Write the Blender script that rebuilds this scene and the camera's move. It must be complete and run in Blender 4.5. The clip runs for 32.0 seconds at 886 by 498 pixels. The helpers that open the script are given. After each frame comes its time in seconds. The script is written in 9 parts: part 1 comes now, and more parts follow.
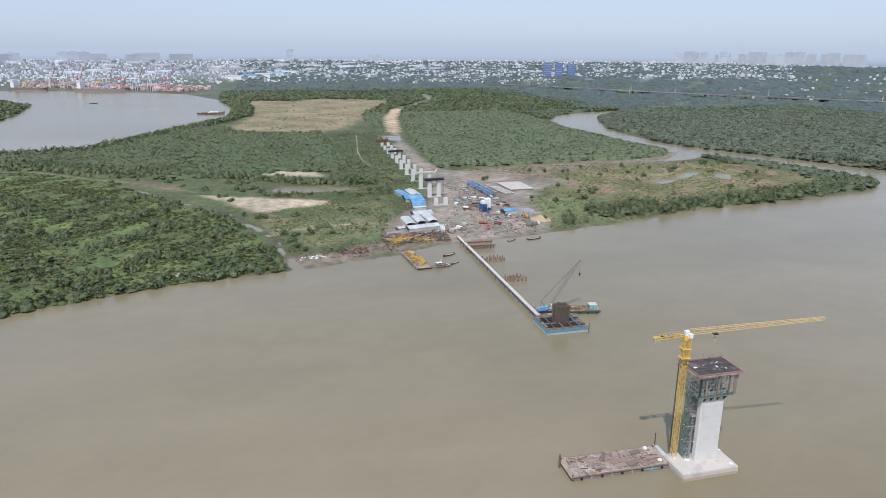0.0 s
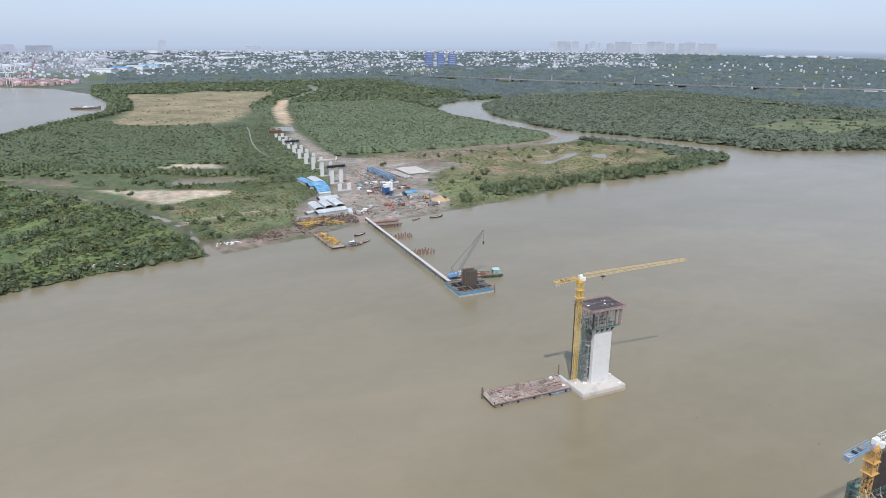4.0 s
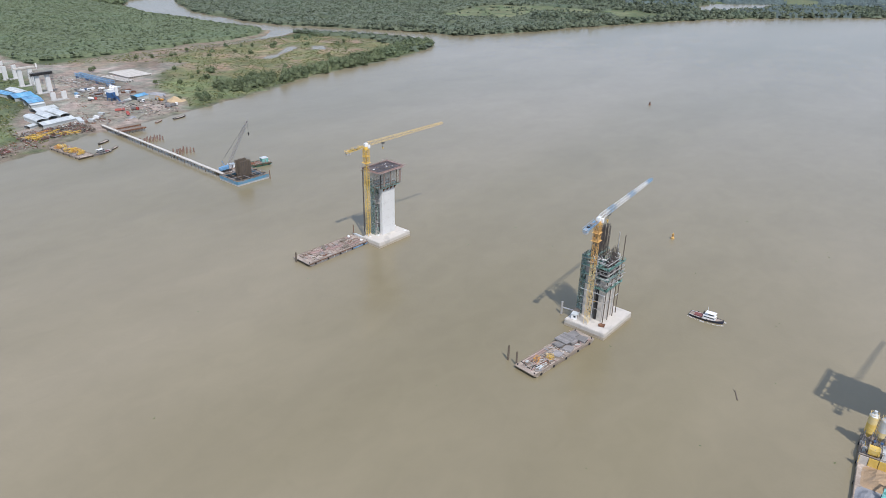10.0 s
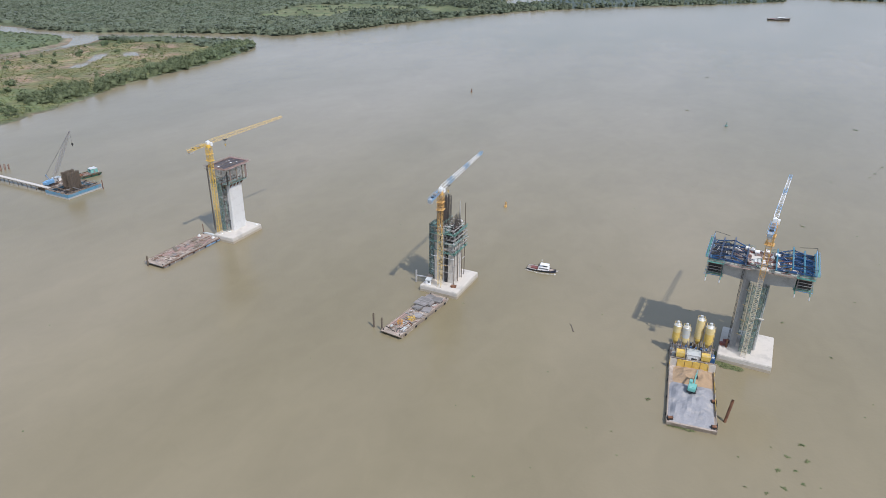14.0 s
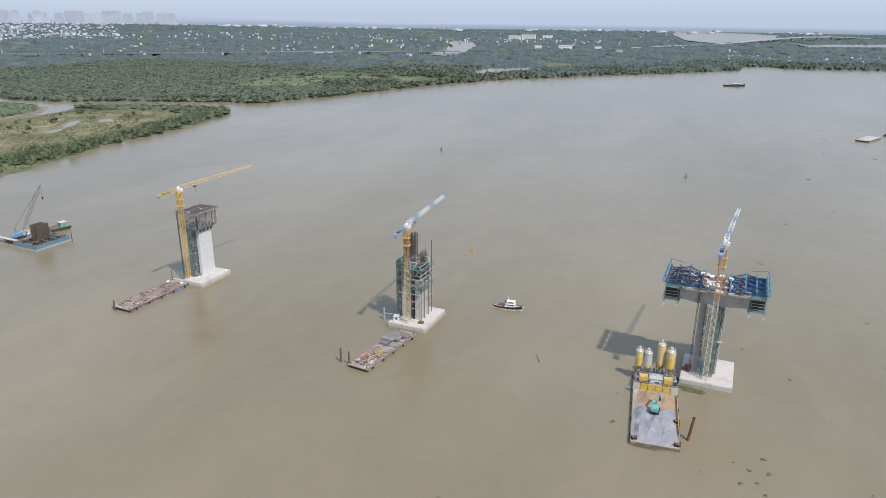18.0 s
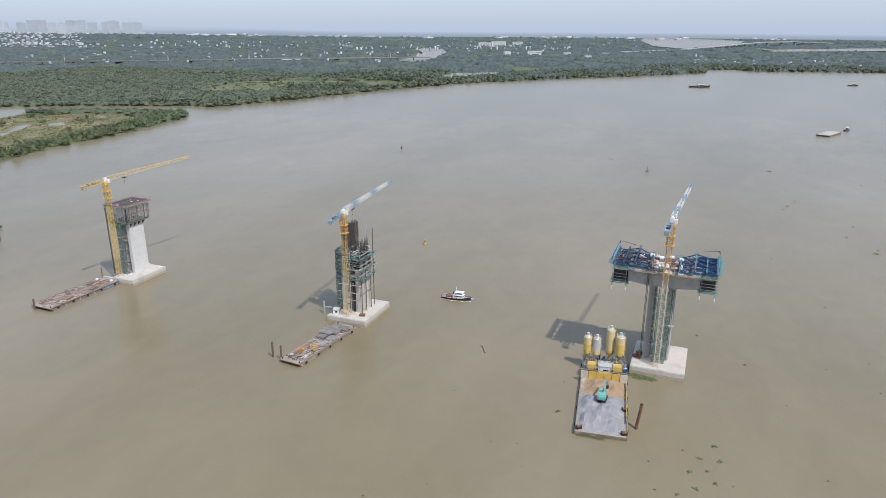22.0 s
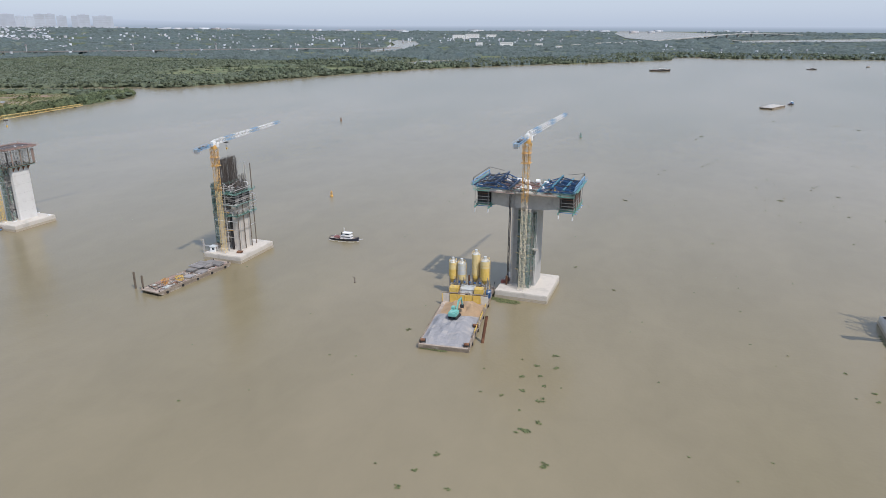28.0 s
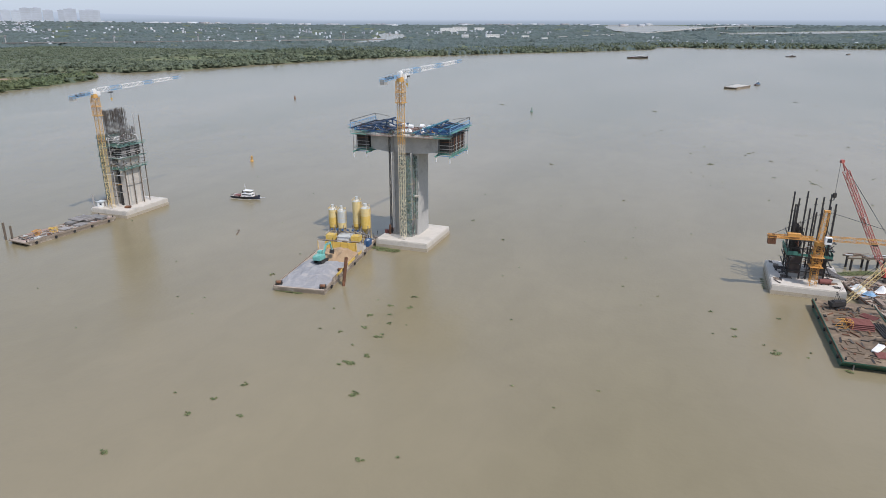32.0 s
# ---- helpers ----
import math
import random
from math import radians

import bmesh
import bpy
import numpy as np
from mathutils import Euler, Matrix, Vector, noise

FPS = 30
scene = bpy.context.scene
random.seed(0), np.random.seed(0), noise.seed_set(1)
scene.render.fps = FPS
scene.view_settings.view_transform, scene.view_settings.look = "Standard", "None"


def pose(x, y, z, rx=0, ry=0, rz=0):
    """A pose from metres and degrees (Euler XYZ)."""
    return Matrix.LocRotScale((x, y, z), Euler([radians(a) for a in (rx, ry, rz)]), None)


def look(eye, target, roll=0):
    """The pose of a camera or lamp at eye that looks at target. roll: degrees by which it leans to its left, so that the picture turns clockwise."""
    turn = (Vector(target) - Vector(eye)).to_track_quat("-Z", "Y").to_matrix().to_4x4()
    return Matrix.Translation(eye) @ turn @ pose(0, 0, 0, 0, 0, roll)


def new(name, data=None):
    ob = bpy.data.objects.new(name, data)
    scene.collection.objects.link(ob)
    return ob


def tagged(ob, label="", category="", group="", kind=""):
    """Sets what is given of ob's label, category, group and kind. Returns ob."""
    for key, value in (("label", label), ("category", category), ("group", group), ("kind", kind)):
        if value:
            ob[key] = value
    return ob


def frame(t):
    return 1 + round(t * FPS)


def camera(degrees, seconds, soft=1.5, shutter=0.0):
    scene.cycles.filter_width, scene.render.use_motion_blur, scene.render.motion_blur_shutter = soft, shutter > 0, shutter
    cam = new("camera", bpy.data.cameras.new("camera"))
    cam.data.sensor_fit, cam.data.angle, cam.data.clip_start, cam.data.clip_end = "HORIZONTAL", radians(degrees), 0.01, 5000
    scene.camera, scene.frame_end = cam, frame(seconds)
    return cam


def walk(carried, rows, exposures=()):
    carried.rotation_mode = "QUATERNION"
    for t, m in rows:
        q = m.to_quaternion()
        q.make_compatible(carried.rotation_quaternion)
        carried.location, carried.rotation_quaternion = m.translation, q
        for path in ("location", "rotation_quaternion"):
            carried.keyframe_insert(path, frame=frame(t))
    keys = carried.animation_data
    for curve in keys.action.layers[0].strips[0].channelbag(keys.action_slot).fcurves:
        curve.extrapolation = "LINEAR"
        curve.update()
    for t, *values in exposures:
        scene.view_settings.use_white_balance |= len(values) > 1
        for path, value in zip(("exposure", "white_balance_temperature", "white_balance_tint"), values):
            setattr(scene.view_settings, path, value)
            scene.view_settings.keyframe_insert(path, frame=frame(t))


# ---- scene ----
cam = camera(66.2, 32.0, 0.65)
PATH = [
    (0, (181.541, -141.053, 148.956), (179.691, -140.542, 148.39), 0.3),
    (0.5, (186.595, -143.765, 149.853), (184.751, -143.237, 149.285), 0.3),
    (1, (192.175, -146.559, 149.906), (190.336, -146.013, 149.341), 0.3),
    (1.5, (196.934, -148.878, 150.274), (195.103, -148.308, 149.706), 0.2),
    (2, (201.313, -152.175, 150.112), (199.496, -151.56, 149.546), 0.3),
    (2.5, (205.134, -155.099, 150.66), (203.333, -154.441, 150.092), 0.2),
    (3, (208.289, -159.387, 150.282), (206.507, -158.677, 149.716), 0.3),
    (3.5, (210.921, -163.839, 149.991), (209.162, -163.074, 149.423), 0.3),
    (5.5, (220.328, -182.835, 150.71), (218.71, -181.879, 150.027), 0.3),
    (6, (219.98, -186.378, 150.864), (218.404, -185.373, 150.152), 0.4),
    (6.5, (220.926, -192.018, 151.363), (219.399, -190.956, 150.627), 0.7),
    (7, (222.166, -198.051, 151.488), (220.693, -196.93, 150.731), 0.8),
    (7.5, (223.516, -203.831, 151.357), (222.097, -202.654, 150.583), 0.8),
    (8, (224.859, -209.269, 151.449), (223.496, -208.04, 150.656), 0.9),
    (8.5, (226.188, -214.811, 151.654), (224.881, -213.535, 150.84), 0.9),
    (9, (227.813, -220.348, 151.684), (226.56, -219.031, 150.85), 1.1),
    (9.5, (229.116, -225.363, 151.656), (227.921, -224.004, 150.806), 1.2),
    (10, (230.896, -229.521, 151.43), (229.749, -228.12, 150.58), 1.1),
    (10.5, (232.086, -233.344, 151.041), (230.993, -231.899, 150.194), 1.1),
    (11, (232.743, -236.063, 150.802), (231.705, -234.578, 149.956), 1.0),
    (11.5, (233.71, -238.658, 150.8), (232.728, -237.135, 149.955), 1.0),
    (12, (234.877, -240.678, 150.73), (233.947, -239.122, 149.885), 0.9),
    (12.5, (235.688, -242.847, 150.98), (234.81, -241.262, 150.135), 0.9),
    (13, (236.63, -245.428, 151.339), (235.793, -243.82, 150.492), 0.8),
    (13.5, (238.092, -248.683, 151.257), (237.29, -247.058, 150.411), 0.8),
    (14, (239.379, -252.404, 151.1), (238.621, -250.757, 150.256), 0.8),
    (14.5, (240.235, -255.217, 150.577), (239.508, -253.556, 149.732), 0.8),
    (16.5, (245.057, -262.674, 144.484), (244.333, -260.986, 143.693), 0.7),
    (17, (246.257, -262.825, 142.814), (245.529, -261.118, 142.068), 0.6),
    (17.5, (247.214, -262.328, 141.198), (246.485, -260.602, 140.498), 0.6),
    (18, (248.581, -260.625, 139.308), (247.852, -258.882, 138.654), 0.5),
    (18.5, (250.072, -258.698, 136.946), (249.346, -256.941, 136.325), 0.3),
    (19, (251.057, -256.287, 135.576), (250.342, -254.527, 134.952), 0.3),
    (19.5, (252.281, -253.527, 133.789), (251.578, -251.762, 133.165), 0.3),
    (20, (253.958, -250.102, 132.012), (253.266, -248.333, 131.387), 0.2),
    (20.5, (255.577, -247.272, 129.891), (254.892, -245.5, 129.266), 0.2),
    (21, (256.521, -244.973, 128.234), (255.842, -243.199, 127.607), 0.2),
    (21.5, (257.237, -244.391, 126.285), (256.564, -242.615, 125.659), 0.3),
    (22, (258.384, -243.699, 125.079), (257.715, -241.922, 124.451), 0.2),
    (22.5, (259.86, -243.73, 123.151), (259.194, -241.951, 122.525), 0.2),
    (23, (261.75, -243.168, 121.648), (261.09, -241.388, 121.018), 0.2),
    (23.5, (264.447, -242.778, 119.218), (263.79, -240.997, 118.591), 0.2),
    (24, (267.652, -241.844, 117.371), (266.999, -240.062, 116.741), 0.2),
    (24.5, (271.476, -240.786, 114.766), (270.826, -239.002, 114.137), 0.1),
    (25, (275.265, -239.761, 112.717), (274.621, -237.976, 112.085), 0.1),
    (25.5, (279.702, -238.606, 110.3), (279.061, -236.82, 109.668), 0.1),
    (27.5, (298.068, -233.354, 99.827), (297.44, -231.563, 99.195), 0.0),
    (28, (302.988, -232.417, 97.493), (302.362, -230.626, 96.861), 0.1),
    (28.5, (307.943, -230.692, 95.088), (307.318, -228.902, 94.453), 0.0),
    (29, (312.869, -229.127, 92.41), (312.246, -227.336, 91.776), 0.0),
    (29.5, (318.399, -227.194, 89.88), (317.775, -225.404, 89.243), -0.0),
    (30, (323.219, -226.108, 87.336), (322.599, -224.316, 86.7), 0.0),
    (30.5, (328.99, -223.964, 84.955), (328.368, -222.173, 84.317), -0.0),
    (31, (333.621, -221.529, 82.212), (333.001, -219.737, 81.575), 0.0),
    (31.5, (338.234, -218.36, 79.734), (337.613, -216.569, 79.096), -0.0),
    (32, (341.818, -215.252, 77.279), (341.201, -213.46, 76.64), 0.0),
]
walk(cam, [(t, look(eye, target, roll)) for t, eye, target, roll in PATH], [(0, 0.25, 6220, 14), (7, 0.37, 6130, 14), (16, 0.33, 6220, 14), (24, 0.26, 6350, 14), (32, 0.25, 6400, 14)])

# ---------- light ----------
SUN_TO = Vector((0.595, -0.352, 1.0)).normalized()
world = bpy.data.worlds.new("hazy_sky")
scene.world = world
world.use_nodes = True
wn = world.node_tree
sky = wn.nodes.new("ShaderNodeTexSky")
sky.sky_type = "NISHITA"
sky.sun_disc = False
sky.sun_elevation = math.asin(SUN_TO.z)
sky.sun_rotation = math.atan2(SUN_TO.x, SUN_TO.y)
sky.air_density, sky.dust_density, sky.ozone_density = 1.0, 1.0, 1.5
veil = wn.nodes.new("ShaderNodeMix")  # the even veil of humid haze over the whole sky
veil.data_type = "RGBA"
veil.inputs["Factor"].default_value = 0.72
veil.inputs["B"].default_value = (3.3, 4.05, 5.2, 1)
wn.links.new(sky.outputs[0], veil.inputs["A"])
wn.links.new(veil.outputs["Result"], wn.nodes["Background"].inputs[0])
wn.nodes["Background"].inputs[1].default_value = 0.13
sun = new("sun", bpy.data.lights.new("sun", "SUN"))
sun.data.energy, sun.data.angle, sun.data.color = 2.9, radians(0.6), (1.0, 0.95, 0.88)
sun.matrix_world = look(SUN_TO * 400, (0, 0, 0))

# ---------- materials ----------
def shade(name, base, rough=0.7, metal=0.0, var=0.25, scale=1.0, fine=8.0, bump=0.15, stain=None, amount=0.35, objvary=0.0, island=0.0):
    """A weathered surface: grain and blotches round a base colour, with stains of a second colour."""
    m = bpy.data.materials.new(name)
    m.use_nodes = True
    t = m.node_tree
    L, N = t.links.new, t.nodes.new
    b = t.nodes["Principled BSDF"]
    b.inputs["Roughness"].default_value = rough
    b.inputs["Metallic"].default_value = metal
    geo = N("ShaderNodeNewGeometry")
    big, small = N("ShaderNodeTexNoise"), N("ShaderNodeTexNoise")
    big.inputs["Scale"].default_value, big.inputs["Detail"].default_value = scale, 5
    small.inputs["Scale"].default_value, small.inputs["Detail"].default_value = fine, 4
    L(geo.outputs["Position"], big.inputs["Vector"])
    L(geo.outputs["Position"], small.inputs["Vector"])
    ramp = N("ShaderNodeMapRange")
    ramp.inputs["From Min"].default_value, ramp.inputs["From Max"].default_value = 0.3, 0.7
    ramp.inputs["To Min"].default_value, ramp.inputs["To Max"].default_value = 1 - var, 1 + var
    add = N("ShaderNodeMath")
    add.operation = "MULTIPLY_ADD"
    add.inputs[1].default_value, add.inputs[2].default_value = 0.5, 0.25
    L(small.outputs["Fac"], add.inputs[0])
    mixf = N("ShaderNodeMath")
    mixf.operation = "MULTIPLY_ADD"
    mixf.inputs[1].default_value = 0.5
    L(big.outputs["Fac"], mixf.inputs[0])
    L(add.outputs[0], mixf.inputs[2])
    mixf2 = N("ShaderNodeMath")
    mixf2.operation = "SUBTRACT"
    mixf2.inputs[1].default_value = 0.25
    L(mixf.outputs[0], mixf2.inputs[0])
    L(mixf2.outputs[0], ramp.inputs["Value"])
    col = N("ShaderNodeMix")
    col.data_type = "RGBA"
    col.blend_type = "MIX"
    col.inputs["A"].default_value = (*base, 1)
    col.inputs["B"].default_value = (*(stain or [c * 0.6 for c in base]), 1)
    st = N("ShaderNodeMapRange")
    st.inputs["From Min"].default_value, st.inputs["From Max"].default_value = 0.52, 0.68
    st.inputs["To Max"].default_value = amount
    L(big.outputs["Fac"], st.inputs["Value"])
    L(st.outputs[0], col.inputs["Factor"])
    val = N("ShaderNodeVectorMath")
    val.operation = "SCALE"
    L(col.outputs["Result"], val.inputs[0])
    L(ramp.outputs[0], val.inputs["Scale"])
    out = val.outputs[0]
    for strength, kind in ((objvary, "obj"), (island, "isl")):
        if strength:
            hsv = N("ShaderNodeHueSaturation")
            src = N("ShaderNodeObjectInfo").outputs["Random"] if kind == "obj" else geo.outputs["Random Per Island"]
            mr = N("ShaderNodeMapRange")
            mr.inputs["To Min"].default_value, mr.inputs["To Max"].default_value = 1 - strength, 1 + strength
            L(src, mr.inputs["Value"])
            L(mr.outputs[0], hsv.inputs["Value"])
            hu = N("ShaderNodeMapRange")
            hu.inputs["To Min"].default_value, hu.inputs["To Max"].default_value = 0.5 + 0.06 * strength, 0.5 - 0.06 * strength
            L(src, hu.inputs["Value"])
            L(hu.outputs[0], hsv.inputs["Hue"])
            L(out, hsv.inputs["Color"])
            out = hsv.outputs[0]
    L(out, b.inputs["Base Color"])
    if bump:
        bp = N("ShaderNodeBump")
        bp.inputs["Strength"].default_value, bp.inputs["Distance"].default_value = bump, 0.05
        L(small.outputs["Fac"], bp.inputs["Height"])
        L(bp.outputs[0], b.inputs["Normal"])
    return m


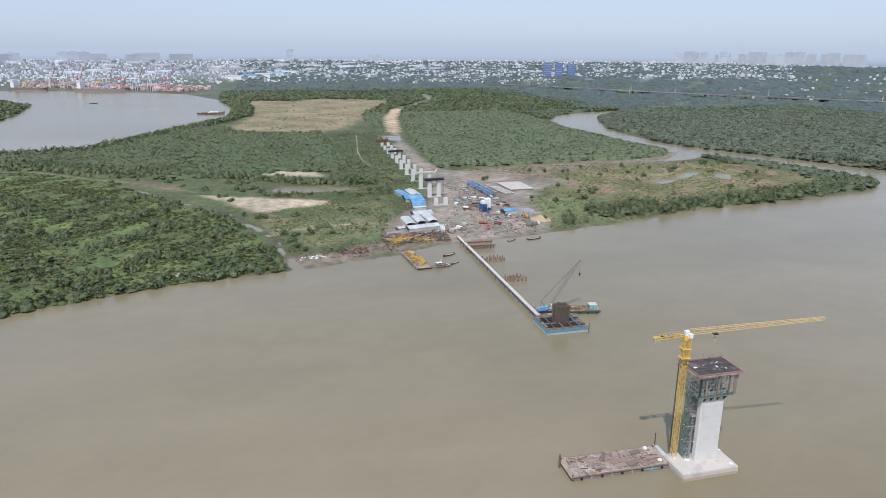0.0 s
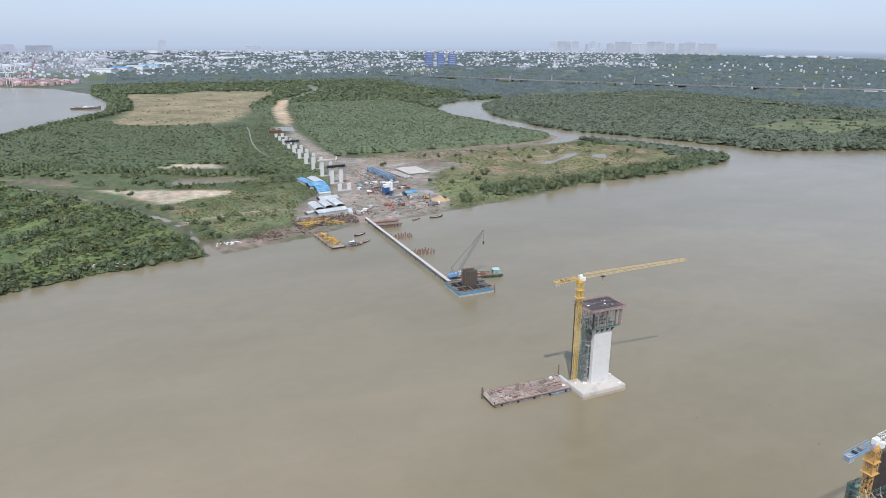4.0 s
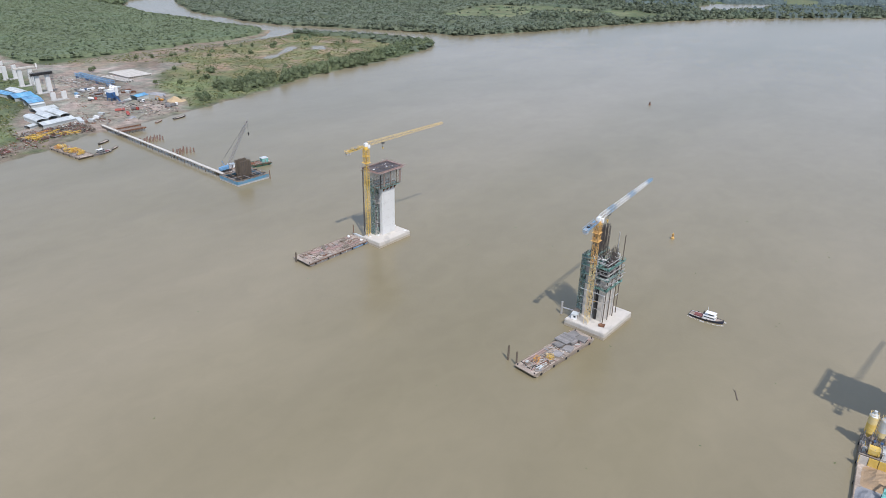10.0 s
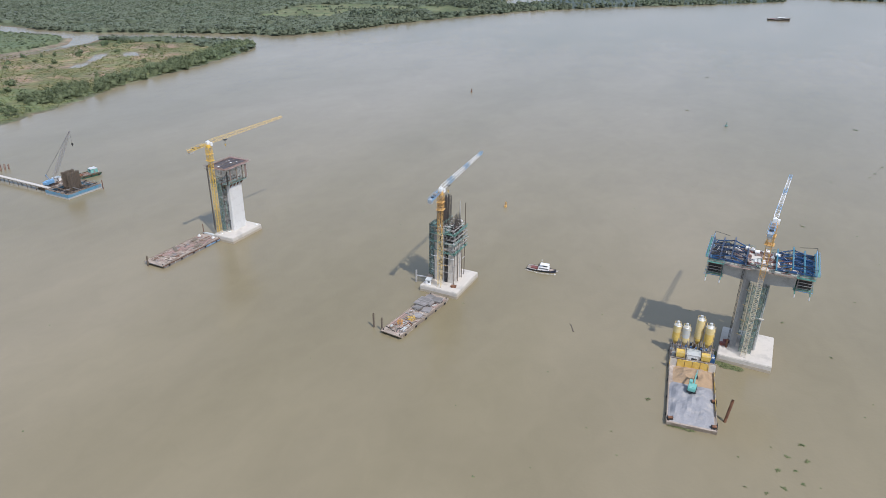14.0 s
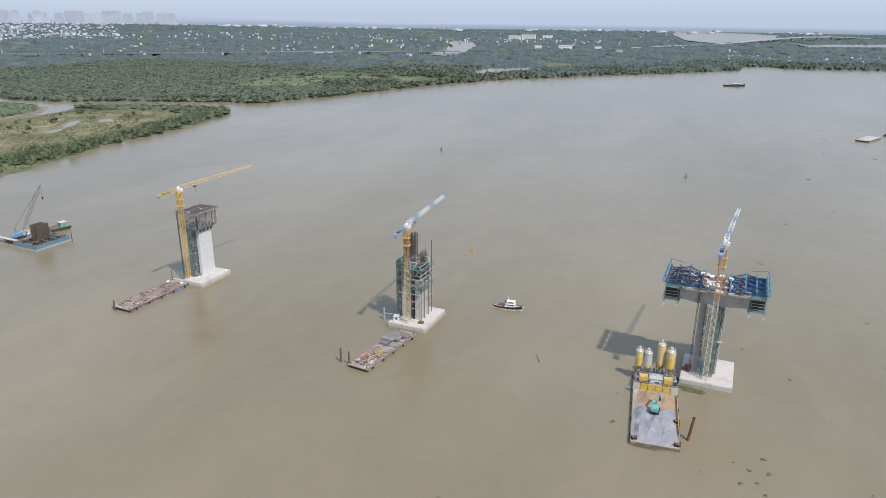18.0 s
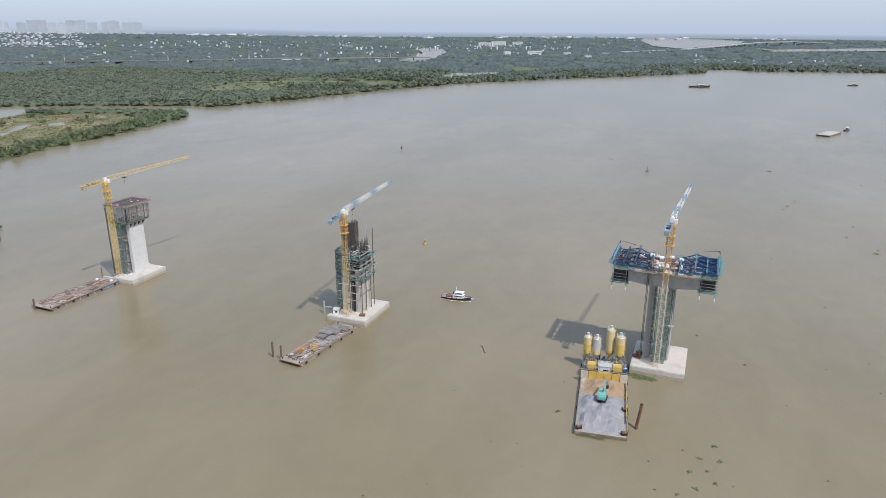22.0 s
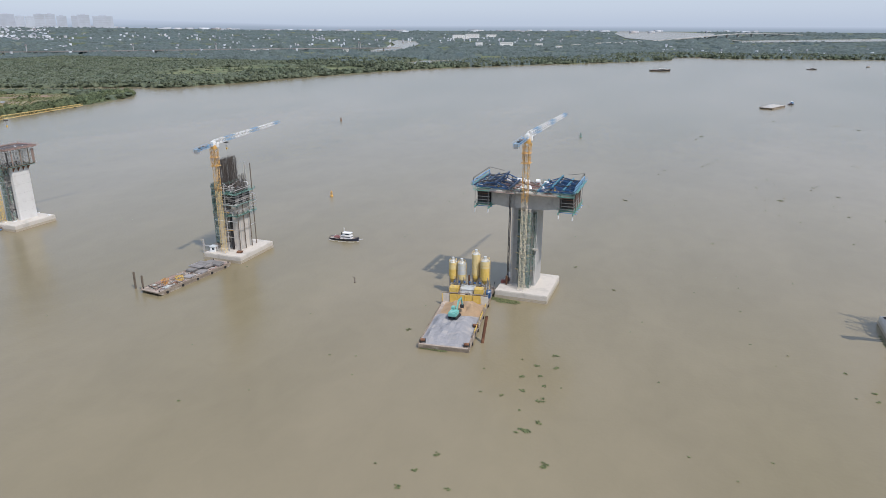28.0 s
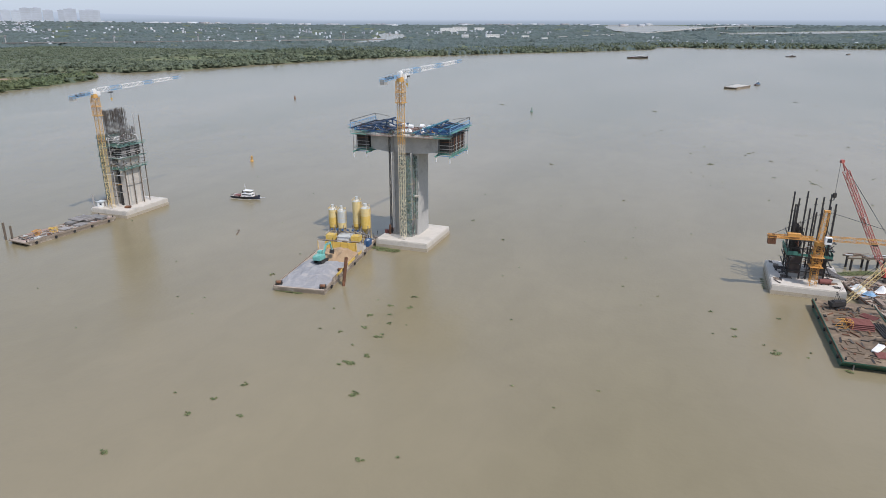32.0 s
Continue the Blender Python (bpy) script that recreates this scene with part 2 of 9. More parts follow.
M = dict(
    concrete=shade("concrete", (0.55, 0.51, 0.45), 0.85, var=0.12, scale=0.25, fine=3, stain=(0.30, 0.28, 0.25), amount=0.5),
    concrete_grey=shade("grey_concrete", (0.42, 0.41, 0.385), 0.85, var=0.18, scale=0.3, fine=3, stain=(0.24, 0.235, 0.22), amount=0.6),
    concrete_wet=shade("wet_concrete", (0.43, 0.37, 0.28), 0.7, var=0.25, scale=0.6, stain=(0.27, 0.22, 0.16), amount=0.7),
    yellow=shade("yellow_paint", (0.70, 0.46, 0.08), 0.5, var=0.15, scale=0.6, stain=(0.35, 0.2, 0.06), amount=0.5),
    orange=shade("orange_paint", (0.58, 0.29, 0.07), 0.5, var=0.15, scale=0.6, stain=(0.3, 0.14, 0.05), amount=0.5),
    sandpaint=shade("chalky_sand_paint", (0.66, 0.57, 0.42), 0.65, var=0.12, scale=0.6, stain=(0.5, 0.44, 0.34), amount=0.5),
    paleyellow=shade("sun_bleached_yellow_paint", (0.68, 0.52, 0.25), 0.6, var=0.12, scale=0.6, stain=(0.5, 0.42, 0.28), amount=0.5),
    mastorange=shade("ochre_paint", (0.58, 0.34, 0.10), 0.55, var=0.15, scale=0.6, stain=(0.5, 0.33, 0.15), amount=0.5),
    siloyellow=shade("dusty_yellow_paint", (0.64, 0.44, 0.10), 0.65, var=0.12, scale=0.9, fine=4, stain=(0.62, 0.50, 0.24), amount=0.4),
    silocream=shade("cement_dusted_yellow_paint", (0.66, 0.53, 0.26), 0.75, var=0.1, scale=0.8, fine=4, stain=(0.62, 0.46, 0.14), amount=0.4),
    bargegrey=shade("worn_hull_paint", (0.27, 0.22, 0.17), 0.8, 0.1, var=0.3, scale=0.4, stain=(0.45, 0.40, 0.32), amount=0.6),
    cream=shade("faded_yellow_paint", (0.70, 0.50, 0.20), 0.55, var=0.12, scale=0.6),
    blue=shade("blue_paint", (0.032, 0.10, 0.235), 0.45, var=0.2, scale=0.5, stain=(0.06, 0.08, 0.13), amount=0.6),
    navysteel=shade("weathered_navy_steel", (0.030, 0.055, 0.105), 0.55, var=0.3, scale=0.5, stain=(0.12, 0.12, 0.13), amount=0.7),
    pontoonblue=shade("worn_pontoon_blue_paint", (0.105, 0.255, 0.37), 0.5, var=0.25, scale=0.3, stain=(0.22, 0.22, 0.21), amount=0.7),
    tealblue=shade("sun_faded_teal_blue_paint", (0.045, 0.17, 0.23), 0.5, var=0.25, scale=0.5, stain=(0.12, 0.15, 0.17), amount=0.6),
    skyblue=shade("sky_blue_paint", (0.17, 0.34, 0.53), 0.5, var=0.2, scale=0.4, stain=(0.2, 0.2, 0.2), amount=0.5),
    white=shade("white_paint", (0.78, 0.78, 0.76), 0.5, var=0.08, scale=0.5, stain=(0.5, 0.47, 0.42), amount=0.4),
    red=shade("red_paint", (0.44, 0.08, 0.06), 0.5, var=0.15, scale=0.5),
    green=shade("green_paint", (0.15, 0.25, 0.22), 0.6, var=0.25, scale=0.5, stain=(0.10, 0.12, 0.1), amount=0.5),
    hullgreen=shade("dark_green_hull_paint", (0.03, 0.10, 0.065), 0.5, var=0.3, scale=0.3, stain=(0.12, 0.07, 0.04), amount=0.5),
    paleteal=shade("sun_bleached_teal_paint", (0.16, 0.42, 0.37), 0.5, var=0.15, scale=0.8, stain=(0.4, 0.45, 0.42), amount=0.5),
    teal=shade("teal_paint", (0.08, 0.42, 0.36), 0.45, var=0.1, scale=0.8),
    paletube=shade("galvanised_tube", (0.50, 0.49, 0.47), 0.5, 0.3, var=0.2, scale=0.7, stain=(0.34, 0.28, 0.24), amount=0.5),
    pinkplank=shade("reddish_plank", (0.33, 0.23, 0.20), 0.85, var=0.3, scale=0.8, objvary=0.3),
    greennew=shade("sea_green_paint", (0.10, 0.28, 0.23), 0.6, var=0.25, scale=0.5, stain=(0.2, 0.24, 0.22), amount=0.5),
    greennet=shade("dense_green_net", (0.06, 0.19, 0.15), 0.8, var=0.3, scale=0.8, fine=6),
    rebar=shade("brown_reinforcing_steel", (0.10, 0.085, 0.075), 0.75, 0.2, var=0.3, scale=0.6),
    pinkrust=shade("weathered_rusty_pipe", (0.24, 0.15, 0.115), 0.85, var=0.3, scale=0.6, stain=(0.32, 0.25, 0.2), amount=0.6),
    rust=shade("rusty_steel", (0.17, 0.08, 0.045), 0.8, 0.2, var=0.35, scale=0.5, stain=(0.30, 0.15, 0.08), amount=0.6),
    redsteel=shade("red_lead_steel", (0.20, 0.07, 0.06), 0.7, 0.1, var=0.3, scale=0.5, stain=(0.1, 0.05, 0.04), amount=0.5),
    dark=shade("dark_steel", (0.045, 0.042, 0.04), 0.65, 0.3, var=0.3, scale=0.6),
    steel=shade("grey_steel", (0.30, 0.29, 0.28), 0.55, 0.4, var=0.25, scale=0.6, stain=(0.2, 0.12, 0.08), amount=0.5),
    deck=shade("dirty_steel_deck", (0.33, 0.27, 0.22), 0.85, var=0.35, scale=0.25, fine=1.2, stain=(0.42, 0.36, 0.30), amount=0.7),
    darkdeck=shade("oily_steel_deck", (0.165, 0.120, 0.080), 0.75, var=0.35, scale=0.25, fine=1.2, stain=(0.26, 0.195, 0.13), amount=0.7),
    fadedred=shade("faded_red_paint", (0.42, 0.12, 0.10), 0.55, var=0.15, scale=0.5, stain=(0.36, 0.22, 0.19), amount=0.5),
    plank=shade("weathered_plank", (0.24, 0.19, 0.15), 0.85, var=0.3, scale=0.8, objvary=0.35),
    plate=shade("form_plate", (0.25, 0.235, 0.22), 0.6, 0.2, var=0.3, scale=0.4, stain=(0.28, 0.25, 0.23), amount=0.6, objvary=0.3),
    film=shade("dark_shuttering_board", (0.055, 0.04, 0.035), 0.45, var=0.4, scale=0.4, stain=(0.16, 0.13, 0.12), amount=0.6),
    gravel=shade("grey_gravel", (0.27, 0.27, 0.28), 0.95, var=0.2, scale=0.3, fine=4, bump=0.5, stain=(0.40, 0.36, 0.31), amount=0.4),
    sand=shade("yellow_sand", (0.46, 0.34, 0.20), 0.95, var=0.15, scale=0.3, fine=4, bump=0.4),
    wetsand=shade("damp_brown_sand", (0.36, 0.25, 0.15), 0.95, var=0.2, scale=0.25, fine=3, bump=0.5, stain=(0.28, 0.24, 0.2), amount=0.6),
    bluetin=shade("blue_roof_sheet", (0.13, 0.33, 0.51), 0.4, 0.1, var=0.15, scale=0.15, stain=(0.4, 0.45, 0.5), amount=0.4, objvary=0.2),
    whitetin=shade("pale_roof_sheet", (0.58, 0.60, 0.58), 0.45, 0.2, var=0.12, scale=0.15, stain=(0.35, 0.36, 0.33), amount=0.6, objvary=0.1),
    glass=shade("dark_glass", (0.03, 0.04, 0.05), 0.1, var=0.1, bump=0),
    rubber=shade("black_rubber", (0.02, 0.02, 0.02), 0.8),
    brown=shade("brown_wood_hull", (0.20, 0.11, 0.07), 0.7, var=0.3, scale=0.5),
    navy=shade("dark_blue_hull", (0.025, 0.03, 0.05), 0.5, var=0.2, scale=0.4),
    bark=shade("bark", (0.14, 0.11, 0.08), 0.9, var=0.3),
    leaf=shade("mangrove_leaf", (0.152, 0.182, 0.094), 0.55, var=0.35, scale=0.014, fine=0.2, bump=0, stain=(0.108, 0.146, 0.082), amount=0.8, island=0.12),
    grass=shade("rough_grass", (0.154, 0.180, 0.078), 0.7, var=0.3, scale=0.05, fine=0.4, bump=0, stain=(0.207, 0.220, 0.085), amount=0.7, island=0.3),
    drygrass=shade("dry_reed", (0.209, 0.204, 0.094), 0.8, var=0.3, scale=0.06, fine=0.4, bump=0, stain=(0.132, 0.165, 0.061), amount=0.7, island=0.35),
    shrub=shade("bright_shrub_leaf", (0.112, 0.134, 0.052), 0.55, var=0.45, scale=0.035, fine=0.2, bump=0, stain=(0.070, 0.111, 0.049), amount=0.95, island=0.25),
    # plantation green paled towards blue, the mid-distance haze mixed into the leaf
    midleaf=shade("plantation_leaf", (0.160, 0.194, 0.108), 0.55, var=0.32, scale=0.012, fine=0.2, bump=0, stain=(0.120, 0.160, 0.090), amount=0.6, island=0.12),
    bankleaf=shade("north_bank_leaf", (0.136, 0.160, 0.103), 0.55, var=0.3, scale=0.015, fine=0.15, bump=0, stain=(0.093, 0.125, 0.081), amount=0.7, island=0.12),
    # far woods: the blue of the distance haze is mixed into this green
    hazyfarleaf=shade("haze_blued_far_leaf", (0.092, 0.118, 0.108), 0.6, var=0.5, scale=0.011, fine=0.06, bump=0, stain=(0.060, 0.085, 0.085), amount=0.9),
    hyacinth=shade("water_hyacinth_leaf", (0.130, 0.152, 0.070), 0.5, var=0.3, island=0.4, bump=0, stain=(0.13, 0.11, 0.06), amount=0.5),
    netting=shade("green_safety_net", (0.20, 0.29, 0.25), 0.8, var=0.3, scale=0.4, fine=5),
    # house and tower walls: blue-grey of the distance haze mixed into the paint
    houses=shade("hazed_far_house_walls", (0.40, 0.425, 0.46), 0.8, var=0.1, scale=0.01, fine=0.1, bump=0, island=0.35, stain=(0.3, 0.25, 0.22), amount=0.5),
    tower=shade("hazed_far_tower_wall", (0.45, 0.48, 0.53), 0.8, var=0.08, scale=0.01, fine=0.05, bump=0, objvary=0.12),
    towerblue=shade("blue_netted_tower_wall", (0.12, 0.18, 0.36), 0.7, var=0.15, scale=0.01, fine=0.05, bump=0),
    container=shade("freight_container_paint", (0.34, 0.25, 0.23), 0.6, var=0.1, scale=0.01, bump=0, island=0.6, stain=(0.12, 0.2, 0.35), amount=0.8),
    whiteconcrete=shade("pale_new_concrete", (0.64, 0.63, 0.60), 0.8, var=0.08, scale=0.2, stain=(0.45, 0.43, 0.4), amount=0.4),
)
# foliage has little gloss
for k_ in ("leaf", "midleaf", "bankleaf", "shrub", "hazyfarleaf", "grass", "drygrass", "hyacinth"):
    M[k_].node_tree.nodes["Principled BSDF"].inputs["Specular IOR Level"].default_value = 0.15
# and lets part of the light through
for k_ in ("leaf", "midleaf", "bankleaf", "shrub", "grass", "drygrass"):
    t_ = M[k_].node_tree
    b_ = t_.nodes["Principled BSDF"]
    tl_, mx_ = t_.nodes.new("ShaderNodeBsdfTranslucent"), t_.nodes.new("ShaderNodeMixShader")
    mx_.inputs[0].default_value = 0.22
    t_.links.new(b_.inputs["Base Color"].links[0].from_socket, tl_.inputs["Color"])
    t_.links.new(b_.outputs[0], mx_.inputs[1])
    t_.links.new(tl_.outputs[0], mx_.inputs[2])
    t_.links.new(mx_.outputs[0], t_.nodes["Material Output"].inputs[0])
# river water, brown with silt
wm = bpy.data.materials.new("silty_river_water")
wm.use_nodes = True
t_ = wm.node_tree
b_ = t_.nodes["Principled BSDF"]
b_.inputs["Roughness"].default_value, b_.inputs["IOR"].default_value = 0.22, 1.40
g_ = t_.nodes.new("ShaderNodeNewGeometry")
n1, n2, n3 = (t_.nodes.new("ShaderNodeTexNoise") for _ in range(3))
map_ = t_.nodes.new("ShaderNodeMapping")
map_.inputs["Scale"].default_value = (1, 0.35, 1)
map_.inputs["Rotation"].default_value = (0, 0, radians(24))
t_.links.new(g_.outputs["Position"], map_.inputs["Vector"])
for n_, sc_, det_ in ((n1, 0.006, 5), (n2, 0.7, 6), (n3, 0.05, 3)):
    n_.inputs["Scale"].default_value, n_.inputs["Detail"].default_value = sc_, det_
t_.links.new(map_.outputs[0], n1.inputs["Vector"])
t_.links.new(g_.outputs["Position"], n2.inputs["Vector"])
t_.links.new(map_.outputs[0], n3.inputs["Vector"])
cr = t_.nodes.new("ShaderNodeValToRGB")
cr.color_ramp.elements[0].position, cr.color_ramp.elements[0].color = 0.33, (0.201, 0.170, 0.099, 1)
cr.color_ramp.elements[1].position, cr.color_ramp.elements[1].color = 0.68, (0.261, 0.220, 0.144, 1)
t_.links.new(n1.outputs["Fac"], cr.inputs[0])
# drifting lanes of thicker and thinner silt
last = cr.outputs[0]
for sc_, lo_, hi_, det_, turn_ in ((0.02, 0.965, 1.035, 4, 70), (0.11, 0.98, 1.02, 4, 60)):
    mp_, n_, r_, s_ = (t_.nodes.new(k) for k in ("ShaderNodeMapping", "ShaderNodeTexNoise", "ShaderNodeMapRange", "ShaderNodeVectorMath"))
    mp_.inputs["Scale"].default_value, mp_.inputs["Rotation"].default_value = (1, 0.7, 1), (0, 0, radians(turn_))
    n_.inputs["Scale"].default_value, n_.inputs["Detail"].default_value, n_.inputs["Distortion"].default_value = sc_, det_, 0.8
    r_.inputs["From Min"].default_value, r_.inputs["From Max"].default_value = 0.35, 0.65
    r_.inputs["To Min"].default_value, r_.inputs["To Max"].default_value = lo_, hi_
    s_.operation = "SCALE"
    t_.links.new(g_.outputs["Position"], mp_.inputs["Vector"])
    t_.links.new(mp_.outputs[0], n_.inputs["Vector"])
    t_.links.new(n_.outputs["Fac"], r_.inputs["Value"])
    t_.links.new(last, s_.inputs[0])
    t_.links.new(r_.outputs[0], s_.inputs["Scale"])
    last = s_.outputs[0]
t_.links.new(last, b_.inputs["Base Color"])
bp_ = t_.nodes.new("ShaderNodeBump")
bp_.inputs["Strength"].default_value, bp_.inputs["Distance"].default_value = 0.6, 0.12
bp2 = t_.nodes.new("ShaderNodeBump")
bp2.inputs["Strength"].default_value, bp2.inputs["Distance"].default_value = 0.25, 0.6
t_.links.new(n2.outputs["Fac"], bp_.inputs["Height"])
t_.links.new(n3.outputs["Fac"], bp2.inputs["Height"])
t_.links.new(bp2.outputs[0], bp_.inputs["Normal"])
t_.links.new(bp_.outputs[0], b_.inputs["Normal"])
M["water"] = wm

# the nets let half the light through
t_ = M["netting"].node_tree
tp_, mx_ = t_.nodes.new("ShaderNodeBsdfTransparent"), t_.nodes.new("ShaderNodeMixShader")
gn_, nz_, mr_ = t_.nodes.new("ShaderNodeNewGeometry"), t_.nodes.new("ShaderNodeTexNoise"), t_.nodes.new("ShaderNodeMapRange")
nz_.inputs["Scale"].default_value = 0.9
mr_.inputs["From Min"].default_value, mr_.inputs["From Max"].default_value = 0.35, 0.65
mr_.inputs["To Min"].default_value, mr_.inputs["To Max"].default_value = 0.42, 0.9
t_.links.new(gn_.outputs["Position"], nz_.inputs["Vector"])
t_.links.new(nz_.outputs["Fac"], mr_.inputs["Value"])
t_.links.new(mr_.outputs[0], mx_.inputs[0])
t_.links.new(t_.nodes["Principled BSDF"].outputs[0], mx_.inputs[1])
t_.links.new(tp_.outputs[0], mx_.inputs[2])
t_.links.new(mx_.outputs[0], t_.nodes["Material Output"].inputs[0])

# ---------- building tools ----------
class Soup:
    """Collects boxes, bars, tubes and sheets for one mesh."""

    def __init__(self):
        self.v, self.f = [], []

    def add(self, verts, faces):
        n = len(self.v)
        self.v += [tuple(p) for p in verts]
        self.f += [tuple(i + n for i in f) for f in faces]
        return self

    def box(self, c, s, m=None):
        x, y, z = (k / 2 for k in s)
        p = [Vector((a * x, b * y, d * z)) for d in (-1, 1) for a, b in ((-1, -1), (1, -1), (1, 1), (-1, 1))]
        p = [(m @ q if m else q) + Vector(c) for q in p]
        return self.add(p, [(3, 2, 1, 0), (4, 5, 6, 7), (0, 1, 5, 4), (1, 2, 6, 5), (2, 3, 7, 6), (3, 0, 4, 7)])

    def bar(self, a, b, w, h=None):
        a, b = Vector(a), Vector(b)
        d = b - a
        m = d.to_track_quat("Z", "Y").to_matrix()
        return self.box((a + b) / 2, (w, h or w, d.length), m)

    def tube(self, a, b, r, n=10, r2=None, caps=True):
        a, b = Vector(a), Vector(b)
        m = (b - a).to_track_quat("Z", "Y").to_matrix()
        ring = [Vector((math.cos(2 * math.pi * k / n), math.sin(2 * math.pi * k / n), 0)) for k in range(n)]
        p = [a + m @ (q * r) for q in ring] + [b + m @ (q * (r if r2 is None else r2)) for q in ring]
        f = [(k, (k + 1) % n, n + (k + 1) % n, n + k) for k in range(n)]
        if caps:
            f += [tuple(range(n - 1, -1, -1)), tuple(range(n, 2 * n))]
        return self.add(p, f)

    def prism(self, outline, z0, z1, m=None):
        n = len(outline)
        p = [Vector((x, y, z)) for z in (z0, z1) for x, y in outline]
        if m:
            p = [m @ q for q in p]
        f = [(k, (k + 1) % n, n + (k + 1) % n, n + k) for k in range(n)]
        return self.add(p, f + [tuple(range(n - 1, -1, -1)), tuple(range(n, 2 * n))])

    def lattice(self, a, b, w, bay, r, rb, h=None, tri=False):
        """A square (or three-chord) trussed girder from a to b."""
        a, b = Vector(a), Vector(b)
        h = h or w
        m = (b - a).to_track_quat("Z", "Y").to_matrix()
        length = (b - a).length
        cs = [(-w / 2, -h / 2), (w / 2, -h / 2), (0, h / 2)] if tri else [(-w / 2, -h / 2), (w / 2, -h / 2), (w / 2, h / 2), (-w / 2, h / 2)]
        pt = lambda k, z: a + m @ Vector((*cs[k % len(cs)], z))
        n = max(1, round(length / bay))
        for k in range(len(cs)):
            self.bar(pt(k, 0), pt(k, length), r)
            for i in range(n):
                z0, z1 = length * i / n, length * (i + 1) / n
                self.bar(pt(k + (i % 2), z0), pt(k + 1 - (i % 2), z1), rb)
                self.bar(pt(k, z1), pt(k + 1, z1), rb)
        return self

    def mesh(self, name, material):
        me = bpy.data.meshes.new(name)
        me.from_pydata(self.v, [], self.f)
        me.materials.append(M[material] if isinstance(material, str) else material)
        return me


def thing(name, place, label, category, group="", kind="", turn=0.0):
    """An Empty at the thing's base."""
    ob = new(name)
    ob.matrix_basis = pose(*place, 0, 0, turn)
    ob.empty_display_size = 0.5
    return tagged(ob, label, category, group, kind)


def part(name, soup, material, parent=None, label="", m=None):
    """One mesh object under a thing or a part."""
    me = soup if isinstance(soup, bpy.types.Mesh) else soup.mesh(name, material)
    ob = new(name, me)
    if parent:
        ob.parent = parent
    if m:
        ob.matrix_basis = m
    return tagged(ob, label)


def rounded(size, bevel, material, name="block"):
    """A box of that size, standing on z = 0, with rounded edges."""
    bm = bmesh.new()
    bmesh.ops.create_cube(bm, size=1)
    bmesh.ops.scale(bm, vec=size, verts=bm.verts)
    bmesh.ops.translate(bm, vec=(0, 0, size[2] / 2), verts=bm.verts)
    bmesh.ops.bevel(bm, geom=bm.edges[:], offset=bevel, segments=2, affect="EDGES")
    me = bpy.data.meshes.new(name)
    bm.to_mesh(me)
    bm.free()
    me.materials.append(M[material])
    return me


def quick(name, V, F, material, colors=None):
    """A mesh from numpy arrays of corners and of triangles or quads."""
    me = bpy.data.meshes.new(name)
    k = F.shape[1]
    me.vertices.add(len(V))
    me.vertices.foreach_set("co", V.astype(np.float32).ravel())
    me.loops.add(F.size)
    me.loops.foreach_set("vertex_index", F.astype(np.int32).ravel())
    me.polygons.add(len(F))
    me.polygons.foreach_set("loop_start", np.arange(0, F.size, k, dtype=np.int32))
    me.update(calc_edges=True)
    me.materials.append(M[material] if isinstance(material, str) else material)
    if colors is not None:
        at = me.attributes.new("soil", "FLOAT_COLOR", "POINT")
        at.data.foreach_set("color", colors.astype(np.float32).ravel())
    return me

# ---------- the plan of land and water ----------
RIVER = [(-120, -4900), (-180, -900), (-205, -400), (-233, -288), (-250, -248), (-266, -201), (-273, -155), (-280, -118), (-290, -75), (-298, -43), (-318, 0), (-318, 30), (-327, 86), (-341, 146),
         (-352, 203), (-376, 280), (-383, 370), (-397, 472), (-415, 526), (-436, 556), (-494, 621), (-446, 667), (-407, 773), (-380, 887), (-339, 1000), (-255, 1205), (-110, 1406), (68, 1584),
         (254, 1806), (262, 1960), (330, 2010), (375, 1940), (657, 2003), (1500, 2150), (4900, 2600), (4900, -4900)]
LAKE = [(-890, -520), (-937, -387), (-1080, -328), (-1216, -266), (-1366, -198), (-1621, -185), (-1969, -239), (-2252, -348), (-2456, -605), (-2632, -1005), (-2700, -2200), (-900, -2200), (-830, -800)]
ISLAND = [(-2044, -829), (-1814, -690), (-1571, -654), (-1443, -650), (-1400, -720), (-1500, -900), (-1900, -1000)]
CREEK = [(-430, 600, 40), (-503, 600, 42), (-593, 564, 35), (-662, 530, 33), (-745, 492, 30), (-835, 480, 30), (-930, 482, 31), (-1040, 485, 42), (-1170, 520, 55), (-1265, 575, 46), (-1345, 680, 30), (-1400, 830, 18), (-1500, 1000, 15)]
DITCH = [(-255, -104, 6), (-274, -112, 4.5), (-292, -121, 3.5), (-318, -126, 2.6), (-340, -128, 2.2), (-364, -132, 1.8), (-388, -139, 1.6), (-414, -149, 1.6), (-426, -158, 1.4), (-460, -167, 1.8), (-485, -180, 0.6), (-506, -200, 0.6), (-525, -216, 2.2), (-551, -230, 2.4), (-571, -247, 2.2), (-631, -288, 0.8)]
DITCH_B = [(-683, 3, 2), (-726, -1, 3), (-766, 0, 4), (-820, 4, 4), (-880, 12, 4.5), (-963, 24, 4.5), (-1024, 31, 4)]
MUDDY = [(-560, 175), (-632, 220), (-640, 330)]
INLET = [(-640, 330, 2), (-655, 430, 10), (-690, 480, 20)]
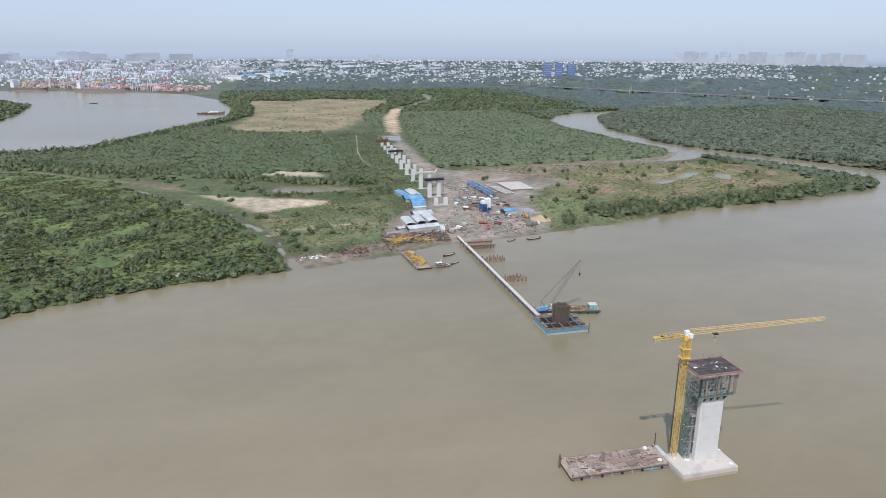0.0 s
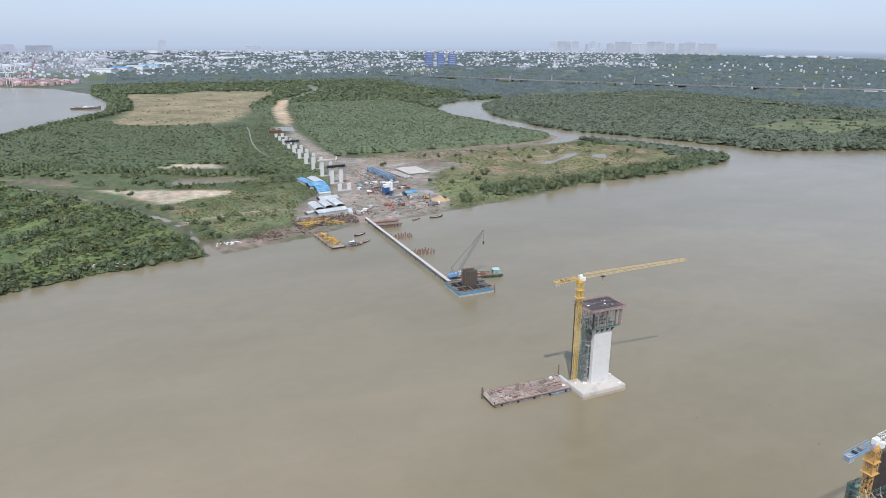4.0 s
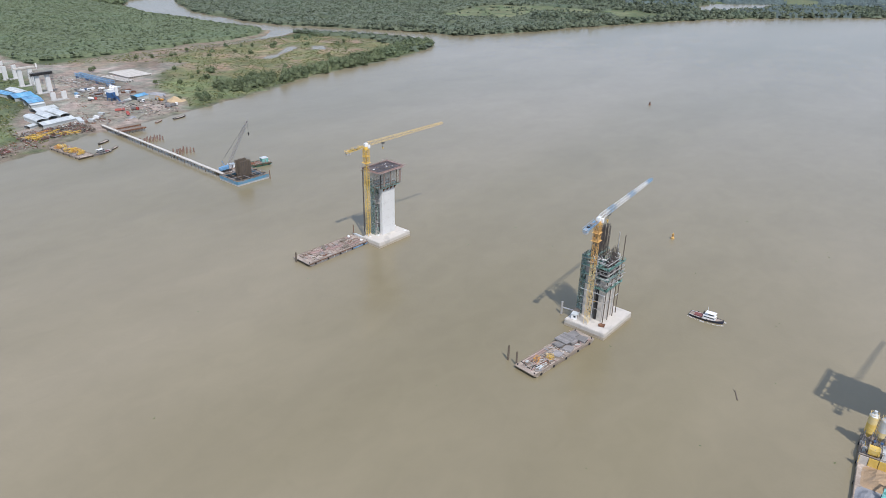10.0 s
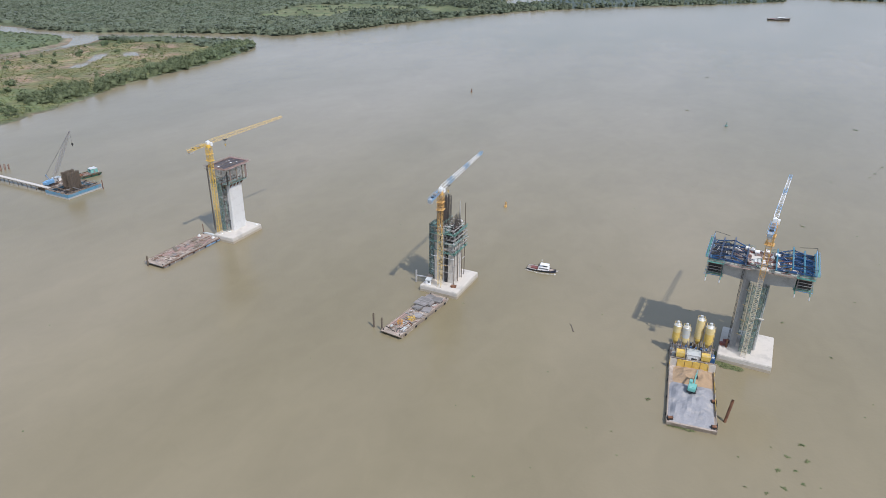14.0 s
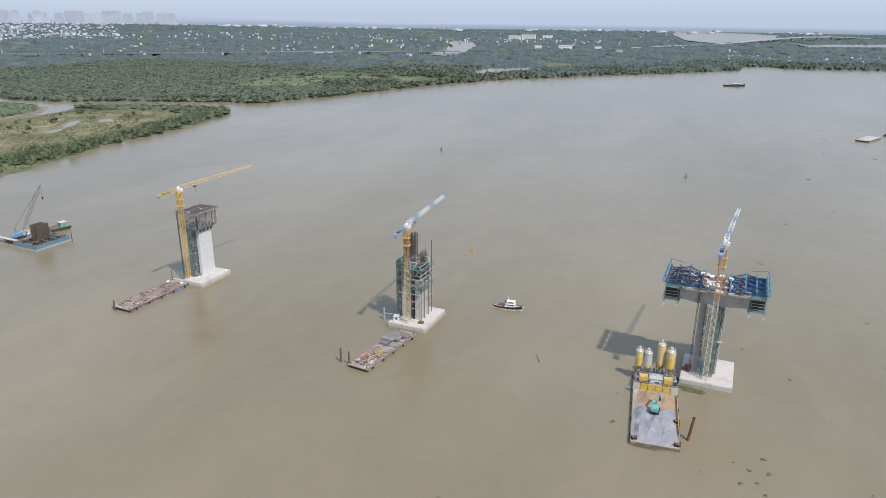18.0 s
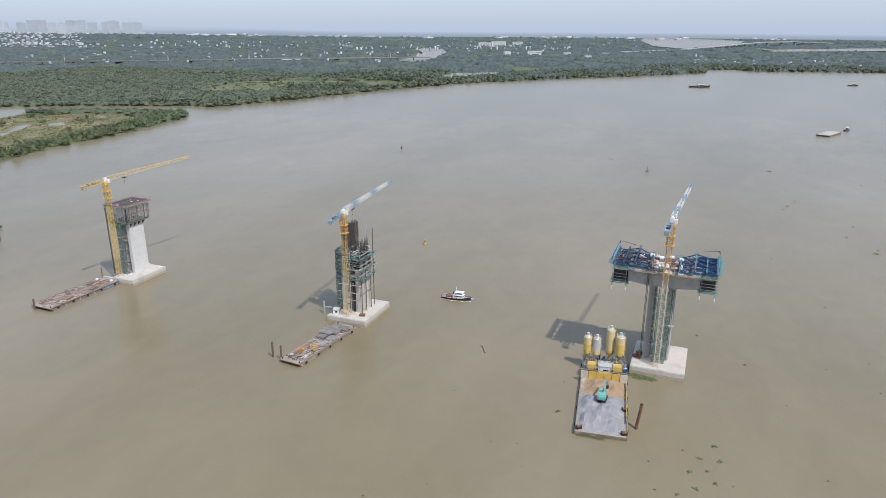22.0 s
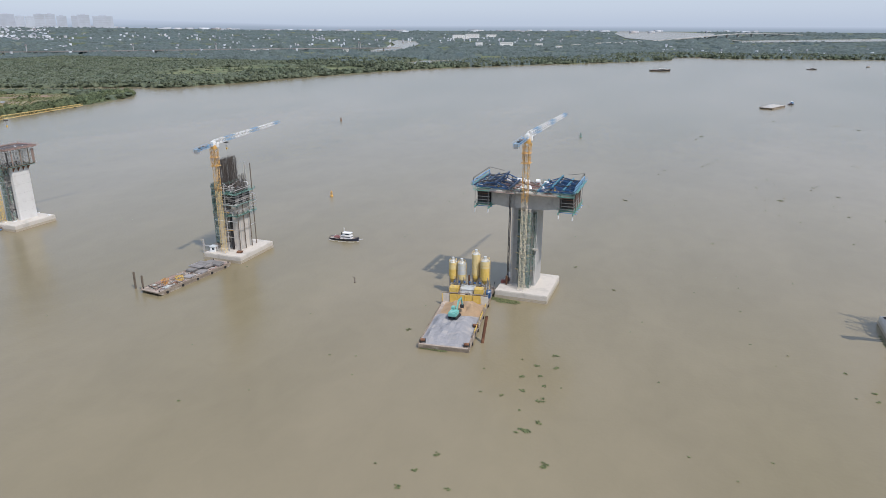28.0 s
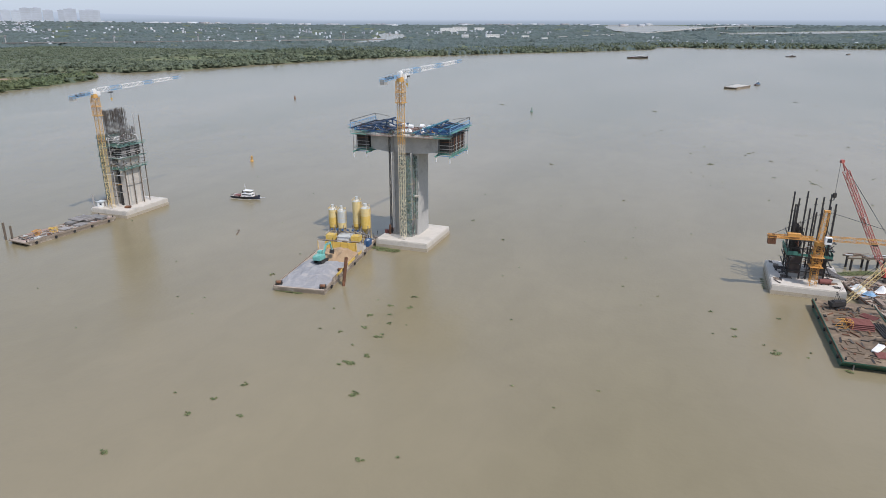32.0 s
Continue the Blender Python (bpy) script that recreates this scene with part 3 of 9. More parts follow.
PONDS = [[(-566, -130), (-582, -115), (-580, -78), (-564, -55), (-546, -33), (-548, -82), (-550, -117)], [(-507, 303), (-526, 340), (-554, 379), (-565, 414), (-541, 382), (-516, 341), (-496, 308)],
         [(-542, 413), (-534, 429), (-508, 408), (-515, 394)], [(-1340, 1010), (-1180, 1130), (-1190, 1165), (-1370, 1040)], [(-1000, 1180), (-900, 1290), (-915, 1320), (-1030, 1210)],
         [(-469, 925), (-492, 968), (-462, 985), (-442, 940)], [(-455, 990), (-432, 1018), (-402, 985), (-428, 952)]]
DRY = [(-1922, -159), (-1851, -26), (-1952, 47), (-1841, 252), (-1700, 225), (-1529, 141), (-1297, 84), (-1134, 23), (-1061, -54), (-1078, -93), (-1118, -185), (-1215, -185), (-1316, -160), (-1510, -138)]
SANDY = [(-552, -201), (-540, -172), (-516, -118), (-500, -87), (-495, -72), (-476, -85), (-472, -114), (-458, -133), (-460, -144), (-490, -160), (-518, -173)]
SAND_B = [(-666, -142), (-684, -107), (-662, -71), (-632, -64), (-644, -113)]
SITE = [(-320, -5), (-345, -45), (-395, -32), (-430, -10), (-470, 26), (-560, 50), (-700, 58), (-900, 74), (-905, 94), (-705, 80), (-640, 92), (-600, 165), (-540, 215), (-500, 160), (-440, 120), (-370, 112), (-330, 90), (-318, 30)]
FIELD_N = [(-658, 824), (-687, 921), (-729, 1061), (-671, 1128), (-566, 1154), (-430, 1183), (-402, 1123), (-449, 1068), (-501, 1039), (-556, 1020), (-538, 965), (-521, 888), (-590, 836)]
RILL = [(-1157, 1155, 7), (-1095, 1170, 8), (-985, 1235, 8), (-815, 1215, 9), (-743, 1222, 10), (-658, 1216, 10), (-586, 1240, 10), (-526, 1258, 9), (-440, 1330, 7)]
SPIT_OPEN = [(-350, 130), (-400, 120), (-620, 240), (-640, 420), (-600, 490), (-520, 520), (-450, 500), (-420, 380), (-400, 290)]
ROAD = [(-336, 22), (-450, 52), (-560, 58), (-711, 66), (-877, 84), (-1065, 108), (-1326, 152), (-1537, 210), (-1703, 306), (-1844, 374), (-2100, 420)]
SHRUBS = [(-205, -420), (-233, -288), (-266, -201), (-277, -128), (-339, -136), (-414, -157), (-470, -186), (-530, -225), (-571, -255), (-640, -290), (-678, -335), (-708, -365), (-744, -410), (-760, -480), (-420, -560)]
TRACK = [(-753, -444), (-744, -404), (-708, -359), (-678, -329), (-653, -294), (-642, -275), (-597, -234), (-568, -203)]
PATH_B = [(-378, -130), (-392, -124), (-391, -105), (-397, -76), (-392, -31)]
SPIT_BELT = [(-378, 172), (-393, 221), (-371, 236), (-386, 269), (-393, 317), (-402, 355), (-412, 405), (-420, 450), (-436, 501), (-447, 545)]


REACH = [(-150, 4560), (262, 4228), (430, 4056), (380, 3564), (142, 3286), (-9, 3449), (-118, 3942)]
REACH_B = [(441, 3493), (526, 3330), (896, 3460), (1250, 3560), (1230, 3350), (865, 3252), (516, 3165)]
UPPER = [(-755, 1995), (-805, 2149), (-828, 2330), (-900, 2580), (-1010, 2790), (-1050, 2960), (-930, 2900), (-834, 2700), (-752, 2400), (-688, 2155), (-655, 1995)]


def inside(poly, X, Y):
    hit = np.zeros(X.shape, bool)
    for (ax, ay), (bx, by) in zip(poly, poly[1:] + poly[:1]):
        if ay != by:
            hit ^= ((ay > Y) != (by > Y)) & (X < (bx - ax) * (Y - ay) / (by - ay) + ax)
    return hit


def away(line, X, Y, closed=False):
    """Distance to a line, less its half width where it has one."""
    d = np.full(X.shape, 1e9)
    pts = list(line) + ([line[0]] if closed else [])
    for p, q in zip(pts, pts[1:]):
        dx, dy = q[0] - p[0], q[1] - p[1]
        k = np.clip(((X - p[0]) * dx + (Y - p[1]) * dy) / (dx * dx + dy * dy), 0, 1)
        r = (p[2] + (q[2] - p[2]) * k) if len(p) > 2 else 0
        d = np.minimum(d, np.hypot(X - p[0] - k * dx, Y - p[1] - k * dy) - r)
    return d


def ripple(X, Y, s):
    """A smooth wandering number from -1 to 1."""
    return (np.sin(X / s * 1.3 + 2.1 * np.sin(Y / s * 0.9)) + np.sin(Y / s * 1.7 + 1.7 * np.sin(X / s * 1.1 + 1)) + np.sin((X + Y) / s * 2.9 + 1.3 * np.sin((X - Y) / s * 2.3))) / 3


def dryness(X, Y):
    """Metres to the nearest water: above zero on land, below it in the water."""
    def pool(poly):
        return np.where(inside(poly, X, Y), -1, 1) * away(poly, X, Y, True)
    d = np.minimum(pool(RIVER), np.maximum(pool(LAKE), -pool(ISLAND)))
    for line in (CREEK, DITCH, INLET, RILL):
        d = np.minimum(d, away(line, X, Y))
    for p in PONDS:
        d = np.minimum(d, pool(p))
    return d + 2.2 * ripple(X, Y, 13) + 1.2 * ripple(X, Y, 5)


MID = (250, -200)
FAR = 4720.0


def skyline(az):
    """How high the far haze stands by its bearing."""
    a = np.degrees(az) % 360
    return 72 + 46 * np.clip((a - 118) / 25, 0, 1) * np.clip((250 - a) / 30, 0, 1)


def rise(X, Y):
    r = np.hypot(X - MID[0], Y - MID[1])
    k = np.clip((r - 2600) / (FAR - 2600), 0, 1)
    return k * k * (3 - 2 * k) * 0.62 * skyline(np.arctan2(Y - MID[1], X - MID[0]))


def axis(*stops):
    out = []
    for (a, s), (b, _) in zip(stops, stops[1:]):
        out += list(np.arange(a, b, s))
    return np.array(out + [stops[-1][0]], float)


gx = axis((-4500, 60), (-2700, 25), (-1500, 12), (-900, 6), (-190, 30), (700, 120), (4980, 1))
gy = axis((-4920, 120), (-1200, 30), (-480, 8), (600, 10), (1300, 25), (2400, 60), (4520, 1))
X, Y = np.meshgrid(gx, gy)
d = dryness(X, Y)
Z = np.where(d > 0, np.minimum(0.12 * d + 0.1, 1.3), np.maximum(0.2 * d, -3)) + np.clip(d / 30, 0, 1) * 0.35 * ripple(X, Y, 40)
Z = Z + np.where(d > -60, rise(X, Y), 0)
for pool_ in (REACH, REACH_B, UPPER):
    Z = np.where(inside(pool_, X, Y), Z - 9, Z)
wet = np.clip(1 - d / 4, 0, 1) * np.clip((away(DITCH[3:], X, Y) - 4) / 4, 0, 1)
soil = np.zeros(X.shape + (4,))
soil[:] = (0.075, 0.092, 0.042, 1)


def tint(mask, colour):
    k = np.clip(mask, 0, 1)[..., None]
    soil[:] = soil * (1 - k) + np.array((*colour, 1)) * k


near_poly = lambda p, s: np.clip(0.5 + np.where(inside(p, X, Y), 1, -1) * away(p, X, Y, True) / s + 0.35 * ripple(X, Y, 11), 0, 1)
tint(0.75 * np.clip(0.4 + 0.8 * ripple(X, Y, 60), 0, 1) * (X > -700), (0.105, 0.125, 0.05))
tint(0.5 * np.clip(ripple(X, Y, 210) + 0.2, 0, 1) * (np.hypot(X, Y) > 1500), (0.15, 0.16, 0.08))
# far ground takes the haze-blued green of the far woods
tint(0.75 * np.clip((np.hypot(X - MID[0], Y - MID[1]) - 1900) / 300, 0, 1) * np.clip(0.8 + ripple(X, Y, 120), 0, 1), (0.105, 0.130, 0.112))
tint(near_poly(DRY, 30), (0.25, 0.20, 0.122))
tint(0.7 * near_poly(DRY, 30) * np.clip(1.5 * ripple(X, Y, 33) + 0.6 * ripple(X, Y, 13), 0, 1), (0.135, 0.145, 0.07))
tint(near_poly(FIELD_N, 20), (0.140, 0.150, 0.075))
tint(near_poly(FIELD_N, 20) * np.clip(2 * ripple(X, Y, 28), 0, 1), (0.10, 0.13, 0.055))
tint(near_poly(SPIT_OPEN, 20), (0.155, 0.150, 0.068))
tint(near_poly(SPIT_OPEN, 20) * np.clip(1.8 * ripple(X, Y, 25), 0, 1), (0.25, 0.185, 0.125))
tint(near_poly([(-345, 90), (-440, 118), (-470, 190), (-380, 230), (-345, 150)], 10), (0.138, 0.153, 0.068))
tint(near_poly([(-330, -110), (-345, -45), (-440, -12), (-480, -20), (-480, -80), (-360, -120)], 10), (0.135, 0.146, 0.072))
tint(near_poly(SANDY, 8), (0.43, 0.355, 0.27))
tint(near_poly(SAND_B, 8), (0.42, 0.36, 0.28))
tint(near_poly(SITE, 8), (0.215, 0.182, 0.152))
tint(0.6 * near_poly(SITE, 8) * np.clip(1.5 * ripple(X, Y, 17), 0, 1), (0.33, 0.30, 0.27))
tint(np.clip((np.where(X < -560, 7, 12) - away(ROAD, X, Y) + 3 * ripple(X, Y, 9)) / 5, 0, 1) * (X > -2100), (0.25, 0.215, 0.18))
tint(np.clip((15 - away(ROAD[5:8], X, Y)) / 4, 0, 1), (0.44, 0.33, 0.23))
tint(np.clip((14 - away(INLET, X, Y)) / 8, 0, 1), (0.22, 0.17, 0.125))
tint(np.clip((22 - away(MUDDY, X, Y)) / 10, 0, 1), (0.20, 0.158, 0.118))
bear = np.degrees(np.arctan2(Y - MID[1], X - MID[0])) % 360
# bluish grey of built-up ground and of the haze over it
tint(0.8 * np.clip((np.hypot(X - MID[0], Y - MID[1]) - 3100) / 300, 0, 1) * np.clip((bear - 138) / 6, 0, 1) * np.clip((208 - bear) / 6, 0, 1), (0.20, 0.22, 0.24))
tint(np.clip((4 - away([(-621, 102), (-633, 171), (-635, 251), (-640, 319)], X, Y)) / 4, 0, 1), (0.40, 0.35, 0.28))
tint(near_poly([(-280, -118), (-300, -60), (-318, 0), (-340, -2), (-332, -50), (-308, -114)], 8), (0.18, 0.15, 0.12))
tint(0.8 * near_poly([(-575, 110), (-640, 108), (-665, 250), (-690, 440), (-640, 440), (-600, 240)], 14), (0.215, 0.17, 0.125))
tint(near_poly(SHRUBS, 14) * np.clip(0.7 + ripple(X, Y, 24), 0, 1), (0.11, 0.15, 0.048))
tint(np.clip((4 - away(PATH_B, X, Y) + ripple(X, Y, 6)) / 3, 0, 1), (0.30, 0.25, 0.20))
tint(0.8 * np.clip((5 - away(TRACK, X, Y) + 2 * ripple(X, Y, 14)) / 4, 0, 1), (0.185, 0.165, 0.10))
tint(0.7 * near_poly([(-452, -137), (-448, -126), (-414, -113), (-402, -124), (-412, -140)], 8), (0.20, 0.165, 0.10))
tint(0.7 * near_poly([(-640, -280), (-655, -262), (-600, -222), (-590, -238)], 8), (0.17, 0.12, 0.10))
tint(near_poly([(-878, 248), (-886, 262), (-884, 296), (-876, 290)], 6), (0.42, 0.39, 0.34))
tint(np.clip((6 - away([(-560, -118), (-545, -70), (-530, -25)], X, Y)) / 5, 0, 1), (0.19, 0.165, 0.09))
tint(np.clip((6 - away(DITCH[2:], X, Y)) / 4, 0, 1), (0.085, 0.085, 0.05))
tint(wet * (d > -8), (0.155, 0.128, 0.098))
ny, nx = X.shape
idx = np.arange(ny * nx).reshape(ny, nx)
quads = np.stack([idx[:-1, :-1], idx[:-1, 1:], idx[1:, 1:], idx[1:, :-1]], -1).reshape(-1, 4)
gm = bpy.data.materials.new("river_plain_soil")
gm.use_nodes = True
t_ = gm.node_tree
b_ = t_.nodes["Principled BSDF"]
b_.inputs["Roughness"].default_value = 0.95
a_ = t_.nodes.new("ShaderNodeAttribute")
a_.attribute_name = "soil"
g_ = t_.nodes.new("ShaderNodeNewGeometry")
last = a_.outputs["Color"]
hgt = None
for sc_, lo_, hi_, det_ in ((0.012, 0.75, 1.25, 6), (0.15, 0.7, 1.3, 8), (0.9, 0.75, 1.25, 5)):
    n_, r_, s_ = t_.nodes.new("ShaderNodeTexNoise"), t_.nodes.new("ShaderNodeMapRange"), t_.nodes.new("ShaderNodeVectorMath")
    n_.inputs["Scale"].default_value, n_.inputs["Detail"].default_value = sc_, det_
    r_.inputs["From Min"].default_value, r_.inputs["From Max"].default_value = 0.3, 0.7
    r_.inputs["To Min"].default_value, r_.inputs["To Max"].default_value = lo_, hi_
    s_.operation = "SCALE"
    t_.links.new(g_.outputs["Position"], n_.inputs["Vector"])
    t_.links.new(n_.outputs["Fac"], r_.inputs["Value"])
    t_.links.new(last, s_.inputs[0])
    t_.links.new(r_.outputs[0], s_.inputs["Scale"])
    last, hgt = s_.outputs[0], n_.outputs["Fac"]
# patches of dry and of lush growth
n_, r_, mv_, s_ = t_.nodes.new("ShaderNodeTexNoise"), t_.nodes.new("ShaderNodeMapRange"), t_.nodes.new("ShaderNodeMix"), t_.nodes.new("ShaderNodeVectorMath")
n_.inputs["Scale"].default_value, n_.inputs["Detail"].default_value = 0.045, 9
r_.inputs["From Min"].default_value, r_.inputs["From Max"].default_value = 0.42, 0.62
mv_.data_type = "RGBA"
mv_.inputs["A"].default_value, mv_.inputs["B"].default_value = (0.90, 1.0, 0.92, 1), (1.16, 1.05, 1.0, 1)
s_.operation = "MULTIPLY"
t_.links.new(g_.outputs["Position"], n_.inputs["Vector"])
t_.links.new(n_.outputs["Fac"], r_.inputs["Value"])
t_.links.new(r_.outputs[0], mv_.inputs["Factor"])
t_.links.new(last, s_.inputs[0])
t_.links.new(mv_.outputs["Result"], s_.inputs[1])
t_.links.new(s_.outputs[0], b_.inputs["Base Color"])
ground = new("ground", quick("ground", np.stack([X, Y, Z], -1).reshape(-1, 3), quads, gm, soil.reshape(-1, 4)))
tagged(ground, "flat river plain of grass, mud and bare sand", "ground", kind="structure")
ws = Soup().add([(MID[0] + 4700 * math.cos(a * math.pi / 48), MID[1] + 4700 * math.sin(a * math.pi / 48), 0) for a in range(96)], [tuple(range(96))])
water = tagged(part("water", ws, "water"), "broad brown silty river with low ripples", "river", kind="structure")
for pool_ in (REACH, REACH_B, UPPER, [(-377, 1390), (-373, 1496), (-253, 1625), (-234, 1500), (-292, 1353), (-324, 1320)]):
    r2 = Soup()
    r2.add([(x, y, float(rise(np.array(x), np.array(y))) + 2.2) for x, y in pool_], [tuple(range(len(pool_)))])
    tagged(part("river_reach", r2, "water"), "pale distant reach of the river beyond the woods", "river", kind="structure")

# the far haze behind everything: a plain glowing band with the haze painted on
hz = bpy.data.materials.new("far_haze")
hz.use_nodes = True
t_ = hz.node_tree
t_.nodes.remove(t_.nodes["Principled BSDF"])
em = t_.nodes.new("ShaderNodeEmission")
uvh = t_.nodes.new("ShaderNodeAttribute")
# on this band the attribute holds the haze level
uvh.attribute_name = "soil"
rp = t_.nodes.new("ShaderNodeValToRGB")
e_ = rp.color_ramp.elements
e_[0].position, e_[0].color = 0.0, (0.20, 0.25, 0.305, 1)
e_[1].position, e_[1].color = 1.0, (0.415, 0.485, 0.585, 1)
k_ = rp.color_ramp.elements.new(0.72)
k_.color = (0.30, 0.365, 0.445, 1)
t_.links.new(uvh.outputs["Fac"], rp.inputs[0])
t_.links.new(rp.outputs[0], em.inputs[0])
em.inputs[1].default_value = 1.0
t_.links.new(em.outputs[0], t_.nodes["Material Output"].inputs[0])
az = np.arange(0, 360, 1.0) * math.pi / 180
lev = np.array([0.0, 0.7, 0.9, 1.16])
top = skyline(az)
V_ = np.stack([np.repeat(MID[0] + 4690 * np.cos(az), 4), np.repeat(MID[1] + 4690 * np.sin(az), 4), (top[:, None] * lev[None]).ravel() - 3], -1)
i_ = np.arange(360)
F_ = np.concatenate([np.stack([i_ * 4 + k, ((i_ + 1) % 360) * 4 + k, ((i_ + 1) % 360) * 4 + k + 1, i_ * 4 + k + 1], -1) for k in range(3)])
# haze painted paler towards the town
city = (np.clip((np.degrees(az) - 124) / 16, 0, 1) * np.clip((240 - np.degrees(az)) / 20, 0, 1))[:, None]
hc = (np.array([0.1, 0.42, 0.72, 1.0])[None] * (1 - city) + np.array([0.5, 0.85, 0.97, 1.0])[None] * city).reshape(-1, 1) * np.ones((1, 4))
tagged(new("backdrop", quick("backdrop", V_, F_, hz, hc)), "glowing band painted as the hazy blue-grey far horizon", "horizon", kind="structure")


# ---------- woods ----------
def grove(name, pts, height, radius, leaves, material, label, seed, category="woods", vary=(0.6, 1.2), clump=(0.14, 0.36), skirt=True):
    """Many trees in one mesh: an uneven dome of boughs and loose leaf clumps for each."""
    rng = np.random.default_rng(seed)
    n = len(pts)
    h = height * rng.uniform(*vary, n)
    r = radius * rng.uniform(0.7, 1.3, n)
    z0 = np.full(n, 0.6) + rise(pts[:, 0], pts[:, 1])
    V, F = [], []
    ring = []
    for rad, hh, cnt in ((1.0, 0.1, 6), (0.88, 0.5, 6), (0.42, 0.82, 6)):
        a = rng.uniform(0, 6.28, n)[:, None] + np.arange(cnt)[None] * 2 * np.pi / cnt
        rr = r[:, None] * rad * rng.uniform(0.65, 1.3, (n, cnt))
        ring.append(np.stack([pts[:, 0, None] + rr * np.cos(a), pts[:, 1, None] + rr * np.sin(a), z0[:, None] + h[:, None] * hh * rng.uniform(0.85, 1.12, (n, cnt))], -1))
    V = np.concatenate(ring, 1)
    base = (np.arange(n) * 18)[:, None]
    tri = []
    for lv in ((0, 6) if skirt else (6,)):
        for k in range(6):
            a, b, c, e = lv + k, lv + (k + 1) % 6, lv + 6 + (k + 1) % 6, lv + 6 + k
            tri += [(a, b, c), (a, c, e)]
    tri += [(12, 13, 14), (12, 14, 15), (12, 15, 16), (12, 16, 17)]
    F = (base[:, None] + np.array(tri)[None]).reshape(-1, 3)
    V = V.reshape(-1, 3)
    if leaves:
        m = n * leaves
        who = np.repeat(np.arange(n), leaves)
        u, w = rng.uniform(0, 6.28, m), rng.uniform(0.0, 1.0, m)
        el = np.arcsin(w)
        rr = rng.uniform(0.8, 1.2, m)
        nrm = np.stack([np.cos(u) * np.cos(el), np.sin(u) * np.cos(el), np.sin(el)], -1)
        c = np.stack([pts[who, 0] + nrm[:, 0] * r[who] * rr, pts[who, 1] + nrm[:, 1] * r[who] * rr, z0[who] + h[who] * (0.2 + 0.8 * nrm[:, 2] * rr)], -1)
        nn = nrm + rng.normal(0, 0.55, (m, 3))
        nn /= np.linalg.norm(nn, axis=1)[:, None]
        t1 = np.cross(nn, rng.normal(0, 1, (m, 3)))
        t1 /= np.linalg.norm(t1, axis=1)[:, None]
        t2 = np.cross(nn, t1)
        s = (r[who] * rng.uniform(*clump, m))[:, None]
        q = np.stack([c + t1 * s, c + t2 * s * 0.7, c - t1 * s * 0.9, c - t2 * s * 0.8 + nn * s * 0.3], 1)
        at = len(V)
        V = np.concatenate([V, q.reshape(-1, 3)])
        k = at + np.arange(m)[:, None] * 4
        F = np.concatenate([F, k + np.array([0, 1, 2]), k + np.array([0, 2, 3])])
    me = quick(name, V, F, material)
    me.polygons.foreach_set("use_smooth", np.ones(len(F), bool))
    return tagged(new(name, me), label, category, kind="stuff")


def understorey(name, x0, x1, y0, y1, step, height, keep, material, label, seed):
    """The interlocked lower crowns of a dense wood: one lumpy sheet below the tree tops."""
    rng = np.random.default_rng(seed)
    x, y = np.meshgrid(np.arange(x0, x1, step), np.arange(y0, y1, step))
    x, y = x + rng.uniform(-0.35, 0.35, x.shape) * step, y + rng.uniform(-0.35, 0.35, x.shape) * step
    wood = keep(x, y) & (dryness(x, y) > 6)
    z = rise(x, y) + np.where(wood, height * rng.uniform(0.7, 1.15, x.shape), -2.0)
    ny_, nx_ = x.shape
    i = np.arange(ny_ * nx_).reshape(ny_, nx_)
    q = np.stack([i[:-1, :-1], i[:-1, 1:], i[1:, 1:], i[1:, :-1]], -1).reshape(-1, 4)
    q = q[wood.ravel()[q].any(1)]
    tri = np.concatenate([q[:, [0, 1, 2]], q[:, [0, 2, 3]]])
    used, inv = np.unique(tri, return_inverse=True)
    me = quick(name, np.stack([x, y, z], -1).reshape(-1, 3)[used], inv.reshape(-1, 3), material)
    return tagged(new(name, me), label, "woods", kind="stuff")


def scatter(x0, x1, y0, y1, step, seed, keep):
    rng = np.random.default_rng(seed)
    a, b = np.meshgrid(np.arange(x0, x1, step), np.arange(y0, y1, step))
    p = np.stack([a.ravel(), b.ravel()], -1) + rng.uniform(-0.55, 0.55, (a.size, 2)) * step
    ok = (dryness(p[:, 0], p[:, 1]) > 3.0) & keep(p[:, 0], p[:, 1])
    return p[ok]


def clear(x, y, margin=0.0):
    c = np.ones(x.shape, bool)
    for poly in (DRY, SANDY, SAND_B, SITE, FIELD_N, SPIT_OPEN):
        c &= ~inside(poly, x + 13 * ripple(x, y, 17), y + 13 * ripple(y, x, 15))
    return c & (away(ROAD, x, y) > 17 + margin) & (away(ROAD[5:8], x, y) > 19)


wood_south = lambda x, y: inside(SHRUBS, x, y) & (ripple(x, y, 19) > -0.30) & (away(TRACK, x, y) > 6)
grove("shrub_thicket", scatter(-760, -190, -540, -100, 3.6, 1, wood_south), 1.5, 2.3, 12, "shrub", "dense bright green shrubs and low mangrove on the bank", 11, vary=(0.5, 1.4), clump=(0.10, 0.26))
shore_s = lambda x, y: (dryness(x, y) < 16) & (y < -130) & (x > -330)
grove("bank_mangrove", scatter(-330, -170, -520, -120, 5.4, 2, lambda x, y: shore_s(x, y) & (ripple(x, y, 15) > -0.35)), 5.6, 3.6, 60, "leaf", "dark green mangrove fringe along the river bank", 12, vary=(0.35, 1.15), clump=(0.08, 0.2))
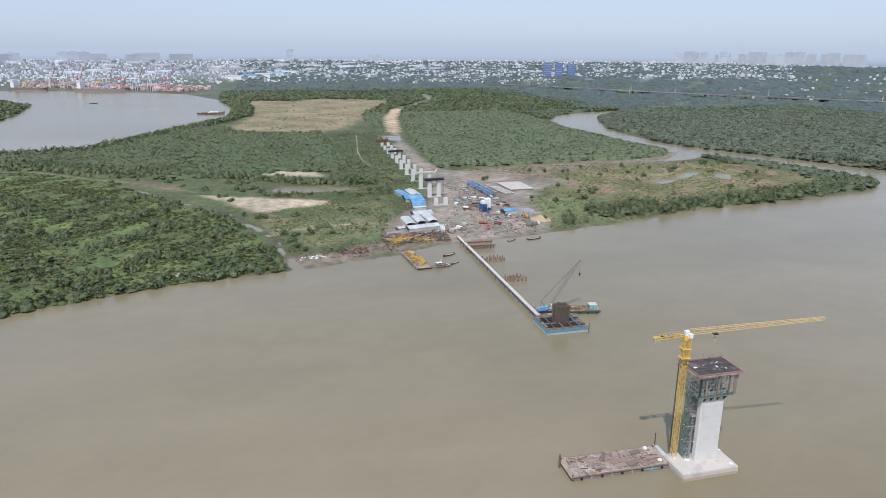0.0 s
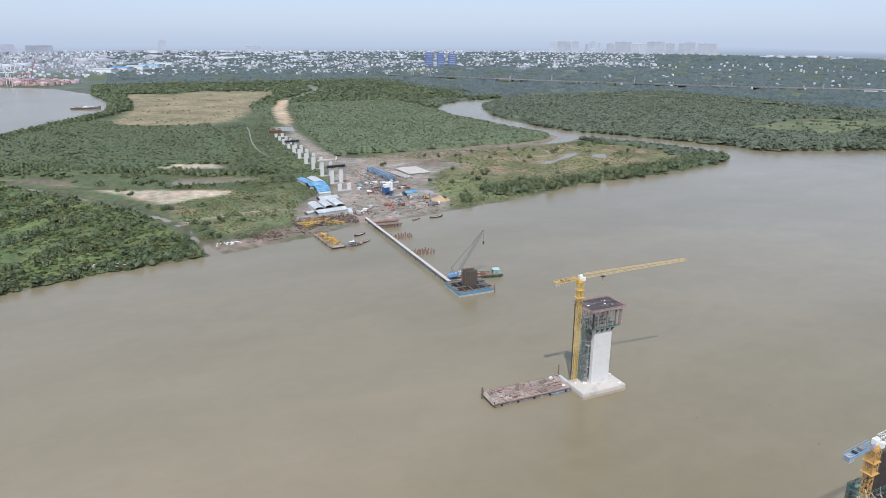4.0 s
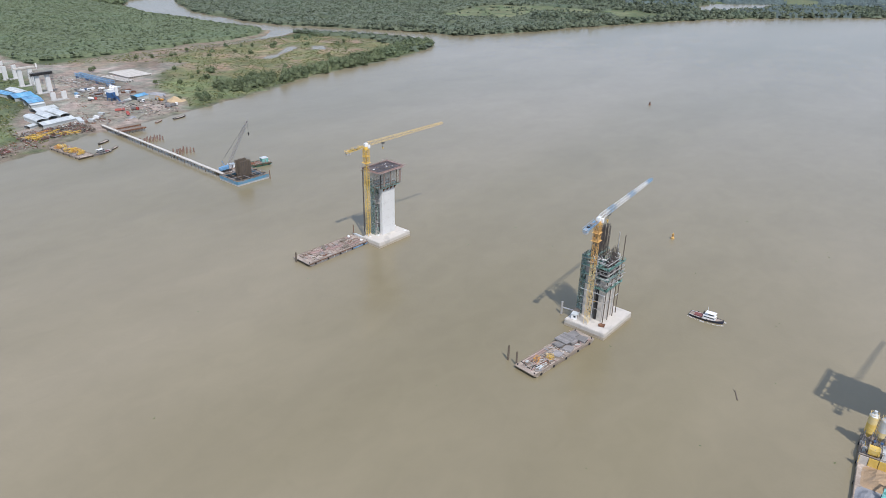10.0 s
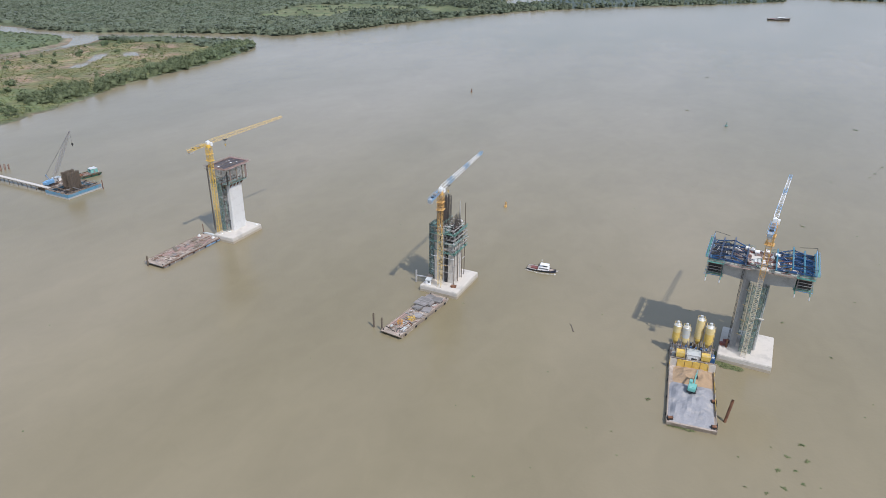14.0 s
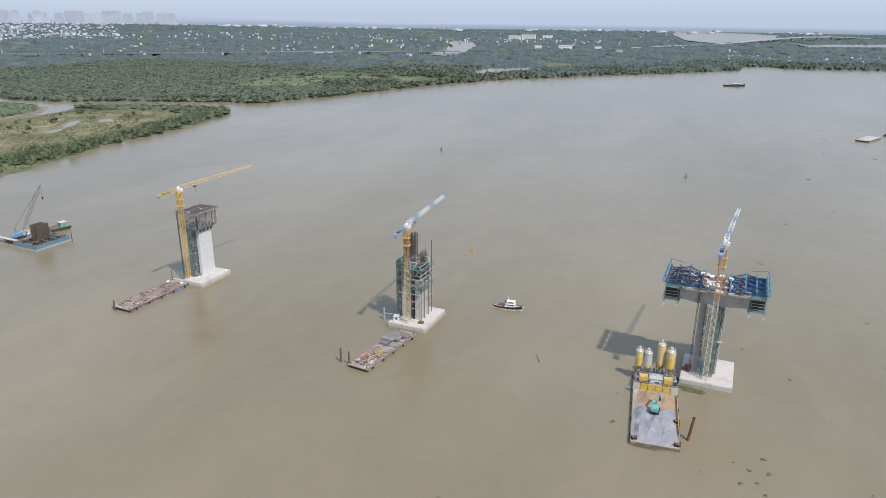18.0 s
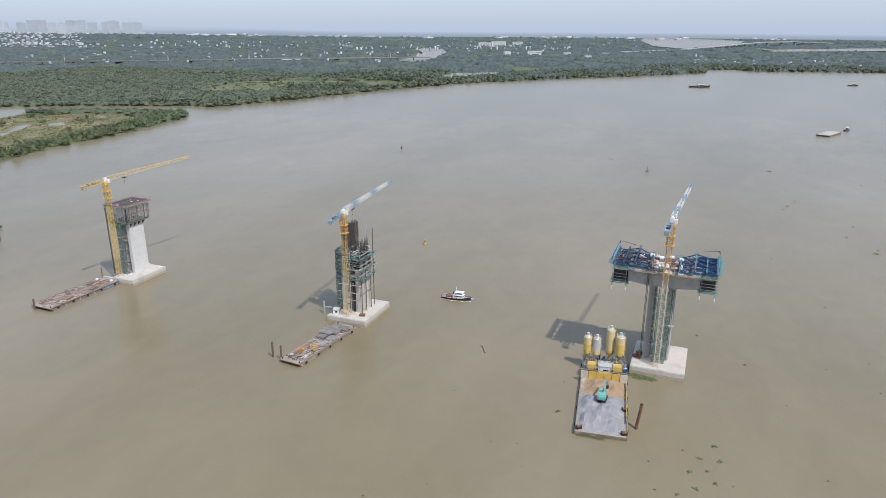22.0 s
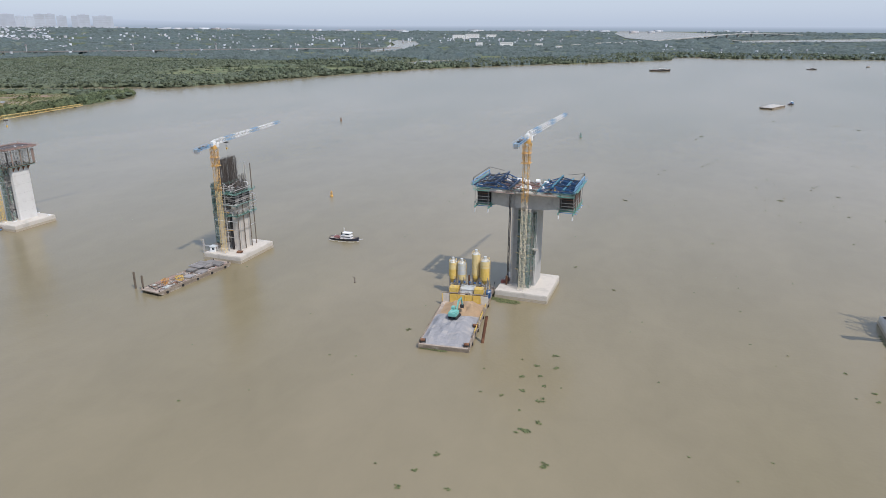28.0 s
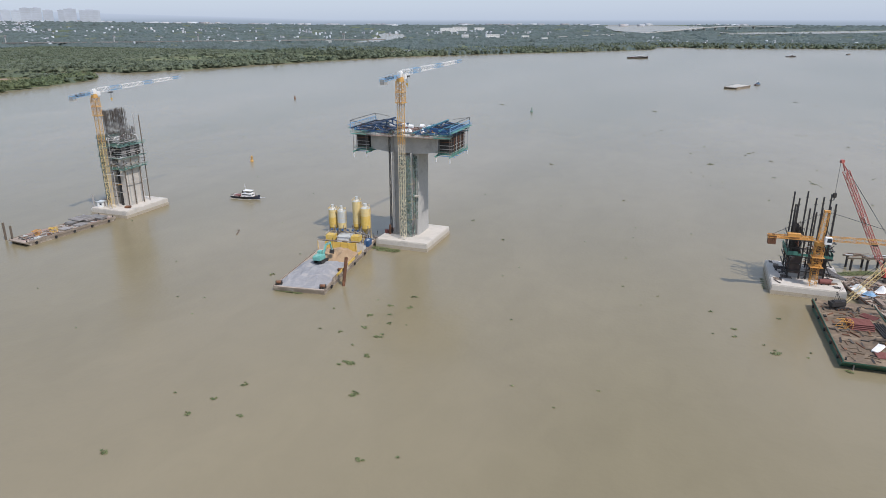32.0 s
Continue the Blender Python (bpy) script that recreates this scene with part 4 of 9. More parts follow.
west = lambda x, y: clear(x, y) & (y < -24 + 0 * x) & ~inside(SHRUBS, x, y) & (away(TRACK, x, y) > 9) & (x < -664 - 12 * ripple(x, y, 40) - 0.1 * np.clip(-y - 200, 0, 100)) & (away(DITCH_B, x, y) > 12) & ((y < -40) | (x < -720)) & (ripple(x, y, 46) > -0.85)
grove("mangrove_wood", scatter(-1200, -600, -560, 10, 5.0, 3, west), 5.4, 3.8, 9, "leaf", "dense mangrove wood between the two rivers", 13, vary=(0.8, 1.12), clump=(0.08, 0.22), skirt=False)
understorey("wood_understorey", -1200, -600, -560, 10, 4.2, 4.6, west, "leaf", "closed lower crowns of the mangrove wood", 61)
belt = lambda x, y: clear(x, y) & ~inside(SHRUBS, x, y) & (x > -660) & (y < -20) & (((ripple(x, y, 17) > 0.55) & (x < -600)) | (ripple(x, y, 16) > 0.80)) & ((x < -430) | (y < -55)) & (away(TRACK, x, y) > 5)
grove("bush_belt", scatter(-660, -300, -330, -20, 5.0, 4, belt), 3.4, 3.0, 26, "leaf", "scattered bushes on the grassy flat", 14)
block = lambda x, y: clear(x, y, 6) & (y > 60 - 0.05 * (x + 700)) & (y < 460) & (x < -660 - 10 * ripple(x, y, 25)) & (away(INLET, x, y) > 14)
grove("plantation_wood", scatter(-1420, -640, 60, 470, 5.4, 5, block), 6.0, 4.1, 9, "midleaf", "even dense mangrove plantation beside the new road", 15, vary=(0.82, 1.1), clump=(0.08, 0.22), skirt=False)
understorey("wood_understorey", -1420, -640, 60, 470, 4.4, 5.2, block, "midleaf", "closed lower crowns of the plantation", 62)
behind = lambda x, y: clear(x, y) & (y < 760) & ((y < 520) | (x < -1380)) & ((x < -1400) | (y > 190)) & ~((x > -1420) & (y > 60) & (y < 470)) & (ripple(x, y, 70) > -0.75)
grove("outer_wood", scatter(-2320, -1000, -230, 760, 11, 6, behind), 8.0, 7.4, 7, "leaf", "wide belts of woods behind the dry field", 16)
edge = lambda x, y: (away(SPIT_BELT, x, y) < 19 + 8 * ripple(x, y, 13)) & (ripple(x, y, 11) > -0.5)
grove("spit_mangrove", scatter(-480, -330, 150, 570, 5.2, 7, edge), 8.6, 4.2, 70, "leaf", "mangrove trees along the tip of the river spit", 17, vary=(0.4, 1.1), clump=(0.08, 0.19))
loose = lambda x, y: (inside(SPIT_OPEN, x, y) & (ripple(x, y, 14) > 0.86)) | ((away([(-612, 448), (-589, 500), (-560, 525), (-519, 544)], x, y) < 7) & (ripple(x, y, 6) > 0.1)) | (inside([(-345, 90), (-440, 118), (-470, 190), (-380, 230), (-345, 150)], x, y) & (ripple(x, y, 9) > 0.82))
grove("spit_bushes", scatter(-660, -330, 90, 550, 5, 8, loose), 5.0, 2.8, 40, "leaf", "single bushes on the open grass of the spit", 18)
north = lambda x, y: clear(x, y) & (x + 0.62 * y < 260) & (y > 470) & (ripple(x, y, 55) > -0.72) & ((away(CREEK, x, y) > 2))
grove("north_wood", scatter(-1400, -330, 480, 1330, 7.4, 9, north), 6.5, 5.0, 11, "bankleaf", "broad mangrove wood on the far bank", 19, vary=(0.78, 1.14), clump=(0.10, 0.26), skirt=False)
understorey("wood_understorey", -1400, -330, 480, 1330, 5.6, 5.5, north, "bankleaf", "closed lower crowns of the far bank wood", 63)
POND_N = [(-377, 1390), (-373, 1496), (-253, 1625), (-234, 1500), (-292, 1353), (-324, 1320)]
rim = lambda x, y: clear(x, y) & ~inside(POND_N, x, y) & (((dryness(x, y) < 34) & (y > 600)) | ((dryness(x, y) < 190) & (y > 1200) & (ripple(x, y, 33) > -0.45)))
grove("north_bank_trees", scatter(-620, 1100, 600, 2350, 9.4, 10, rim), 9.5, 6.2, 7, "bankleaf", "trees along the far river bank", 20)
far_n = lambda x, y: clear(x, y) & ~inside(REACH, x, y + 60) & ~inside(REACH, x, y) & (np.hypot(x - 250, y + 200) < 4400) & (ripple(x, y, 120) > -0.5) & ((y > 1330) | (x < -1400)) & ((y > 700) | (x < -2300))

def canopy(name, a0, a1, r0, r1, step, keep, height, material, label, seed):
    """A far wood: one lumpy roof of crowns, low where there is no wood, on a fan of spokes and rings."""
    rng = np.random.default_rng(seed)
    az_ = np.radians(np.arange(a0, a1, step))
    rr = [r0]
    while rr[-1] < r1:
        rr.append(rr[-1] + 7.0 * (rr[-1] / 1300) ** 0.75)
    R, A = np.meshgrid(np.array(rr), az_)
    R = R + rng.uniform(-3.0, 3.0, R.shape)
    A = A + np.radians(rng.uniform(-0.4, 0.4, A.shape) * step)
    x, y = MID[0] + R * np.cos(A), MID[1] + R * np.sin(A)
    wood = keep(x, y) & (dryness(x, y) > 5)
    crown = rng.uniform(0.35, 1.0, R.shape) * (0.8 + 0.3 * ripple(x, y, 45)) + 0.4 * (rng.uniform(0, 1, R.shape) > 0.9)
    z = rise(x, y) + np.where(wood, height * crown, -3.0)
    n_a, n_r = R.shape
    i = np.arange(n_a * n_r).reshape(n_a, n_r)
    q = np.stack([i[:-1, :-1], i[:-1, 1:], i[1:, 1:], i[1:, :-1]], -1).reshape(-1, 4)
    q = q[wood.ravel()[q].any(1)]
    tri = np.concatenate([q[:, [0, 1, 2]], q[:, [0, 2, 3]]])
    used, inv = np.unique(tri, return_inverse=True)
    V = np.stack([x, y, z], -1).reshape(-1, 3)[used]
    me = quick(name, V, inv.reshape(-1, 3), material)
    return tagged(new(name, me), label, "woods", kind="stuff")


far_open = lambda x, y: far_n(x, y) & ~inside(UPPER, x, y) & ~inside(UPPER, x + 20, y + 40) & ~inside(REACH_B, x, y) & ~inside(REACH_B, x, y + 60) & ~inside(POND_N, x, y) & (ripple(x, y, 75) > -0.28) & (ripple(x, y, 31) > -0.6) & ~(inside([(-835, 1920), (-951, 2418), (-918, 2649), (-1029, 2591), (-1193, 2373), (-1141, 2099)], x, y) & (ripple(x, y, 40) < 0.2))
# leaf colour here carries the distance haze
canopy("far_wood", 55, 180, 1480, 4640, 0.115, far_open, 11.0, "hazyfarleaf", "patchwork of woods out to the horizon", 21)
fringe = lambda x, y: (dryness(x, y) < 28) & (x < -860) & (y < -140)
grove("lake_fringe", scatter(-1650, -850, -560, -150, 6, 22, fringe), 9.0, 5.0, 14, "leaf", "tall tree belt along the far water", 22)
isl = lambda x, y: inside(ISLAND, x, y)
grove("island_wood", scatter(-2050, -1390, -1010, -640, 12, 23, isl), 8.0, 7.5, 4, "leaf", "wooded river island", 23)

dark = lambda x, y: inside(SHRUBS, x, y) & (ripple(x + 90, y, 17) > 0.30)
grove("dark_bushes", scatter(-560, -190, -470, -100, 5.4, 31, dark), 5.2, 3.1, 34, "leaf", "dark rounded bushes and young mangrove among shrubs", 31)
tuft = lambda x, y: inside(DRY, x, y) & (ripple(x, y, 37) + 0.5 * ripple(x, y, 11) > 0.55)
grove("field_bushes", scatter(-1990, -1000, -190, 260, 15, 32, tuft), 2.2, 2.0, 12, "leaf", "single bushes on the dry field", 32)
bank_row = lambda x, y: inside(FIELD_N, x, y) & ((ripple(x, y, 20) > 0.5) | (away([(-521, 888), (-548, 980), (-556, 1030), (-497, 1052), (-428, 1058), (-371, 1060)], x, y) < 12) | (away([(-640, 990), (-560, 1075), (-470, 1120)], x, y) < 7))
grove("field_bushes", scatter(-740, -400, 800, 1190, 9, 38, bank_row), 4.4, 2.7, 12, "bankleaf", "bushes and hedges across the green clearing", 38)

# tree lines across the grassy flat
line_a = lambda x, y: (away([(-673, -217), (-662, -203), (-650, -177), (-634, -145), (-608, -114), (-588, -78), (-585, -52), (-576, -15)], x, y) < 6) & (ripple(x, y, 9) > -0.75)
grove("tree_line", scatter(-690, -560, -235, 0, 4.2, 33, line_a), 7.6, 3.2, 46, "leaf", "line of dark trees across the grassy flat", 33, clump=(0.08, 0.22))
line_b = lambda x, y: (away([(-583, -196), (-577, -180), (-574, -166), (-562, -152), (-548, -136), (-534, -129), (-530, -106), (-527, -92)], x, y) < 5) & (ripple(x, y, 8) > -0.2)
grove("tree_line", scatter(-600, -510, -210, -60, 4.2, 34, line_b), 5.4, 2.9, 46, "leaf", "broken row of bushes beside the pond", 34, clump=(0.08, 0.22))
line_c = lambda x, y: (away([(-690, -240), (-720, -330), (-790, -440), (-800, -520)], x, y) < 26) & (away(TRACK, x, y) > 7)
grove("tree_line", scatter(-830, -650, -540, -230, 5.0, 36, line_c), 9.0, 3.8, 30, "leaf", "tall dark tree belt behind the shrubs", 36, clump=(0.08, 0.22))


def tufts(name, pts, size, material, label, seed, blades=4):
    """Low growth: each tuft a few upright leaves."""
    rng = np.random.default_rng(seed)
    who = np.repeat(np.arange(len(pts)), blades)
    m = len(who)
    c = np.stack([pts[who, 0] + rng.normal(0, size * 0.6, m), pts[who, 1] + rng.normal(0, size * 0.6, m), 1.15 + rng.uniform(0, 0.35, m)], -1)
    u = rng.uniform(0, 6.28, m)
    side = np.stack([np.cos(u), np.sin(u), np.zeros(m)], -1) * (size * rng.uniform(0.4, 1.0, m))[:, None]
    up = np.stack([rng.normal(0, 0.5, m), rng.normal(0, 0.5, m), rng.uniform(0.3, 0.9, m)], -1) * size * 0.8
    V = np.stack([c - side, c + side, c + side * 0.5 + up, c - side * 0.5 + up], 1).reshape(-1, 3)
    return tagged(new(name, quick(name, V, np.arange(m * 4).reshape(-1, 4), material)), label, "grass", kind="stuff")


flat_a = lambda x, y: ~inside(SITE, x, y) & ~inside(SANDY, x, y) & ~inside(SHRUBS, x, y) & (ripple(x, y, 13) > -0.45)
tufts("grass_tufts", scatter(-540, -318, -130, 0, 3.0, 41, flat_a), 0.8, "grass", "rough tufts of green grass on the flat", 41)
tufts("reed_tufts", scatter(-540, -300, -130, 10, 5.0, 42, lambda x, y: flat_a(x, y) & (ripple(x, y, 21) > 0.1)), 1.2, "drygrass", "tufts of yellowed reeds on the flat", 42)
flat_b = lambda x, y: ~inside(SITE, x, y) & (ripple(x, y, 15) > -0.35)
tufts("grass_tufts", scatter(-640, -340, 95, 520, 4.4, 43, flat_b), 0.9, "grass", "rough tufts of green grass on the spit", 43)
tufts("reed_tufts", scatter(-640, -340, 95, 520, 6.5, 44, lambda x, y: flat_b(x, y) & (ripple(x, y, 27) > 0.0)), 1.2, "drygrass", "tufts of yellowed reeds on the spit", 44)
tufts("reed_tufts", scatter(-690, -200, -540, -105, 5.0, 45, lambda x, y: inside(SHRUBS, x, y) & (ripple(x, y, 17) > -0.3)), 1.3, "drygrass", "pale grass between the shrubs", 45)

# the narrow ditch beside the row of columns
dv = Soup()
for (ax, ay, _), (bx, by, _) in zip(DITCH_B, DITCH_B[1:]):
    n_d = Vector((by - ay, ax - bx, 0)).normalized() * 0.8
    dv.add([(ax - n_d.x, ay - n_d.y, 1.72), (bx - n_d.x, by - n_d.y, 1.72), (bx + n_d.x, by + n_d.y, 1.72), (ax + n_d.x, ay + n_d.y, 1.72)], [(0, 1, 2, 3)])
tagged(part("ditch_water", dv, "water"), "narrow muddy ditch along the new road", "ditch", kind="structure")

verge = lambda x, y: clear(x, y) & (away(DITCH_B, x, y) > 3) & (away(ROAD, x, y) < 110) & (y < 0.12 * (-x - 700) + 60) & (y > -60) & (ripple(x, y, 12) > -0.15)
grove("roadside_scrub", scatter(-1060, -560, -60, 80, 6.5, 35, verge), 2.4, 2.4, 14, "midleaf", "low scrub along the ditch and the new road", 35)
tufts("grass_tufts", scatter(-1000, -540, -50, 70, 5.0, 46, lambda x, y: clear(x, y) & (away(ROAD, x, y) < 110)), 1.1, "grass", "rough grass beside the new road", 46)

# ---------- tower cranes ----------
def flat_top_crane(place, height, aim, reach, back, mast_mat, jib_mats, label, hook_at, low_mat="paleyellow", low=0.6, back_mat="skyblue", lift=1.4):
    """A tower crane without a head: mast in sections, slewing ring, jib in sections, counter-jib."""
    c = thing("tower_crane", place, label, "tower crane", turn=aim)
    n = round((height - 4) / 3.0)
    sec = (height - 4) / n
    me = Soup().lattice((0, 0, 0), (0, 0, sec), 1.8, 1.5, 0.14, 0.075).mesh("mast_section", mast_mat)
    me_low = Soup().lattice((0, 0, 0), (0, 0, sec), 1.7, 1.5, 0.13, 0.07).mesh("mast_section", low_mat)
    part("foot", Soup().box((0, 0, 0.15), (2.6, 2.6, 0.3)), "concrete", c)
    for k in range(n):
        part("mast_section", me_low if k < low * n else me, None, c, m=pose(0, 0, 0.3 + k * sec))
    z = 0.3 + n * sec
    part("climbing_frame", Soup().lattice((0, 0, z - 7), (0, 0, z), 2.4, 1.75, 0.13, 0.08).box((0, 0, z - 7), (3.4, 3.4, 0.12)).box((0, 0, z - 3.5), (3.2, 3.2, 0.1)), mast_mat, c)
    part("slewing_ring", Soup().tube((0, 0, z), (0, 0, z + 0.9), 1.3, 14).tube((0, 0, z + 0.9), (0, 0, z + 1.4), 1.1, 14), mast_mat, c)
    head = part("head", Soup().box((0, -0.1, z + 2.3), (1.3, 1.7, 1.6)).box((0, 0.2, z + 3.2), (0.8, 0.9, 0.4)), "white", c, "white machinery head")
    cab = part("cab", Soup().box((1.2, 0.9, z + 1.6), (0.9, 1.3, 1.6)), "white", c, "white operator cab")
    part("window", Soup().box((1.2, 1.57, z + 1.8), (0.8, 0.06, 0.9)), "glass", cab)
    zj = z + 2.6
    zb = zj - 2.0 * lift * back / reach
    k, y, seg = 0, 1.4, reach / 8
    while y < reach - 0.5:
        y1 = min(y + seg, reach)
        w = 1.45 * (1 - 0.3 * y / reach)
        part("jib_section", Soup().lattice((0, y, zj + lift * y / reach), (0, y1, zj + lift * y1 / reach), w, 2.0, 0.115, 0.06, h=1.7 * (1 - 0.5 * y / reach)), jib_mats[k % len(jib_mats)], c)
        y, k = y1, k + 1
    part("counter_jib", Soup().lattice((0, -1.4, zj - 0.8), (0, -back, zb - 0.8), 1.6, 2.2, 0.16, 0.08, h=0.7), back_mat, c)
    part("handrail", Soup().bar((1.2, -2, zj), (1.2, -back, zb), 0.07).bar((-1.2, -2, zj), (-1.2, -back, zb), 0.07), back_mat, c)
    for j in range(3):
        part("counterweight", Soup().box((0, -back + 0.5 + j * 0.75, zb - 1.3), (1.6, 0.6, 1.7)), "concrete_grey", c)
    part("winch", Soup().box((0, -back * 0.5, zb - 0.1), (1.3, 1.6, 0.9)), "steel", c)
    part("winch_drum", Soup().tube((-0.7, -back * 0.72, zb - 0.3), (0.7, -back * 0.72, zb - 0.3), 0.38, 10), "dark", c)
    trolley = part("trolley", Soup().box((0, hook_at, zj - 1.3), (1.5, 1.6, 0.35)), "dark", c)
    part("hook_rope", Soup().bar((0.2, hook_at, zj - 1.4), (0.2, hook_at, zj - 3.6), 0.05).bar((-0.2, hook_at, zj - 1.4), (-0.2, hook_at, zj - 3.6), 0.05), "dark", trolley)
    part("hook_block", Soup().box((0, hook_at, zj - 3.9), (0.6, 0.4, 0.7)).tube((0, hook_at, zj - 4.2), (0, hook_at, zj - 4.8), 0.12, 8), "yellow", trolley)
    return c


CAP_Z = 3.0
flat_top_crane((-9.9, 1.7, CAP_Z), 51.2, -6.0, 53.6, 12.6, "yellow", ["cream"], "tall yellow flat-top tower crane beside the pier", 11.0, "yellow", 0.45, "yellow", 2.0)
flat_top_crane((122.2, -1.0, CAP_Z), 48.8, 3.0, 54.0, 12.2, "mastorange", ["white", "skyblue", "white"], "yellow-masted flat-top tower crane with a white and blue jib", 9.0)
flat_top_crane((252.8, -0.4, CAP_Z), 58.6, -5.2, 51.5, 12.5, "mastorange", ["white", "skyblue", "white"], "tall yellow-masted tower crane with a white and blue jib", 5.0, "sandpaint")

# the low orange crane with a head, beside the youngest pier
c4 = thing("tower_crane", (384, -3.2, CAP_Z), "low orange hammerhead tower crane with lattice head", "tower crane", turn=4)
me = Soup().lattice((0, 0, 0), (0, 0, 2.5), 1.8, 1.25, 0.13, 0.065).mesh("mast_section", "orange")
for k in range(5):
    part("mast_section", me, None, c4, m=pose(0, 0, k * 2.5))
part("climbing_frame", Soup().lattice((0, 0, 6), (0, 0, 12), 2.5, 1.5, 0.1, 0.06).box((0, 0, 6), (3.5, 3.5, 0.1)).box((0, 0, 9), (3.4, 3.4, 0.08)), "orange", c4)
part("slewing_ring", Soup().tube((0, 0, 12.5), (0, 0, 13.6), 1.4, 14), "orange", c4)
part("head", Soup().lattice((0, 0, 13.6), (0.5, 0, 22.5), 1.3, 1.6, 0.15, 0.08).box((0.5, 0, 22.7), (1.6, 1.2, 0.4)), "orange", c4, "orange lattice head")
cab = part("cab", Soup().box((1.7, -1.4, 14.4), (1.8, 1.4, 2.0)), "white", c4, "white operator cab")
part("window", Soup().box((1.9, -2.12, 14.6), (1.2, 0.06, 1.1)), "glass", cab)
for k in range(6):
    part("jib_section", Soup().lattice((1.5 + k * 8, 0, 14.6), (9.5 + k * 8, 0, 14.6), 1.2, 2.0, 0.12, 0.065, h=1.2), "orange", c4)
part("counter_jib", Soup().lattice((-1.5, 0, 14.3), (-14, 0, 14.3), 1.6, 2.1, 0.2, 0.1, h=0.7).box((-8, 0, 14.0), (11, 2.0, 0.08)), "orange", c4)
for j in range(4):
    part("counterweight", Soup().box((-13.6 + j * 0.55, 0, 13.3), (0.45, 1.8, 2.6)), "rust", c4)
part("winch", Soup().box((-7, 0, 15.0), (3.5, 1.5, 1.0)), "orange", c4)
part("tie_rod", Soup().bar((0.5, 0, 22.6), (27, 0, 15.3), 0.1).bar((0.5, 0, 22.6), (-13, 0, 14.8), 0.1), "dark", c4)
part("trolley", Soup().box((14, 0, 13.7), (1.4, 1.4, 0.4)).bar((14, 0, 13.6), (14, 0, 12.4), 0.08), "dark", c4)


# ---------- crawler cranes ----------
def crawler_crane(place, turn, boom, paint, boom_mat, label, width=1.5):
    """boom: its tip in the crane's own frame, x ahead."""
    c = thing("crawler_crane", place, label, "crawler crane", turn=turn)
    for s in (-1, 1):
        tr = part("track", Soup().prism([(-3.2, 0.15), (-2.8, 0), (2.8, 0), (3.2, 0.15), (3.2, 0.85), (2.8, 1.1), (-2.8, 1.1), (-3.2, 0.85)], -0.4, 0.4, Matrix.Translation((0, s * 1.9, 0)) @ Matrix.Rotation(math.pi / 2, 4, "X")), "dark", c)
        for k in range(4):
            part("roller", Soup().tube((-2.1 + 1.4 * k, s * 2.28, 0.5), (-2.1 + 1.4 * k, s * 2.42, 0.5), 0.34, 10), "rust", tr)
    part("carbody", Soup().box((0, 0, 0.9), (2.6, 3.0, 0.7)).tube((0, 0, 1.2), (0, 0, 1.5), 1.1, 14), "dark", c)
    part("house", Soup().box((-1.2, 0, 2.5), (5.4, 2.7, 1.9)).box((-1.9, 0, 3.6), (3.0, 2.2, 0.4)), paint, c)
    part("counterweight", Soup().box((-4.3, 0, 2.4), (1.0, 3.2, 1.7)), paint, c)
    cab = part("cab", Soup().box((1.9, 1.0, 2.5), (1.7, 1.2, 2.0)), paint, c)
    part("window", Soup().box((2.77, 1.0, 2.7), (0.06, 1.0, 1.2)), "glass", cab)
    foot, tip = Vector((1.2, 0, 1.9)), Vector(boom)
    d = tip - foot
    a, b = foot + d * 0.12, foot + d * 0.92
    bo = part("boom", Soup().lattice(a, b, width, width * 1.1, 0.15, 0.075), boom_mat, c)
    part("boom_foot", Soup().bar(foot + Vector((0, -0.6, 0)), a + Vector((0, -width / 3, 0)), 0.25).bar(foot + Vector((0, 0.6, 0)), a + Vector((0, width / 3, 0)), 0.25), boom_mat, bo)
    part("boom_head", Soup().bar(b + Vector((0, -0.5, 0)), tip, 0.22).bar(b + Vector((0, 0.5, 0)), tip, 0.22).tube(tip + Vector((0, -0.4, 0)), tip + Vector((0, 0.4, 0)), 0.55, 10), boom_mat, bo)
    part("mast_frame", Soup().bar((-0.5, -0.8, 3.4), (-2.6, -0.4, 7.5), 0.18).bar((-0.5, 0.8, 3.4), (-2.6, 0.4, 7.5), 0.18).bar((-2.6, -0.5, 7.5), (-2.6, 0.5, 7.5), 0.2), paint, c)
    part("pendant_rope", Soup().bar((-2.6, -0.3, 7.5), tip, 0.06).bar((-2.6, 0.3, 7.5), tip, 0.06).bar((-3.5, 0, 3.4), (-2.6, 0, 7.5), 0.08), "dark", c)
    drop = 0.22 * d.length
    hook = part("hook_rope", Soup().bar(tip + Vector((0.4, 0, 0)), tip + Vector((0.4, 0, -drop)), 0.07), "dark", c)
    part("hook_block", Soup().box(tip + Vector((0.4, 0, -drop - 0.7)), (0.9, 0.5, 1.4)).tube(tip + Vector((0.4, 0, -drop - 1.4)), tip + Vector((0.4, 0, -drop - 2.2)), 0.15, 8), "dark", hook)
    return c

# ---------- the river piers ----------
def pile_cap(x, y, size=(19, 24), turn=-1.0, wet=True, label="broad pale concrete pile cap just above the water"):
    c = thing("foundation", (x, y, -0.9), label, "foundation", turn=turn)
    part("slab", rounded((*size, CAP_Z + 0.9), 0.25, "concrete", "slab"), None, c)
    part("tide_band", Soup().box((0, 0, 1.45), (size[0] + 0.06, size[1] + 0.06, 1.3)), "concrete_wet", c, "damp brown tide band")
    return c


